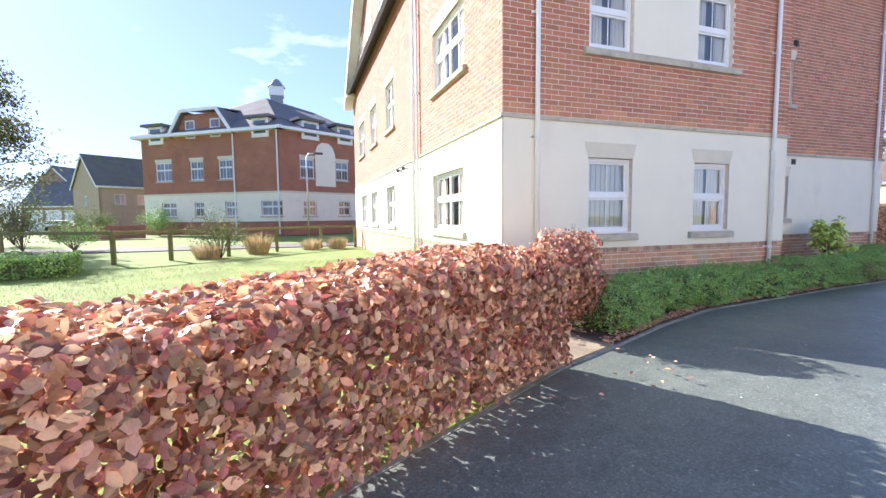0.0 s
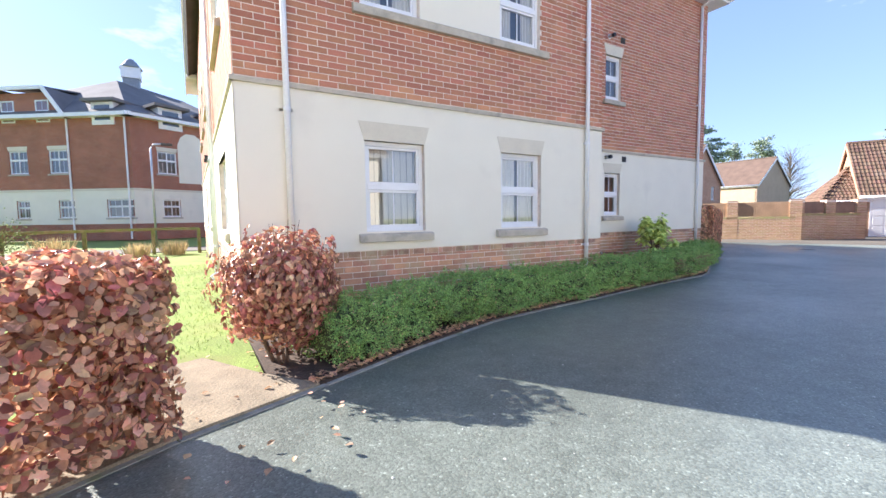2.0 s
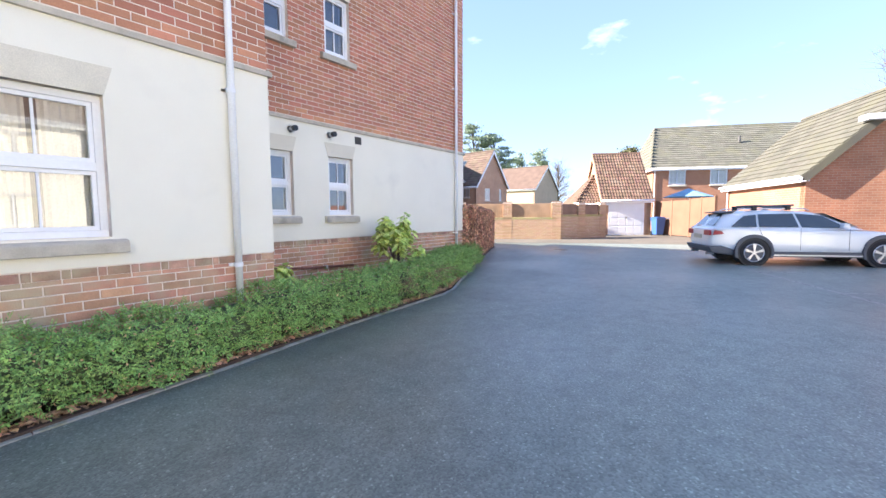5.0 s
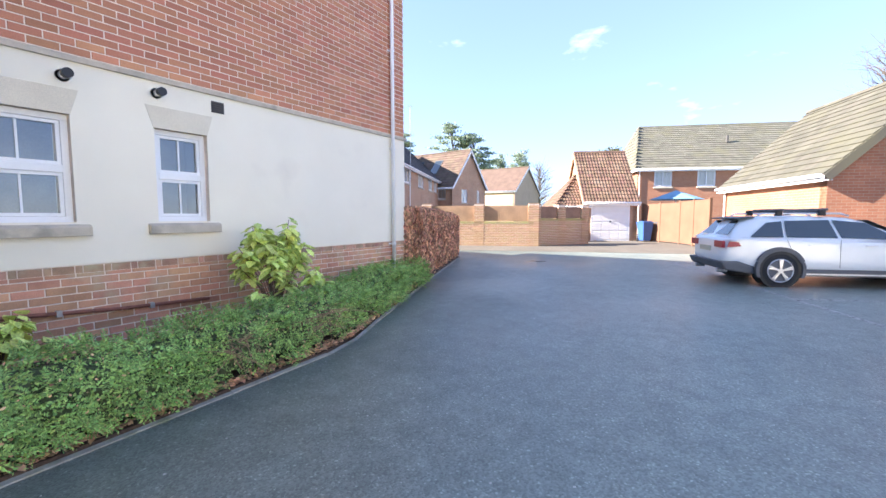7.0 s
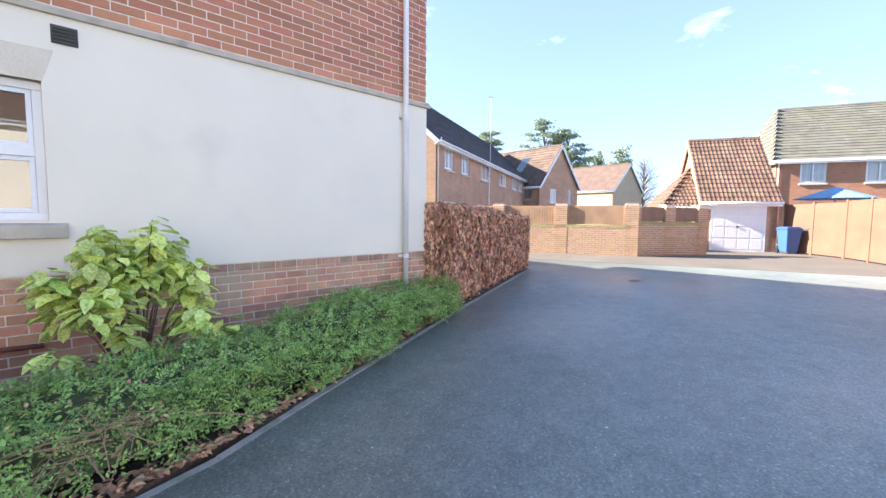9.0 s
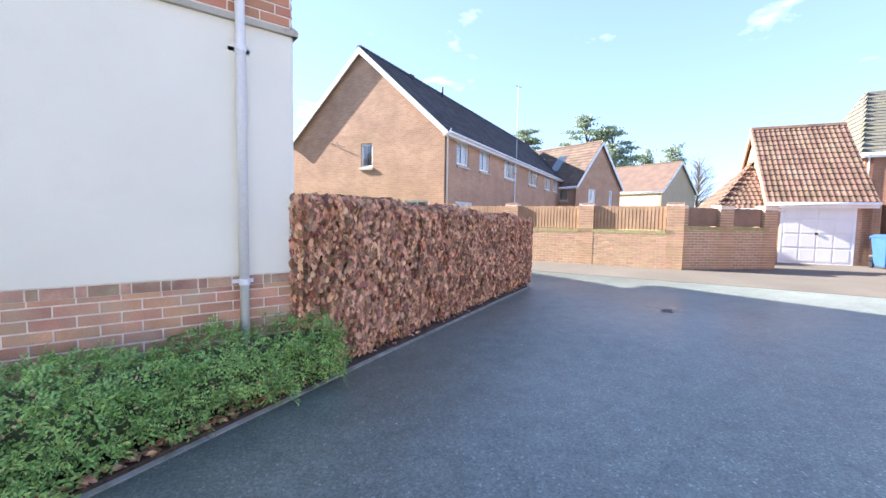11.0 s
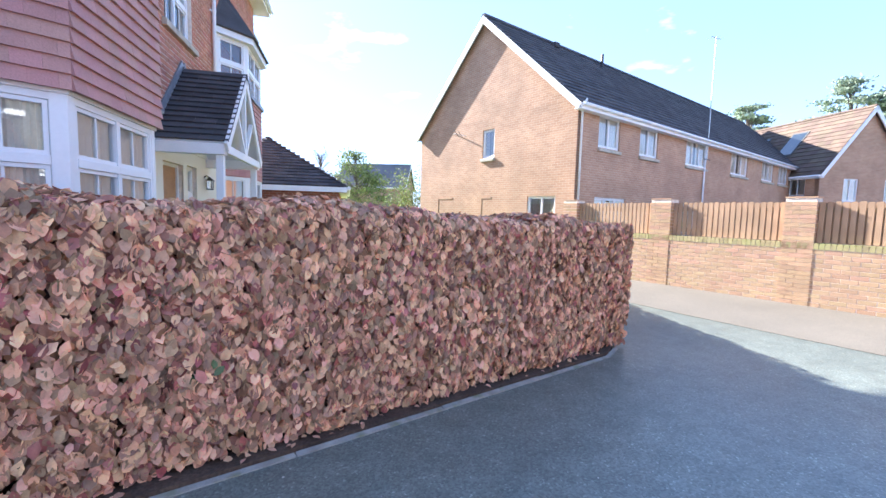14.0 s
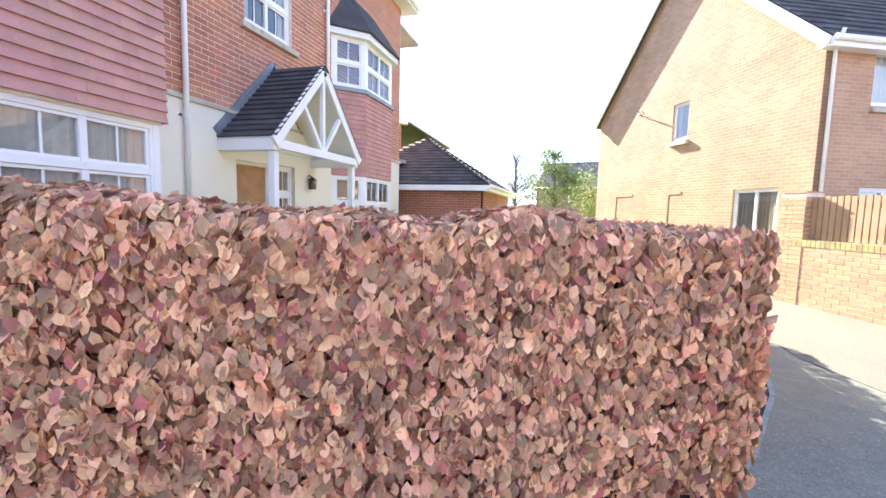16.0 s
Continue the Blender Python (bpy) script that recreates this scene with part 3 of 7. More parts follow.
def brick_texture(name, c1, c2, mortar, row=0.075, width=0.225):
    """Brick courses as a material, for walls that stay far off."""
    m = bpy.data.materials.new(name)
    m.use_nodes = True
    n, l = m.node_tree.nodes, m.node_tree.links
    b = n["Principled BSDF"]
    co, sep, add, com = n.new("ShaderNodeTexCoord"), n.new("ShaderNodeSeparateXYZ"), n.new("ShaderNodeMath"), n.new("ShaderNodeCombineXYZ")
    add.operation = "ADD"
    l.new(co.outputs["Object"], sep.inputs[0])
    l.new(sep.outputs["X"], add.inputs[0])
    l.new(sep.outputs["Y"], add.inputs[1])
    l.new(add.outputs[0], com.inputs["X"])
    l.new(sep.outputs["Z"], com.inputs["Y"])
    br = n.new("ShaderNodeTexBrick")
    br.inputs["Color1"].default_value, br.inputs["Color2"].default_value, br.inputs["Mortar"].default_value = (*c1, 1), (*c2, 1), (*mortar, 1)
    br.inputs["Scale"].default_value, br.inputs["Mortar Size"].default_value = 1.0, 0.006
    br.inputs["Brick Width"].default_value, br.inputs["Row Height"].default_value, br.inputs["Bias"].default_value = width, row, 0.0
    l.new(com.outputs[0], br.inputs["Vector"])
    no = n.new("ShaderNodeTexNoise")
    no.inputs["Scale"].default_value, no.inputs["Detail"].default_value = 0.9, 5
    l.new(co.outputs["Object"], no.inputs["Vector"])
    mr = n.new("ShaderNodeMapRange")
    mr.inputs["From Min"].default_value, mr.inputs["From Max"].default_value, mr.inputs["To Min"].default_value, mr.inputs["To Max"].default_value = .3, .7, .84, 1.14
    l.new(no.outputs["Fac"], mr.inputs["Value"])
    hs = n.new("ShaderNodeHueSaturation")
    l.new(br.outputs["Color"], hs.inputs["Color"])
    l.new(mr.outputs["Result"], hs.inputs["Value"])
    l.new(hs.outputs["Color"], b.inputs["Base Color"])
    bu = n.new("ShaderNodeBump")
    bu.inputs["Strength"].default_value, bu.inputs["Distance"].default_value = .5, .01
    bu.invert = True
    l.new(br.outputs["Fac"], bu.inputs["Height"])
    l.new(bu.outputs["Normal"], b.inputs["Normal"])
    b.inputs["Roughness"].default_value = .9
    return m


M_BT_BUFF = brick_texture("orange buff brick courses", (0.52, 0.315, 0.20), (0.44, 0.25, 0.155), (0.54, 0.43, 0.32))
M_BT_RED = brick_texture("red brick courses", (0.42, 0.155, 0.09), (0.33, 0.115, 0.07), (0.45, 0.34, 0.27))
M_BT_ORANGE = brick_texture("bright orange brick courses", (0.43, 0.195, 0.11), (0.37, 0.155, 0.088), (0.42, 0.29, 0.2))


# ---- ground ----
KERB = [(-9.0, -2.85), (-4.5, -0.5), (0.62, 2.24), (2.16, 3.05), (3.11, 3.41), (4.2, 3.86), (5.35, 4.25), (6.4, 4.40), (7.48, 4.50), (8.94, 4.70), (10.2, 4.80), (11.2, 4.88),
        (11.75, 5.03), (12.31, 5.30), (15.9, 6.92), (17.2, 7.48), (20.12, 8.74), (20.36, 8.96), (20.75, 9.6), (21.25, 10.6), (21.75, 12.2), (22.0, 17.0)]


def sheet(name, poly, z, mat, label, category, drop=0.06):
    g = G()
    g.prism(poly, z - drop, z)
    return tagged(part(name, g, mat), label, category, kind="structure")


far = 600
tagged(part("ground", G().add([(-far, -far, -0.05), (far, -far, -0.05), (far, far, -0.05), (-far, far, -0.05)], [(0, 1, 2, 3)]), M_LAWN), "rough winter grass ground reaching far away", "ground", kind="structure")
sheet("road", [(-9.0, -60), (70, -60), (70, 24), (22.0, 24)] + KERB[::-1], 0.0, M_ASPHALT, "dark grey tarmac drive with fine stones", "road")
# tan sheet paints the sunlit tarmac tone; its west edge traces the shadow line
sheet("pavement", [(26.9, -2.0), (36, -2.0), (36, 9), (27.5, 7.7), (26.3, 8.35), (24.3, 13.2), (23.2, 16.4), (22.03, 16.4), (21.95, 13.0), (21.95, 11.8), (22.4, 10.4), (22.9, 9.05), (24.15, 6.0), (25.4, 2.4)], 0.006, M_ROAD_SUNLIT, "tan sunlit tarmac tone laid up to the shadow edge", "road", drop=0.003)
# out of view, added to bounce sunlight onto the shaded walls
sheet("court_paving", [(-60, -60), (16, -60), (16, -6.8), (-60, -6.8)], 0.005, M_BOUNCE_GROUND, "unseen pale ground sheet added to bounce sunlight", "paving", drop=0.004)
sheet("lawn", [(-30, -10.5), (-9.0, -2.81), (-4.5, -0.46), (0.60, 2.27), (2.1, 3.06), (2.5, 3.62), (2.72, 3.75), (2.72, 20.5), (-14, 20.5), (-30, 26)], 0.02, M_LAWN, "sunny mown lawn beside the apartment building", "lawn")
sheet("road_west", [(-70, 34), (-70, 44), (-12, 24.8), (14, 24.2), (14, 21.2), (-10, 21.6), (-30, 28.5)], 0.0, M_ROAD_SUNLIT, "pale sunlit side road beyond the lawn", "road", drop=0.04)
sheet("soil_bed", [(2.75, 3.45), (3.11, 3.44), (4.2, 3.90), (5.35, 4.30), (7.48, 4.55), (8.94, 4.75), (11.2, 4.93), (12.31, 5.35), (15.9, 6.97), (20.12, 8.80), (20.32, 9.0), (20.7, 9.6), (21.2, 10.6), (21.7, 12.2), (20.6, 12.4), (15.8, 8.75), (14.85, 8.7), (14.85, 6.9), (8.6, 6.9), (8.6, 5.35), (2.72, 5.35)], 0.03, M_SOIL, "dark bare soil of the planting bed", "soil")
sheet("worn_path", [(1.3, 2.635), (2.16, 3.085), (3.05, 3.425), (2.70, 3.9), (2.3, 4.6), (1.5, 4.3), (1.2, 3.2)], 0.032, M_SAND, "dry trodden soil in the hedge gap", "path", drop=0.02)

g = G()
for i in range(len(KERB) - 1):
    a, b = Vector((*KERB[i], 0)), Vector((*KERB[i + 1], 0))
    d = (b - a).normalized()
    s = Vector((-d.y, d.x, 0))
    k = max(1, int(round((b - a).length / 0.915)))
    for j in range(k):
        p, q = a.lerp(b, j / k) + d * 0.004, a.lerp(b, (j + 1) / k) - d * 0.004
        z = 0.014 + 0.005 * math.sin(i * 2.1 + j * 1.7)
        g.add([p - Vector((0, 0, .05)), q - Vector((0, 0, .05)), q + s * .038 - Vector((0, 0, .05)), p + s * .038 - Vector((0, 0, .05)), p + Vector((0, 0, z - .006)), q + Vector((0, 0, z - .006)), q + s * .038 + Vector((0, 0, z)), p + s * .038 + Vector((0, 0, z))],
              [(4, 5, 6, 7), (0, 1, 5, 4), (1, 2, 6, 5), (2, 3, 7, 6), (3, 0, 4, 7)])
tagged(part("kerb", g, M_KERB), "narrow worn concrete edging strip along the drive", "kerb", kind="structure")

# parking bay lines, along and across the kerb's direction
PU, PV = Vector((0.92, 0.392, 0)), Vector((0.392, -0.92, 0))
lines = thing("parking_line", pose(0, 0, 0), "thin worn white parking bay lines on tarmac", "road marking", kind="structure")


def strip(p, q, w=0.075, z=0.0045):
    p, q = Vector((p[0], p[1], 0)), Vector((q[0], q[1], 0))
    d = (q - p).normalized()
    s = Vector((-d.y, d.x, 0)) * w / 2
    return G().add([p - s + Vector((0, 0, z)), q - s + Vector((0, 0, z)), q + s + Vector((0, 0, z)), p + s + Vector((0, 0, z))], [(0, 1, 2, 3)])


P0 = Vector((15.29, 0.0, 0))
part("line", strip((P0 - PU * 4).xy, (P0 + PU * 7.2).xy), M_PAINT_LINE, lines)
for k in (-3.1, -0.55, 1.95, 4.55, 7.1):
    part("line", strip((P0 + PU * k).xy, (P0 + PU * k + PV * 4.9).xy), M_PAINT_LINE, lines)

# drain cover
drain = thing("drain_cover", Matrix.Translation((20.17, 6.14, 0.004)) @ pose(0, 0, 0, 0, 0, 24) @ Matrix.Scale(.48, 4), "small rusty iron drain cover set in tarmac", "drain cover")
part("frame", G().box(-.25, .25, -.17, -.13, 0, .008).box(-.25, .25, .13, .17, 0, .008).box(-.25, -.21, -.13, .13, 0, .008).box(.21, .25, -.13, .13, 0, .008), M_IRON, drain)
g = G()
for i in range(9):
    g.box(-.20 + i * .046, -.175 + i * .046, -.125, .125, 0, .006)
part("grating", g, M_IRON, drain)

# pale grit and specks on the tarmac
rng = random.Random(11)
g = G()
for i in range(900):
    x = rng.uniform(-1, 24)
    y = rng.uniform(-4, 8)
    lim = float(np.interp(x, [k[0] for k in KERB[:16]], [k[1] for k in KERB[:16]]))
    if y > lim - 0.1:
        continue
    r = rng.uniform(0.003, 0.010) * (1.8 if rng.random() < 0.05 else 1)
    a = rng.uniform(0, 6.28)
    c, s = math.cos(a) * r, math.sin(a) * r
    g.add([(x + c, y + s, 0.001), (x - s, y + c, 0.001), (x - c * 1.3, y - s * 1.3, 0.001), (x + s, y - c, 0.001), (x, y, 0.006)], [(0, 1, 4), (1, 2, 4), (2, 3, 4), (3, 0, 4)])
tagged(part("grit", g, M_GRAVEL), "scattered pale grit on the tarmac drive", "grit", kind="stuff")


# ---- windows, pipes, small fittings (wall coordinates: x along, y inwards, z up) ----
def bars(g, x0, x1, z0, z1, y0, y1, w):
    g.box(x0, x1, y0, y1, z0, z0 + w).box(x0, x1, y0, y1, z1 - w, z1).box(x0, x0 + w, y0, y1, z0 + w, z1 - w).box(x1 - w, x1, y0, y1, z0 + w, z1 - w)


def window(parent, x0, x1, z0, z1, y=0.06, transom=0.5, bar_cols=1, bar_rows=0, lintel=True, sill=True, curtain="curtain", lights=1, draw=(0.0, 0.3, 0.72, 1.0), room=True, lintel_mat=None, sill_w=0.10, arch=0.23):
    """A plastic window with frame, sashes, bars, panes, sill, lintel and a room behind."""
    win = part("window", G().box(x0, x1, y + 0.075, y + 0.08, z0, z0 + 0.004), M_UPVC, parent)
    g = G()
    bars(g, x0, x1, z0, z1, y, y + 0.07, 0.055)
    part("frame", g, M_UPVC, win, bevel=0.004)
    cells = []
    w = (x1 - x0 - 0.11) / lights
    for i in range(lights):
        a, b = x0 + 0.055 + i * w, x0 + 0.055 + (i + 1) * w
        if i:
            part("mullion", G().box(a - 0.03, a + 0.03, y + 0.002, y + 0.065, z0 + 0.055, z1 - 0.055), M_UPVC, win)
        if transom:
            zt = z0 + (z1 - z0) * transom
            part("transom", G().box(a, b, y - 0.004, y + 0.06, zt - 0.035, zt + 0.035), M_UPVC, win, bevel=0.003)
            cells += [(a, b, z0 + 0.055, zt - 0.035), (a, b, zt + 0.035, z1 - 0.055)]
        else:
            cells.append((a, b, z0 + 0.055, z1 - 0.055))
    for a, b, c, d in cells:
        g = G()
        bars(g, a + 0.002, b - 0.002, c + 0.002, d - 0.002, y + 0.012, y + 0.05, 0.03)
        part("sash", g, M_UPVC, win)
        g = G()
        for i in range(bar_cols):
            xm = a + (b - a) * (i + 1) / (bar_cols + 1)
            g.box(xm - 0.009, xm + 0.009, y + 0.024, y + 0.034, c + 0.03, d - 0.03)
        for i in range(bar_rows):
            zm = c + (d - c) * (i + 1) / (bar_rows + 1)
            g.box(a + 0.03, b - 0.03, y + 0.0235, y + 0.0335, zm - 0.009, zm + 0.009)
        if g.v:
            part("glazing_bar", g, M_UPVC, win)
        p = part("pane", G().add([(a + 0.03, y + 0.037, c + 0.03), (b - 0.03, y + 0.037, c + 0.03), (b - 0.03, y + 0.037, d - 0.03), (a + 0.03, y + 0.037, d - 0.03)], [(0, 1, 2, 3)]), M_GLASS, win)
        p.visible_shadow = False
    if room:
        g = G()
        e = y + 0.9
        g.add([(x0 - .2, y + .3, z0 - .2), (x1 + .2, y + .3, z0 - .2), (x1 + .2, y + .3, z1 + .2), (x0 - .2, y + .3, z1 + .2), (x0 - .2, e, z0 - .2), (x1 + .2, e, z0 - .2), (x1 + .2, e, z1 + .2), (x0 - .2, e, z1 + .2)],
              [(4, 5, 6, 7), (0, 4, 7, 3), (1, 2, 6, 5), (3, 7, 6, 2), (0, 1, 5, 4)])
        part("room_shell", g, M_ROOM, win)
    if curtain == "curtain":
        for a, b in ((draw[0], draw[1]), (draw[2], draw[3])):
            g, n = G(), 18
            pts = [(x0 + (x1 - x0) * (a + (b - a) * i / n), y + 0.065 + 0.014 * math.sin(i * 1.9)) for i in range(n + 1)]
            for i in range(n):
                (p, q), (r, s) = pts[i], pts[i + 1]
                g.add([(p, q, z0), (r, s, z0), (r, s, z1), (p, q, z1)], [(0, 1, 2, 3)])
            if b - a > 0.02:
                part("curtain", g, M_CURTAIN, win, smooth=True)
    elif curtain == "blind":
        g, n = G(), max(5, int((x1 - x0) / 0.085))
        for i in range(n):
            a = x0 + (x1 - x0) * i / n
            g.add([(a, y + 0.097, z0 + .02), (a + 0.092, y + 0.107, z0 + .02), (a + 0.092, y + 0.107, z1), (a, y + 0.097, z1)], [(0, 1, 2, 3)])
        part("blind", g, M_BLIND, win)
    if sill:
        part("sill", G().prism([(-0.075, z0 - 0.13), (y, z0 - 0.13), (y, z0 - 0.002), (-0.06, z0 - 0.03), (-0.075, z0 - 0.045)], x0 - sill_w, x1 + sill_w, "x"), M_STONE, win, "weathered cast stone sill", bevel=0.006)
    if lintel:
        part("lintel", G().prism([(x0 - 0.005, z1), (x1 + 0.005, z1), (x1 + 0.075, z1 + arch), (x0 - 0.075, z1 + arch)], -0.016, 0.03, "y"), lintel_mat or M_STONE_PALE, win, "pale splayed stone lintel", bevel=0.003)
    return win


def downpipe(parent, x, z0, z1, r=0.034, y=-0.055, shoe=True):
    pipe = part("downpipe", G().tube([(x, y, z0), (x, y, z1)], r, 14), M_UPVC_AGED, parent, "white round plastic downpipe", smooth=True)
    z = z0 + 0.5
    while z < z1:
        part("bracket", G().tube([(x, y, z), (x, y, z + 0.045)], r + 0.006, 14).box(x - 0.075, x + 0.075, -0.012, -0.002, z + 0.008, z + 0.038).box(x - .03, x + .03, y, 0.0, z + .008, z + .038), M_UPVC_AGED, pipe)
        z += 1.72
    if shoe:
        part("shoe", G().tube([(x, y, z0 + 0.02), (x, y - 0.03, z0 - 0.06), (x, y - 0.10, z0 - 0.12)], r + 0.004, 12), M_UPVC_AGED, pipe, smooth=True)
    return pipe


def square_vent(parent, x, z, w=0.15, h=0.13):
    v = part("wall_vent", G().box(x - w / 2, x + w / 2, -0.02, 0.01, z - h / 2, z + h / 2), M_GRILLE, parent, "square dark plastic vent grille")
    for i in range(5):
        zz = z - h / 2 + 0.015 + i * (h - 0.03) / 4
        part("slat", G().prism([(-0.02, zz), (-0.034, zz - 0.008), (-0.02, zz + 0.006)], x - w / 2 + 0.01, x + w / 2 - 0.01, "x"), M_GRILLE, v)


def flue(parent, x, z):
    f = part("flue_pipe", G().tube([(x, 0.03, z), (x, -0.13, z)], 0.036, 16), M_STEEL, parent, "short round boiler flue with black cage", smooth=True)
    part("cage", G().tube([(x, -0.10, z), (x, -0.16, z)], 0.043, 16), M_BLACK, f)
    part("collar", G().tube([(x, 0.0, z), (x, -0.012, z)], 0.055, 16), M_UPVC_AGED, f)


Z_PLINTH, Z_BAND, Z_EAVE = 0.87, 2.74, 7.0


def clad_wall(parent, o, u, n, length, holes, top=Z_EAVE, plinth=True, own=0, own_span=(0, 99), own_plinth=0, thick=0.28, panel=None, brick=M_BRICK, band=True, detail=True):
    """One wall of the near building: brick plinth, render, stone band, brick above."""
    m = frame_of(o, u, n)
    w = part("wall", wall_sheet(G(), length, 0, top, thick, holes, 0.0), M_MORTAR, parent, "red brick wall over cream render and brick plinth")
    w.matrix_basis = m
    g = wall_sheet(G(), length, Z_PLINTH, Z_BAND, 0.022, [(a, b, c, d) for a, b, c, d in holes if c < Z_BAND], -0.012)
    part("render", g, M_RENDER, w, "smooth cream render")
    if band:
        part("band_course", G().prism([(-0.045, Z_BAND), (0.011, Z_BAND), (0.011, Z_BAND + 0.07), (-0.045, Z_BAND + 0.045)], -0.045, length + 0.045, "x"), M_STONE, w, "thin weathered stone band course", bevel=0.004)
    if detail:
        low = [h for h in holes if h[2] < Z_PLINTH]
        brickwork(w, length, 0.0, Z_PLINTH - 0.08, low, M_PLINTH, own=own_plinth, own_from=own_span[0], own_to=own_span[1], piece_mat=M_PLINTH_PIECE)
        part("plinth_cap", cap_bricks(length), M_BRICK_STAINED, w, "weathered chamfered plinth bricks with lichen")["kind"] = "stuff"
        up = [h for h in holes if h[3] > Z_BAND] + ([panel] if panel else [])
        brickwork(w, length, Z_BAND + 0.07, Z_BAND + 0.22, up, M_BRICK_ORANGE)
        brickwork(w, length, Z_BAND + 0.22, top, up, brick, own=own, own_from=own_span[0], own_to=own_span[1])
    return w


def cap_bricks(length):
    g, x = G(), 0.0
    while x < length:
        b = min(x + 0.215, length)
        if b - x > 0.03:
            g.prism([(-0.004, Z_PLINTH - 0.08), (0.011, Z_PLINTH - 0.08), (0.011, Z_PLINTH + 0.004), (-0.006, Z_PLINTH - 0.02)], min(x + 0.06, b - 0.01), b + 0.0, "x")
            g.prism([(-0.004, Z_PLINTH - 0.08), (0.011, Z_PLINTH - 0.08), (0.011, Z_PLINTH + 0.004), (-0.006, Z_PLINTH - 0.02)], x, min(x + 0.052, b - 0.012), "x")
        x += 0.225
    return g


# ---- the near apartment building ----
XW, XC, XE, YF, YR, YN = 2.72, 8.55, 14.86, 5.30, 6.86, 20.9
block = thing("apartment_building", pose(0, 0, 0), "three-storey red brick apartment building with cream rendered ground floor", "building")

# front wall
F_WIN = [(4.15, 4.99, 1.10, 2.24), (6.29, 7.10, 1.10, 2.23), (4.14, 4.95, 3.86, 5.00), (6.29, 7.08, 3.86, 5.00)]
f_holes = [(a - XW, b - XW, c, d) for a, b, c, d in F_WIN]
front = clad_wall(block, (XW + .003, YF, 0), (1, 0, 0), (0, -1, 0), XC - XW - .006, f_holes, own=300, own_span=(0.2, 5.7), own_plinth=150, panel=(4.96 - XW, 6.28 - XW, 3.86, Z_EAVE))
part("render_panel", G().box(4.96 - XW, 6.28 - XW, -0.012, 0.012, 3.86, Z_EAVE), M_RENDER, front, "cream rendered panel between windows")
part("long_sill", G().prism([(-0.07, 3.73), (0.05, 3.73), (0.05, 3.858), (-0.05, 3.84), (-0.07, 3.82)], 4.04 - XW, 7.22 - XW, "x"), M_STONE, front, "long weathered cast stone sill", bevel=0.005)
for i, (a, b, c, d) in enumerate(f_holes):
    window(front, a, b, c, d, curtain=("blind", "curtain", "curtain", "curtain")[i], sill=i < 2, lintel=i < 2, draw=((0, .1, .9, 1), (0, .46, .54, 1), (0, .4, .6, 1), (0, .38, .62, 1))[i])
downpipe(front, 3.24 - XW, 0.25, Z_EAVE, y=-0.06)
downpipe(front, 8.12 - XW, 0.25, Z_EAVE, y=-0.06)

# west wall, with the gabled part beyond the downpipe
W_WIN = [(6.74, 8.45, 1.12, 2.22), (6.70, 8.42, 3.92, 5.06), (12.1, 13.3, 1.15, 2.3), (14.9, 16.3, 1.15, 2.3), (17.3, 18.8, 1.15, 2.3), (12.1, 13.3, 4.05, 5.4), (14.9, 16.2, 4.05, 5.4), (17.7, 19.3, 4.05, 5.4)]
w_holes = [(YN - b, YN - a, c, d) for a, b, c, d in W_WIN]
west = clad_wall(block, (XW, YN, 0), (0, -1, 0), (-1, 0, 0), YN - YF - .003, w_holes, own=0)
for i, (a, b, c, d) in enumerate(w_holes):
    window(west, a, b, c, d, lights=2, transom=0.55, bar_cols=0 if i > 1 else 1, curtain="curtain", sill=True, arch=0.28)
downpipe(west, YN - 9.75, 0.25, Z_EAVE + 2, r=0.045, y=-0.07)
downpipe(west, YN - 9.45, 0.25, Z_EAVE, r=0.03, y=-0.06)
for y in (10.6, 11.2):
    flue(west, YN - y, 2.62)

# return and recessed wall
ret = clad_wall(block, (XC, YF + .003, 0), (0, 1, 0), (1, 0, 0), YR - YF, [])
R_WIN = [(9.24, 9.93, 1.27, 2.26), (10.62, 11.17, 1.27, 2.26), (9.24, 9.93, 3.97, 4.96), (10.62, 11.17, 3.97, 4.96)]
r_holes = [(a - XC, b - XC, c, d) for a, b, c, d in R_WIN]
rec = clad_wall(block, (XC, YR, 0), (1, 0, 0), (0, -1, 0), XE - XC - .003, r_holes, own=300, own_span=(0.3, 6.2), own_plinth=150)
for i, (a, b, c, d) in enumerate(r_holes):
    window(rec, a, b, c, d, curtain=("curtain", "curtain", "", "curtain")[i], draw=(0, .1, .86, 1), lintel_mat=None if i < 2 else M_STONE_PALE)
downpipe(rec, 14.47 - XC, 0.3, Z_EAVE - 0.1, y=-0.06)
for x, z in ((9.9, 2.60), (10.66, 2.62), (9.75, 5.38), (10.72, 5.36)):
    flue(rec, x - XC, z)
square_vent(rec, 11.31 - XC, 2.61)
square_vent(rec, 9.05 - XC, 2.61)
square_vent(rec, 11.2 - XC, 5.36)

# low copper water pipe along the recessed plinth
pipe = part("water_pipe", G().tube([(8.75 - XC, -0.035, 0.51), (9.5 - XC, -0.035, 0.46), (10.2 - XC, -0.035, 0.40), (11.1 - XC, -0.035, 0.36)], 0.019, 10), M_RUST, rec, "rust-red iron water pipe along the plinth", smooth=True)
for x, z in ((9.1, .487), (9.75, .438), (10.5, .386)):
    part("pipe_clip", G().box(x - XC - .02, x - XC + .02, -.06, 0.0, z - .028, z + .028), M_STEEL, pipe)

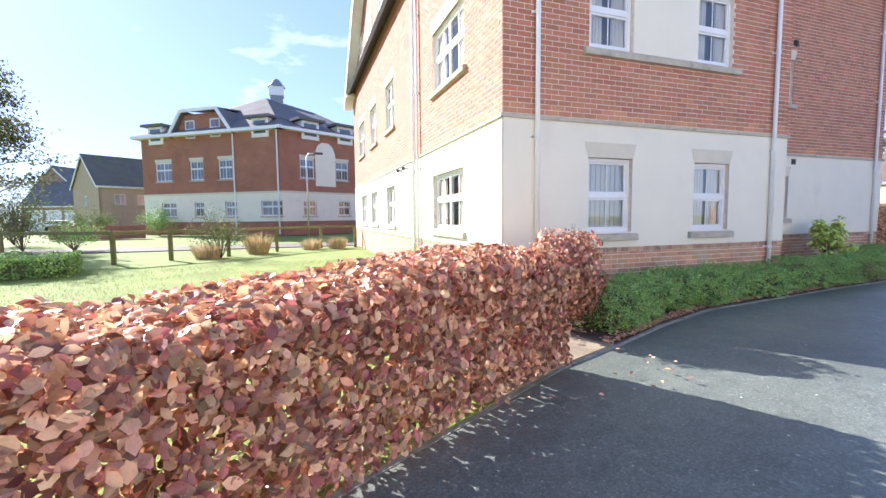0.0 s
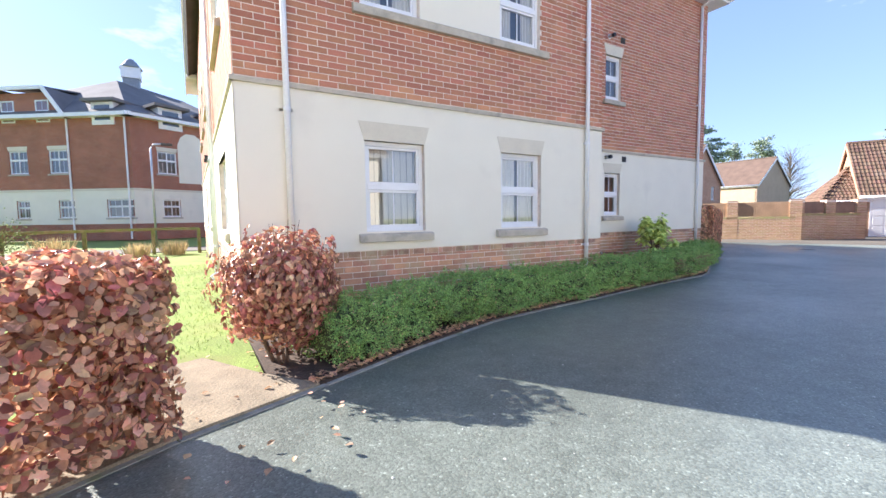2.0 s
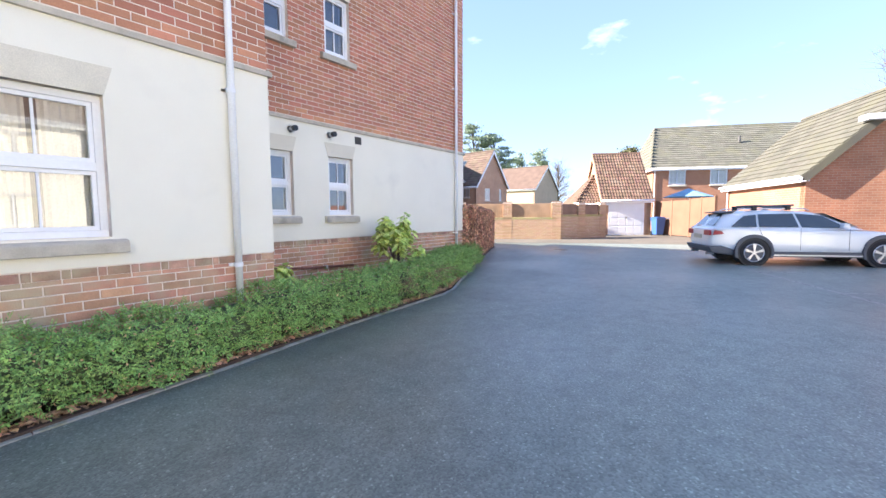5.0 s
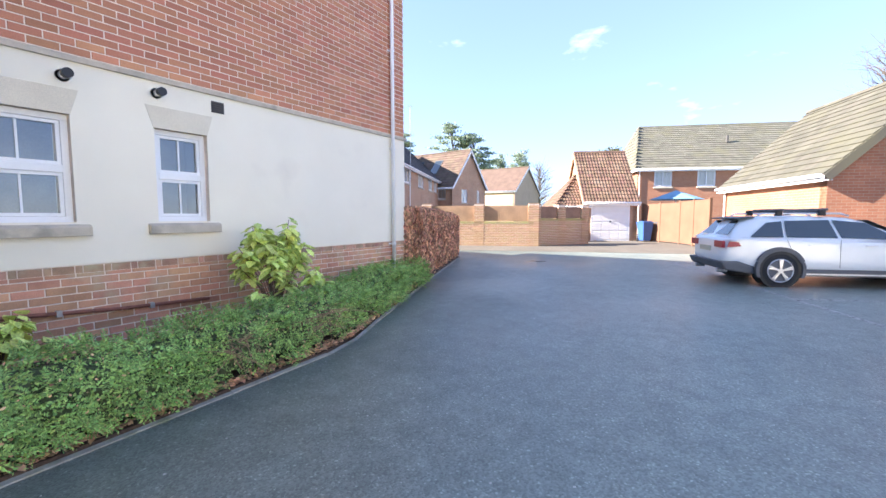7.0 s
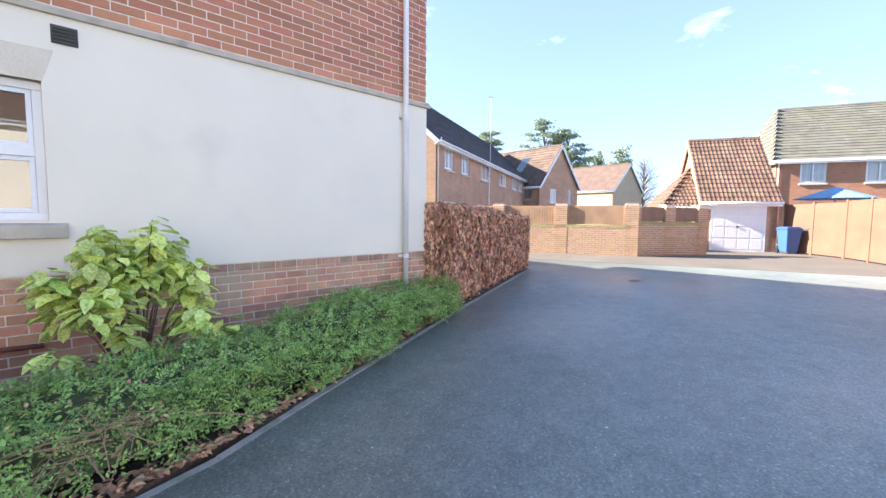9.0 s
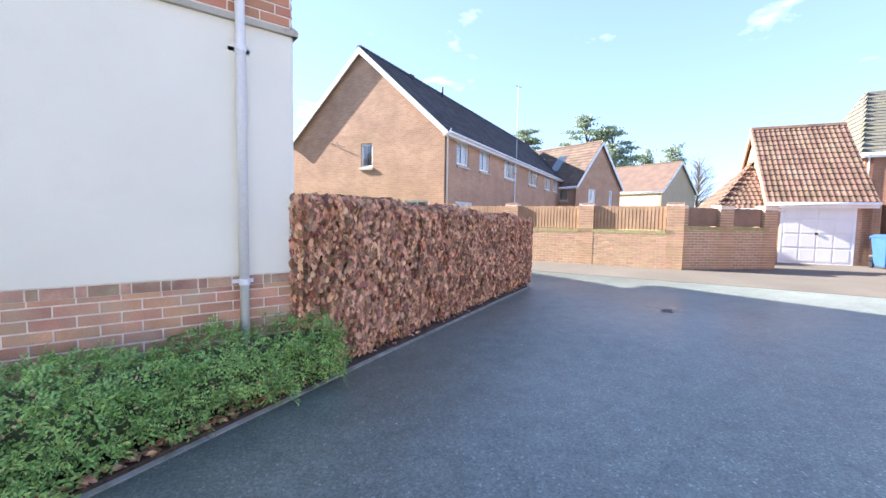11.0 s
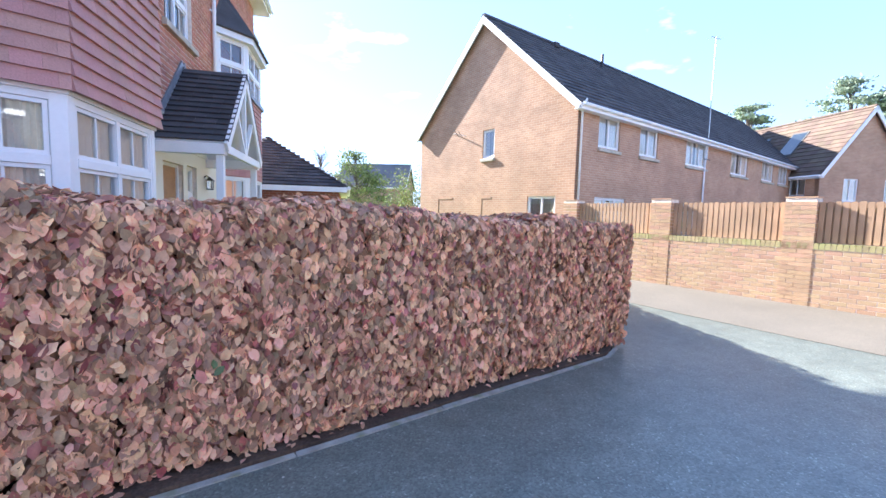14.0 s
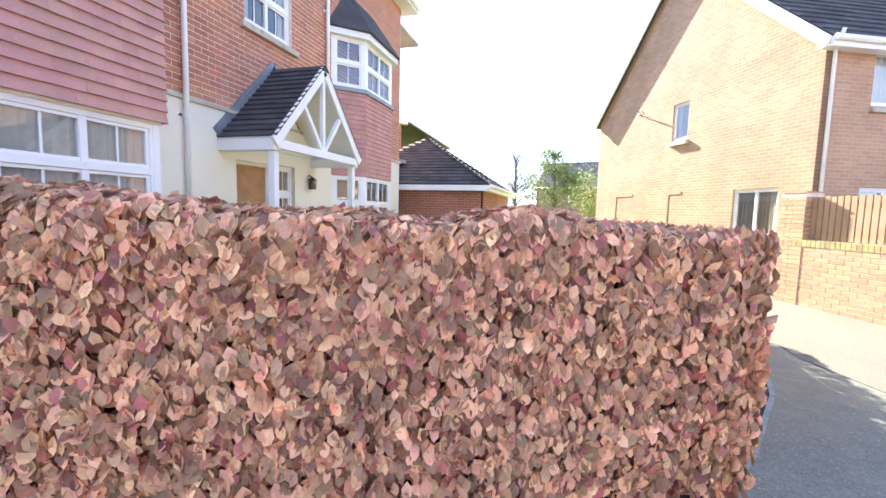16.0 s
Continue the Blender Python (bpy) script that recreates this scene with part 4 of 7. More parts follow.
# east wall
E_WIN = [(12.15, 13.28, 4.17, 5.25), (12.88, 13.32, 1.15, 2.12), (15.0, 16.4, 4.0, 4.96)]
E_DOOR = (11.92, 12.70, 0.0, 2.10)
e_holes = [(a - YR, b - YR, c, d) for a, b, c, d in E_WIN[:2] + [E_DOOR]]
east = clad_wall(block, (XE, YR + .003, 0), (0, 1, 0), (1, 0, 0), 18.25 - YR, e_holes, own=0)
window(east, 12.15 - YR, 13.28 - YR, 4.17, 5.25, lights=2, transom=0.5, bar_cols=1, lintel=True, draw=(0, .2, .8, 1))
window(east, 12.88 - YR, 13.32 - YR, 1.15, 2.12, transom=0.5, bar_cols=1, lintel=False, sill=True)
downpipe(east, 11.05 - YR, 0.3, Z_EAVE, y=-0.06)
downpipe(east, 14.35 - YR, 3.0, Z_EAVE, y=-0.06, shoe=False)
door = part("front_door", G().box(E_DOOR[0] - YR + .04, E_DOOR[1] - YR - .04, 0.09, 0.13, 0.02, 2.06), M_DOOR_WOOD, east, "light oak front door")
g = G()
bars(g, E_DOOR[0] - YR, E_DOOR[1] - YR, 0.0, 2.10, 0.06, 0.13, 0.05)
part("door_frame", g, M_PORCH_WOOD, door)
part("letterbox", G().box(5.32, 5.58, 0.075, 0.09, 1.0, 1.06), M_STEEL, door)
part("handle", G().tube([(5.72, 0.09, 1.05), (5.72, 0.04, 1.05), (5.62, 0.04, 1.05)], 0.01, 8), M_STEEL, door)

# canted bay with hanging tiles over white windows
BX, BY0, BY1 = 15.44, 8.78, 10.22
bay = thing("bay_window", pose(0, 0, 0), "canted bay with plum hanging tiles over white windows", "bay window")
g = G()
BYC = BY0 - .40  # the cheek towards the drive is canted
CU = Vector((BX - XE, BY0 - BYC, 0))
CL = CU.length
CU.normalize()
CN = Vector((CU.y, -CU.x, 0))
CO = Vector((XE, BYC, 0)) + CN * .05


def bay_outline(e):
    return [(XE, BYC - e * 1.28), (BX + e, BY0 - e * .52), (BX + e, BY1 + e), (XE, BY1 + e)]


for o, u, ln in (((CO.x, CO.y, 2.26), CU, CL + .025), ((BX + .05, BY0 - .025, 2.26), (0, 1, 0), BY1 - BY0 + .075), ((BX + .05, BY1 + .05, 2.26), (-1, 0, 0), BX - XE + .05)):
    tiles(g, o, u, (0, 0, 1), ln, 4.9, tile=0.165, gauge=0.115, thick=0.026, seed=5, gap=0.0007)
part("hanging_tiles", g, M_TILE_HUNG, bay, "plum red plain hanging tiles")["kind"] = "stuff"
part("backing", G().prism(bay_outline(.045), 2.27, 7.1), M_TILE_HUNG, bay)
part("drip_board", G().prism(bay_outline(.02), 2.235, 2.268), M_PORCH_WOOD, bay)
part("plinth", G().prism(bay_outline(0), 0, 0.95), M_BRICK_ORANGE, bay)
part("roof_slab", G().prism(bay_outline(.3), 7.1, 7.2), M_UPVC_AGED, bay)
for o, u, n, ln, lights in (((XE, BYC, 0), CU, CN, CL, 1), ((BX, BY0, 0), (0, 1, 0), (1, 0, 0), BY1 - BY0, 2), ((BX, BY1, 0), (-1, 0, 0), (0, 1, 0), BX - XE, 1)):
    side = part("bay_side", G().box(0, .05, 0.0, 0.06, .95, 2.24), M_UPVC, bay)
    side.matrix_basis = frame_of(o, u, n)
    part("jamb", G().box(ln - .05, ln, 0.0, 0.06, .95, 2.24), M_UPVC, side)
    w = window(side, .05, ln - .05, 0.95, 2.235, y=0.0, lights=lights, transom=0.62, bar_cols=1, bar_rows=0, lintel=False, sill=False, curtain="curtain", draw=(0, .5, .5, 1), room=False)
part("corner_post", G().prism([(BX - .075, BY0 - .065), (BX + .004, BY0 - .004), (BX + .004, BY0 + .075), (BX - .07, BY0 + .075)], .95, 2.235), M_UPVC, bay)
part("corner_post", G().box(BX - .07, BX + .004, BY1 - .07, BY1 + .004, .95, 2.235), M_UPVC, bay)
part("inner_wall", G().box(XE - 0.02, XE + 0.0, BY0 + .05, BY1 - .05, .95, 2.24), M_ROOM, bay)

# porch
PY0, PY1, PX = 11.66, 13.90, 15.78
PM, PZ, PE = (PY0 + PY1) / 2, 3.60, 2.42
porch = thing("porch", pose(0, 0, 0), "white timber gabled porch with dark tiled roof", "porch")
for y0, y1, s in ((PY0 - .08, PM, 1), (PY1 + .08, PM, -1)):
    rise = PZ - PE + .1
    run = abs(PM - y0)
    g = G()
    up = Vector((0, (y1 - y0), rise))
    if s > 0:
        tiles(g, (XE, y0, PE - .06), (1, 0, 0), up, PX + .06 - XE, up.length, tile=0.30, gauge=0.125, thick=0.028, seed=9)
    else:
        tiles(g, (PX + .06, y0, PE - .06), (-1, 0, 0), up, PX + .06 - XE, up.length, tile=0.30, gauge=0.125, thick=0.028, seed=10)
    part("roof_tiles", g, M_SLATE, porch, "dark grey interlocking roof tiles")["kind"] = "stuff"
    part("rafter_board", G().slab([(XE, y0, PE - .075), (PX + .05, y0, PE - .075), (PX + .05, y1, PE - .075 + rise), (XE, y1, PE - .075 + rise)] if s > 0 else [(PX + .05, y0, PE - .075), (XE, y0, PE - .075), (XE, y1, PE - .075 + rise), (PX + .05, y1, PE - .075 + rise)], 0.03), M_PORCH_WOOD, porch)
    part("bargeboard", G().bar((PX + .03, y0, PE - .14), (PX + .03, y1, PE - .14 + rise), 0.045, 0.15), M_PORCH_WOOD, porch, bevel=0.005)
    part("eaves_beam", G().box(XE, PX, min(y0, y0 + s * .16), max(y0, y0 + s * .16), PE - .24, PE - .09), M_PORCH_WOOD, porch, bevel=0.005)
    part("post", G().box(PX - .13, PX - .03, min(y0 + s * .06, y0 + s * .16), max(y0 + s * .06, y0 + s * .16), 0, PE - .24), M_PORCH_WOOD, porch, bevel=0.006)
    part("brace", G().bar((PX, PM + (-s) * 0.02, PE - .12), (PX, PM - s * run * .42, PE + rise * .38), 0.06), M_PORCH_WOOD, porch)
part("tie_beam", G().box(PX - .04, PX + .03, PY0, PY1, PE - .21, PE - .09), M_PORCH_WOOD, porch, bevel=0.005)
part("king_post", G().box(PX - .03, PX + .03, PM - .035, PM + .035, PE - .09, PZ - .1), M_PORCH_WOOD, porch)
part("ridge_tile", G().prism([(PM - .1, PZ - .05), (PM, PZ + .05), (PM + .1, PZ - .05)], XE, PX + .06, "x"), M_SLATE, porch)
part("lead_flashing", G().bar((XE + .02, PY0 - .1, PE + .0), (XE + .02, PM, PZ + .1), 0.02, 0.16).bar((XE + .02, PY1 + .1, PE + .0), (XE + .02, PM, PZ + .1), 0.02, 0.16), M_LEAD, porch, "grey lead flashing")
part("gable_panel", G().prism([(PY0 + .1, PE - .09), (PY1 - .1, PE - .09), (PM, PZ - .1)], XE + 0.02, XE + .04, "x"), M_RENDER, porch)
lamp = thing("wall_lantern", pose(XE - 0.012, 13.72, 1.78), "black wall lantern with glass sides beside porch", "wall lamp")
part("bracket", G().tube([(0.0, 0, .18), (.06, 0, .24), (.12, 0, .2)], .012, 8).box(0.0, .02, -.03, .03, .08, .22), M_BLACK, lamp)
part("cage", G().bar((.08, -.045, 0), (.07, -.055, .15), .01).bar((.16, -.045, 0), (.17, -.055, .15), .01).bar((.08, .045, 0), (.07, .055, .15), .01).bar((.16, .045, 0), (.17, .055, .15), .01).box(.07, .17, -.05, .05, -.02, .0), M_BLACK, lamp)
part("cap", G().add([(.05, -.07, .15), (.19, -.07, .15), (.19, .07, .15), (.05, .07, .15), (.12, 0, .22)], [(0, 1, 4), (1, 2, 4), (2, 3, 4), (3, 0, 4), (3, 2, 1, 0)]), M_BLACK, lamp)
part("glass", G().box(.085, .155, -.042, .042, 0.0, .15), M_GLASS, lamp)

# upper oriel bay further along: window over hanging tiles, small flared roof
oriel = thing("oriel_bay", pose(0, 0, 0), "canted bay with upper white windows over hanging tiles", "bay window")
OY0, OY1, OX = 14.55, 17.05, 15.36
cant = [(XE, OY0), (OX, OY0 + .55), (OX, OY1 - .55), (XE, OY1)]
g = G()
for i in range(3):
    (ax, ay), (bx, by) = cant[i], cant[i + 1]
    tiles(g, (ax, ay, 2.12), (bx - ax, by - ay, 0), (0, 0, 1), math.hypot(bx - ax, by - ay), 1.75, tile=0.165, gauge=0.098, thick=0.02, seed=20 + i)
part("hanging_tiles", g, M_TILE_HUNG, oriel, "plum red plain hanging tiles")["kind"] = "stuff"
part("core", G().prism([(x - .01, y) for x, y in cant], 2.1, 3.87), M_TILE_HUNG, oriel)
part("lower_wall", G().prism([(x - .02, y) for x, y in cant], 0, 0.95), M_BRICK_ORANGE, oriel)
part("sill_board", G().prism([(XE, OY0 - .06), (OX + .06, OY0 + .52), (OX + .06, OY1 - .52), (XE, OY1 + .06)], 3.84, 3.92), M_LEAD, oriel)
for z0, z1 in ((3.92, 4.92), (0.95, 2.1)):
    for i in range(3):
        (ax, ay), (bx, by) = cant[i], cant[i + 1]
        ln = math.hypot(bx - ax, by - ay)
        d = Vector((bx - ax, by - ay, 0)).normalized()
        side = part("bay_side", G().box(0, .05, 0.0, 0.07, z0, z1), M_UPVC, oriel)
        part("jamb", G().box(ln - .05, ln, 0.0, 0.07, z0, z1), M_UPVC, side)
        side.matrix_basis = frame_of((ax, ay, 0), d, Vector((d.y, -d.x, 0)))
        window(side, .05, ln - .05, z0, z1, y=0.0, lights=2 if i == 1 else 1, transom=0.5, bar_cols=1, lintel=False, sill=False, curtain="", room=False)
part("inner_wall", G().box(XE - .02, XE + .0, OY0, OY1, .9, 5.0), M_ROOM, oriel)
part("fascia", G().prism([(XE, OY0 - .12), (OX + .12, OY0 + .48), (OX + .12, OY1 - .48), (XE, OY1 + .12)], 4.92, 5.06), M_PORCH_WOOD, oriel)
g = G()
e = [(XE, OY0 - .18), (OX + .18, OY0 + .45), (OX + .18, OY1 - .45), (XE, OY1 + .18)]
t = [(XE, OY0 + .55), (XE + .08, OY0 + .8), (XE + .08, OY1 - .8), (XE, OY1 - .55)]
for i in range(3):
    (ax, ay), (bx, by), (cx, cy), (dx, dy) = e[i], e[i + 1], t[i + 1], t[i]
    g.slab([(ax, ay, 5.06), (bx, by, 5.06), (cx, cy, 5.95), (dx, dy, 5.95)], 0.05)
part("small_roof", g, M_SLATE, oriel, "small dark tiled bay roof")

# upper walls closing the building, eaves and roof
part("wall", G().box(XW + .3, XC, YN - .3, YN, 0, Z_EAVE), M_BT_RED, block)
part("wall", G().box(XC - .25, XC, 18.0, YN, 0, Z_EAVE), M_BT_RED, block)
part("wall", G().box(XC, XE - .3, 18.0, 18.24, 0, Z_EAVE), M_BT_RED, block)
part("floor_slab", G().box(XW + .35, XC - .35, YF + .35, YN - .35, 2.9, 3.0).box(XC - .3, XE - .35, YR + .35, YN - .35, 2.9, 3.0).box(XW + .3, XC - .3, YF + .3, YN - .3, 6.9, 6.98).box(XC - .3, XE - .3, YR + .3, YN - .3, 6.9, 6.98), M_ROOM, block)
OV = 0.38
for x0, x1, y0, y1 in ((XW - OV, XC + OV, YF - OV, YF + .0), (XC + OV, XE + OV, YR - OV, YR + .0), (XC + .0, XC + OV, YF - OV, YR - OV), (XE, XE + OV, YR, 18.25 + OV), (XW - OV, XW, YF, 9.9), (XW - OV, XW, 20.3, YN + OV), (XC, XE, 18.25, 18.25 + OV)):
    part("eaves_box", G().box(x0, x1, y0, y1, Z_EAVE, Z_EAVE + .16), M_UPVC_AGED, block, "white eaves soffit and fascia", bevel=0.01)
for p, q in (((XW - OV - .05, YF - OV - .05), (XC + OV, YF - OV - .05)), ((XC + OV, YR - OV - .05), (XE + OV + .05, YR - OV - .05)), ((XE + OV + .05, YR - OV - .05), (XE + OV + .05, 18.6)), ((XW - OV - .05, YF - OV - .05), (XW - OV - .05, 9.9))):
    part("gutter", G().tube([(*p, Z_EAVE + .12), (*q, Z_EAVE + .12)], 0.06, 10), M_UPVC_AGED, block, "white half-round gutter", smooth=True)
part("swan_neck", G().tube([(14.47, YR - .06, Z_EAVE - .12), (14.55, YR - .2, Z_EAVE - .02), (14.7, YR - OV - .03, Z_EAVE + .08)], 0.036, 12), M_UPVC_AGED, block, smooth=True)


def hip_roof(name, x0, x1, y0, y1, z, rise, mat, parent, gable=""):
    """A hipped roof over a rectangle, its ridge along the longer side."""
    g, t = G(), 0.12
    if x1 - x0 >= y1 - y0:
        h = (y1 - y0) / 2
        a, b = (x0 if "w" in gable else x0 + h, (y0 + y1) / 2, z + rise), (x1 if "e" in gable else x1 - h, (y0 + y1) / 2, z + rise)
        g.slab([(x0, y0, z), (x1, y0, z), b, a], t).slab([(x1, y1, z), (x0, y1, z), a, b], t)
        g.slab([(x1, y0, z), (x1, y1, z), b, b], t).slab([(x0, y1, z), (x0, y0, z), a, a], t)
    else:
        h = (x1 - x0) / 2
        a, b = ((x0 + x1) / 2, y0 + h, z + rise), ((x0 + x1) / 2, y1 - h, z + rise)
        g.slab([(x1, y0, z), (x1, y1, z), b, a], t).slab([(x0, y1, z), (x0, y0, z), a, b], t)
        g.slab([(x0, y0, z), (x1, y0, z), a, a], t).slab([(x1, y1, z), (x0, y1, z), b, b], t)
    return part(name, g, mat, parent)


hip_roof("roof", XC - 3.0, XE + OV, YR - OV, 18.25 + OV, Z_EAVE + .16, 2.6, M_SLATE, block)
hip_roof("roof", XW - OV, XC + OV, YF - OV, YN + OV, Z_EAVE + .165, 2.4, M_SLATE, block)
# gable over the western wall
GY0, GY1, GZ = 9.9, 20.9, 11.3
GM = (GY0 + GY1) / 2
gab = part("gable", G().prism([(GY0, Z_EAVE), (GY1, Z_EAVE), (GM, GZ)], XW, XW + .28, "x"), M_BT_RED, block, "brick gable with white verges")
for y0 in (GY0 - .4, GY1 + .4):
    z0 = Z_EAVE - .4 * (GZ - Z_EAVE) / (GM - GY0)
    q = [(XW - .42, y0, z0 + .1), (XW + 4.5, y0, z0 + .1), (XW + 4.5, GM, GZ + .1), (XW - .42, GM, GZ + .1)]
    part("gable_roof", G().slab(q if y0 < GM else q[::-1], .1), M_SLATE, block)
    part("bargeboard", G().bar((XW - .40, y0, z0 - .05), (XW - .40, GM, GZ - .05), .05, .24), M_UPVC_AGED, gab)
    part("soffit", G().slab([(XW - .40, y0, z0 - .075), (XW, y0, z0 - .075), (XW, GM, GZ - .075), (XW - .40, GM, GZ - .075)], .02), M_UPVC_AGED, gab)
top_win = part("gable_face", G().box(0, .01, .3, .31, 0, .01), M_UPVC, gab)
top_win.matrix_basis = frame_of((XW, GY1, 0), (0, -1, 0), (-1, 0, 0))
for y in (13.0, 15.4, 17.6):
    window(top_win, GY1 - y - 1.0, GY1 - y, 7.4, 8.6, y=-.03, lights=2, transom=.5, bar_cols=0, lintel=True, sill=True, curtain="", room=False)


# ---- hedges and shrubs ----
def hedge(name, pts, width, height, count, seed, mat, core_mat, leaf, label, base=0.04, faces=(0.45, 0.30, 0.25), stems=True, lumps=0.05, depth=0.11, round_top=0.12, ends=True, droop=0.3, spread=0.9, core_in=0.10, mixed=None, taper=0.0, core=True, sprays=None, bare=()):
    """A clipped hedge along a line: dark solid core, stems and a skin of leaves; sprays are leafy shoots, bare spots
    show twigs.
    """
    rng = random.Random(seed)
    P = [Vector((x, y, 0)) for x, y in pts]
    seg = [(P[i + 1] - P[i]).length for i in range(len(P) - 1)]
    total = sum(seg)

    def path_at(s):
        d = s * total
        for i, l in enumerate(seg):
            if d <= l or i == len(seg) - 1:
                t = (P[i + 1] - P[i]).normalized()
                return P[i] + t * min(d, l), Vector((-t.y, t.x, 0))
            d -= l

    h = thing(name, pose(P[0].x, P[0].y, 0), label, "hedge")
    inv = pose(-P[0].x, -P[0].y, 0)
    q, n = scatter_box(rng, count, path_at, width, height, base=base, faces=faces, lumps=lumps, depth=depth, round_top=round_top, taper=taper)
    if ends:
        for s, sg in ((0.0, -1), (1.0, 1)):
            c, side = path_at(s)
            t = Vector((side.y, -side.x, 0)) * sg
            w, hg = width(s), height(s)
            for _ in range(int(count * w * hg / (total * (hg * 2 + w)) * 1.6)):
                a, z = rng.uniform(-w / 2, w / 2), rng.uniform(base, hg)
                q.append(Vector((c.x, c.y, z)) + side * a + t * (0.04 - depth * rng.random() ** 2 - taper * .16 * max(0.0, .6 - z)))
                n.append(t)
    def thin(a):
        return any(math.hypot((a.x - x) / rx, (a.y - y) / ry) < 1.0 + .35 * noise.noise(a * 7.0) and rng.random() < keep for x, y, rx, ry, keep in bare)

    kept = [i for i in range(len(q)) if not thin(q[i])]
    q, n = [q[i] for i in kept], [n[i] for i in kept]
    if sprays:
        sp, sn, sd = [], [], []
        roots, outs = scatter_box(rng, sprays[0], path_at, width, height, base=base + .04, faces=faces, lumps=lumps, depth=.05, round_top=round_top)
        for a, b in zip(roots, outs):
            if thin(a):
                continue
            d = (b * .45 + Vector((rng.gauss(0, .7), rng.gauss(0, .7), rng.gauss(.12, .35)))).normalized()
            flat = d.cross(b + Vector((rng.gauss(0, .3), rng.gauss(0, .3), .3))).normalized()
            up, ln = flat.cross(d), sprays[2] * rng.uniform(.5, 1.25)
            for j in range(sprays[1]):
                f, sg = (j + .5) / sprays[1], (1 if j % 2 else -1)
                c = a + d * ln * f + flat * sg * leaf * .45 - Vector((0, 0, .12 * ln * f * f))
                sp.append((c.x - P[0].x, c.y - P[0].y, c.z))
                sn.append(tuple(up if up.z > 0 else -up))
                sd.append(tuple(d * .75 + flat * sg * .8))
        leaf_cloud("sprays", sp, sn, leaf * .95, mat, h, seed + 3, spread=.45, dirs=sd, aspect=.36)["kind"] = "stuff"
    if bare:
        g = G(inv)
        for x, y, rx, ry, keep in bare:
            for _ in range(int(190 * rx)):
                a = Vector((x + rng.gauss(0, rx * .5), y + rng.gauss(0, ry * .5), rng.uniform(.22, .42)))
                e = Vector((rng.gauss(0, .12), rng.gauss(0, .12), rng.gauss(.04, .05)))
                g.tube([a - e, a + Vector((rng.gauss(0, .02), rng.gauss(0, .02), .03)), a + e], rng.uniform(.002, .0045), 5, .0015)
        part("dry_brushwood", g, M_DRY_TWIG, h, "dry pale brown twigs in a bare spot")["kind"] = "stuff"
    loc = [(a.x - P[0].x, a.y - P[0].y, a.z) for a in q]
    nn = [tuple(a) for a in n]
    if mixed:
        k = int(len(loc) * mixed[0])
        order = list(range(len(loc)))
        rng.shuffle(order)
        first, rest = order[:k], order[k:]
        o = leaf_cloud("mixed_leaves", [loc[i] for i in first], [nn[i] for i in first], leaf * mixed[2], mixed[1], h, seed + 7, droop=droop, spread=spread)
        o["kind"] = "stuff"
        loc, nn = [loc[i] for i in rest], [nn[i] for i in rest]
    o = leaf_cloud("leaves", loc, nn, leaf, mat, h, seed, droop=droop, spread=spread)
    o["kind"] = "stuff"
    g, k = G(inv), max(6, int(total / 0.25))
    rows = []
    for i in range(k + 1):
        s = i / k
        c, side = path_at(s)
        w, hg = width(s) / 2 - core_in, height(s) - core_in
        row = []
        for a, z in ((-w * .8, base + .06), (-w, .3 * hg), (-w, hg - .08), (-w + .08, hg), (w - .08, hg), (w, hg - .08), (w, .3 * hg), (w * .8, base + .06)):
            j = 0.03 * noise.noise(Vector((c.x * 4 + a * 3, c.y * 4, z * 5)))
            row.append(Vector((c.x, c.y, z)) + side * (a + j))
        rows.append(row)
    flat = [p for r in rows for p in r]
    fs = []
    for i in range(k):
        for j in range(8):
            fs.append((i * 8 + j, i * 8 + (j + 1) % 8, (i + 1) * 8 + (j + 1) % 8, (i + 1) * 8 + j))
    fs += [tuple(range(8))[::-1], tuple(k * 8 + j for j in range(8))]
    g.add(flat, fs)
    # closed dark hull set in behind the leaf skin
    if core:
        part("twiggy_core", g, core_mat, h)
    if stems:
        g = G(inv)
        for i in range(int(total / 0.16)):
            c, side = path_at((i + rng.random()) / (total / 0.16) if total > .2 else .5)
            a = rng.uniform(-1, 1) * (width(0.5) / 2 - .1)
            p = Vector((c.x, c.y, 0)) + side * a
            g.tube([p, p + Vector((rng.uniform(-.04, .04), rng.uniform(-.04, .04), .3 * height(.5))), p + Vector((rng.uniform(-.08, .08), rng.uniform(-.08, .08), .75 * height(.5)))], rng.uniform(.008, .016), 6, .005)
        part("twiggy_base", g, M_TWIG, h)["kind"] = "stuff"
    return h


def smooth(a, b, x):
    t = min(max((x - a) / (b - a), 0), 1)
    return t * t * (3 - 2 * t)


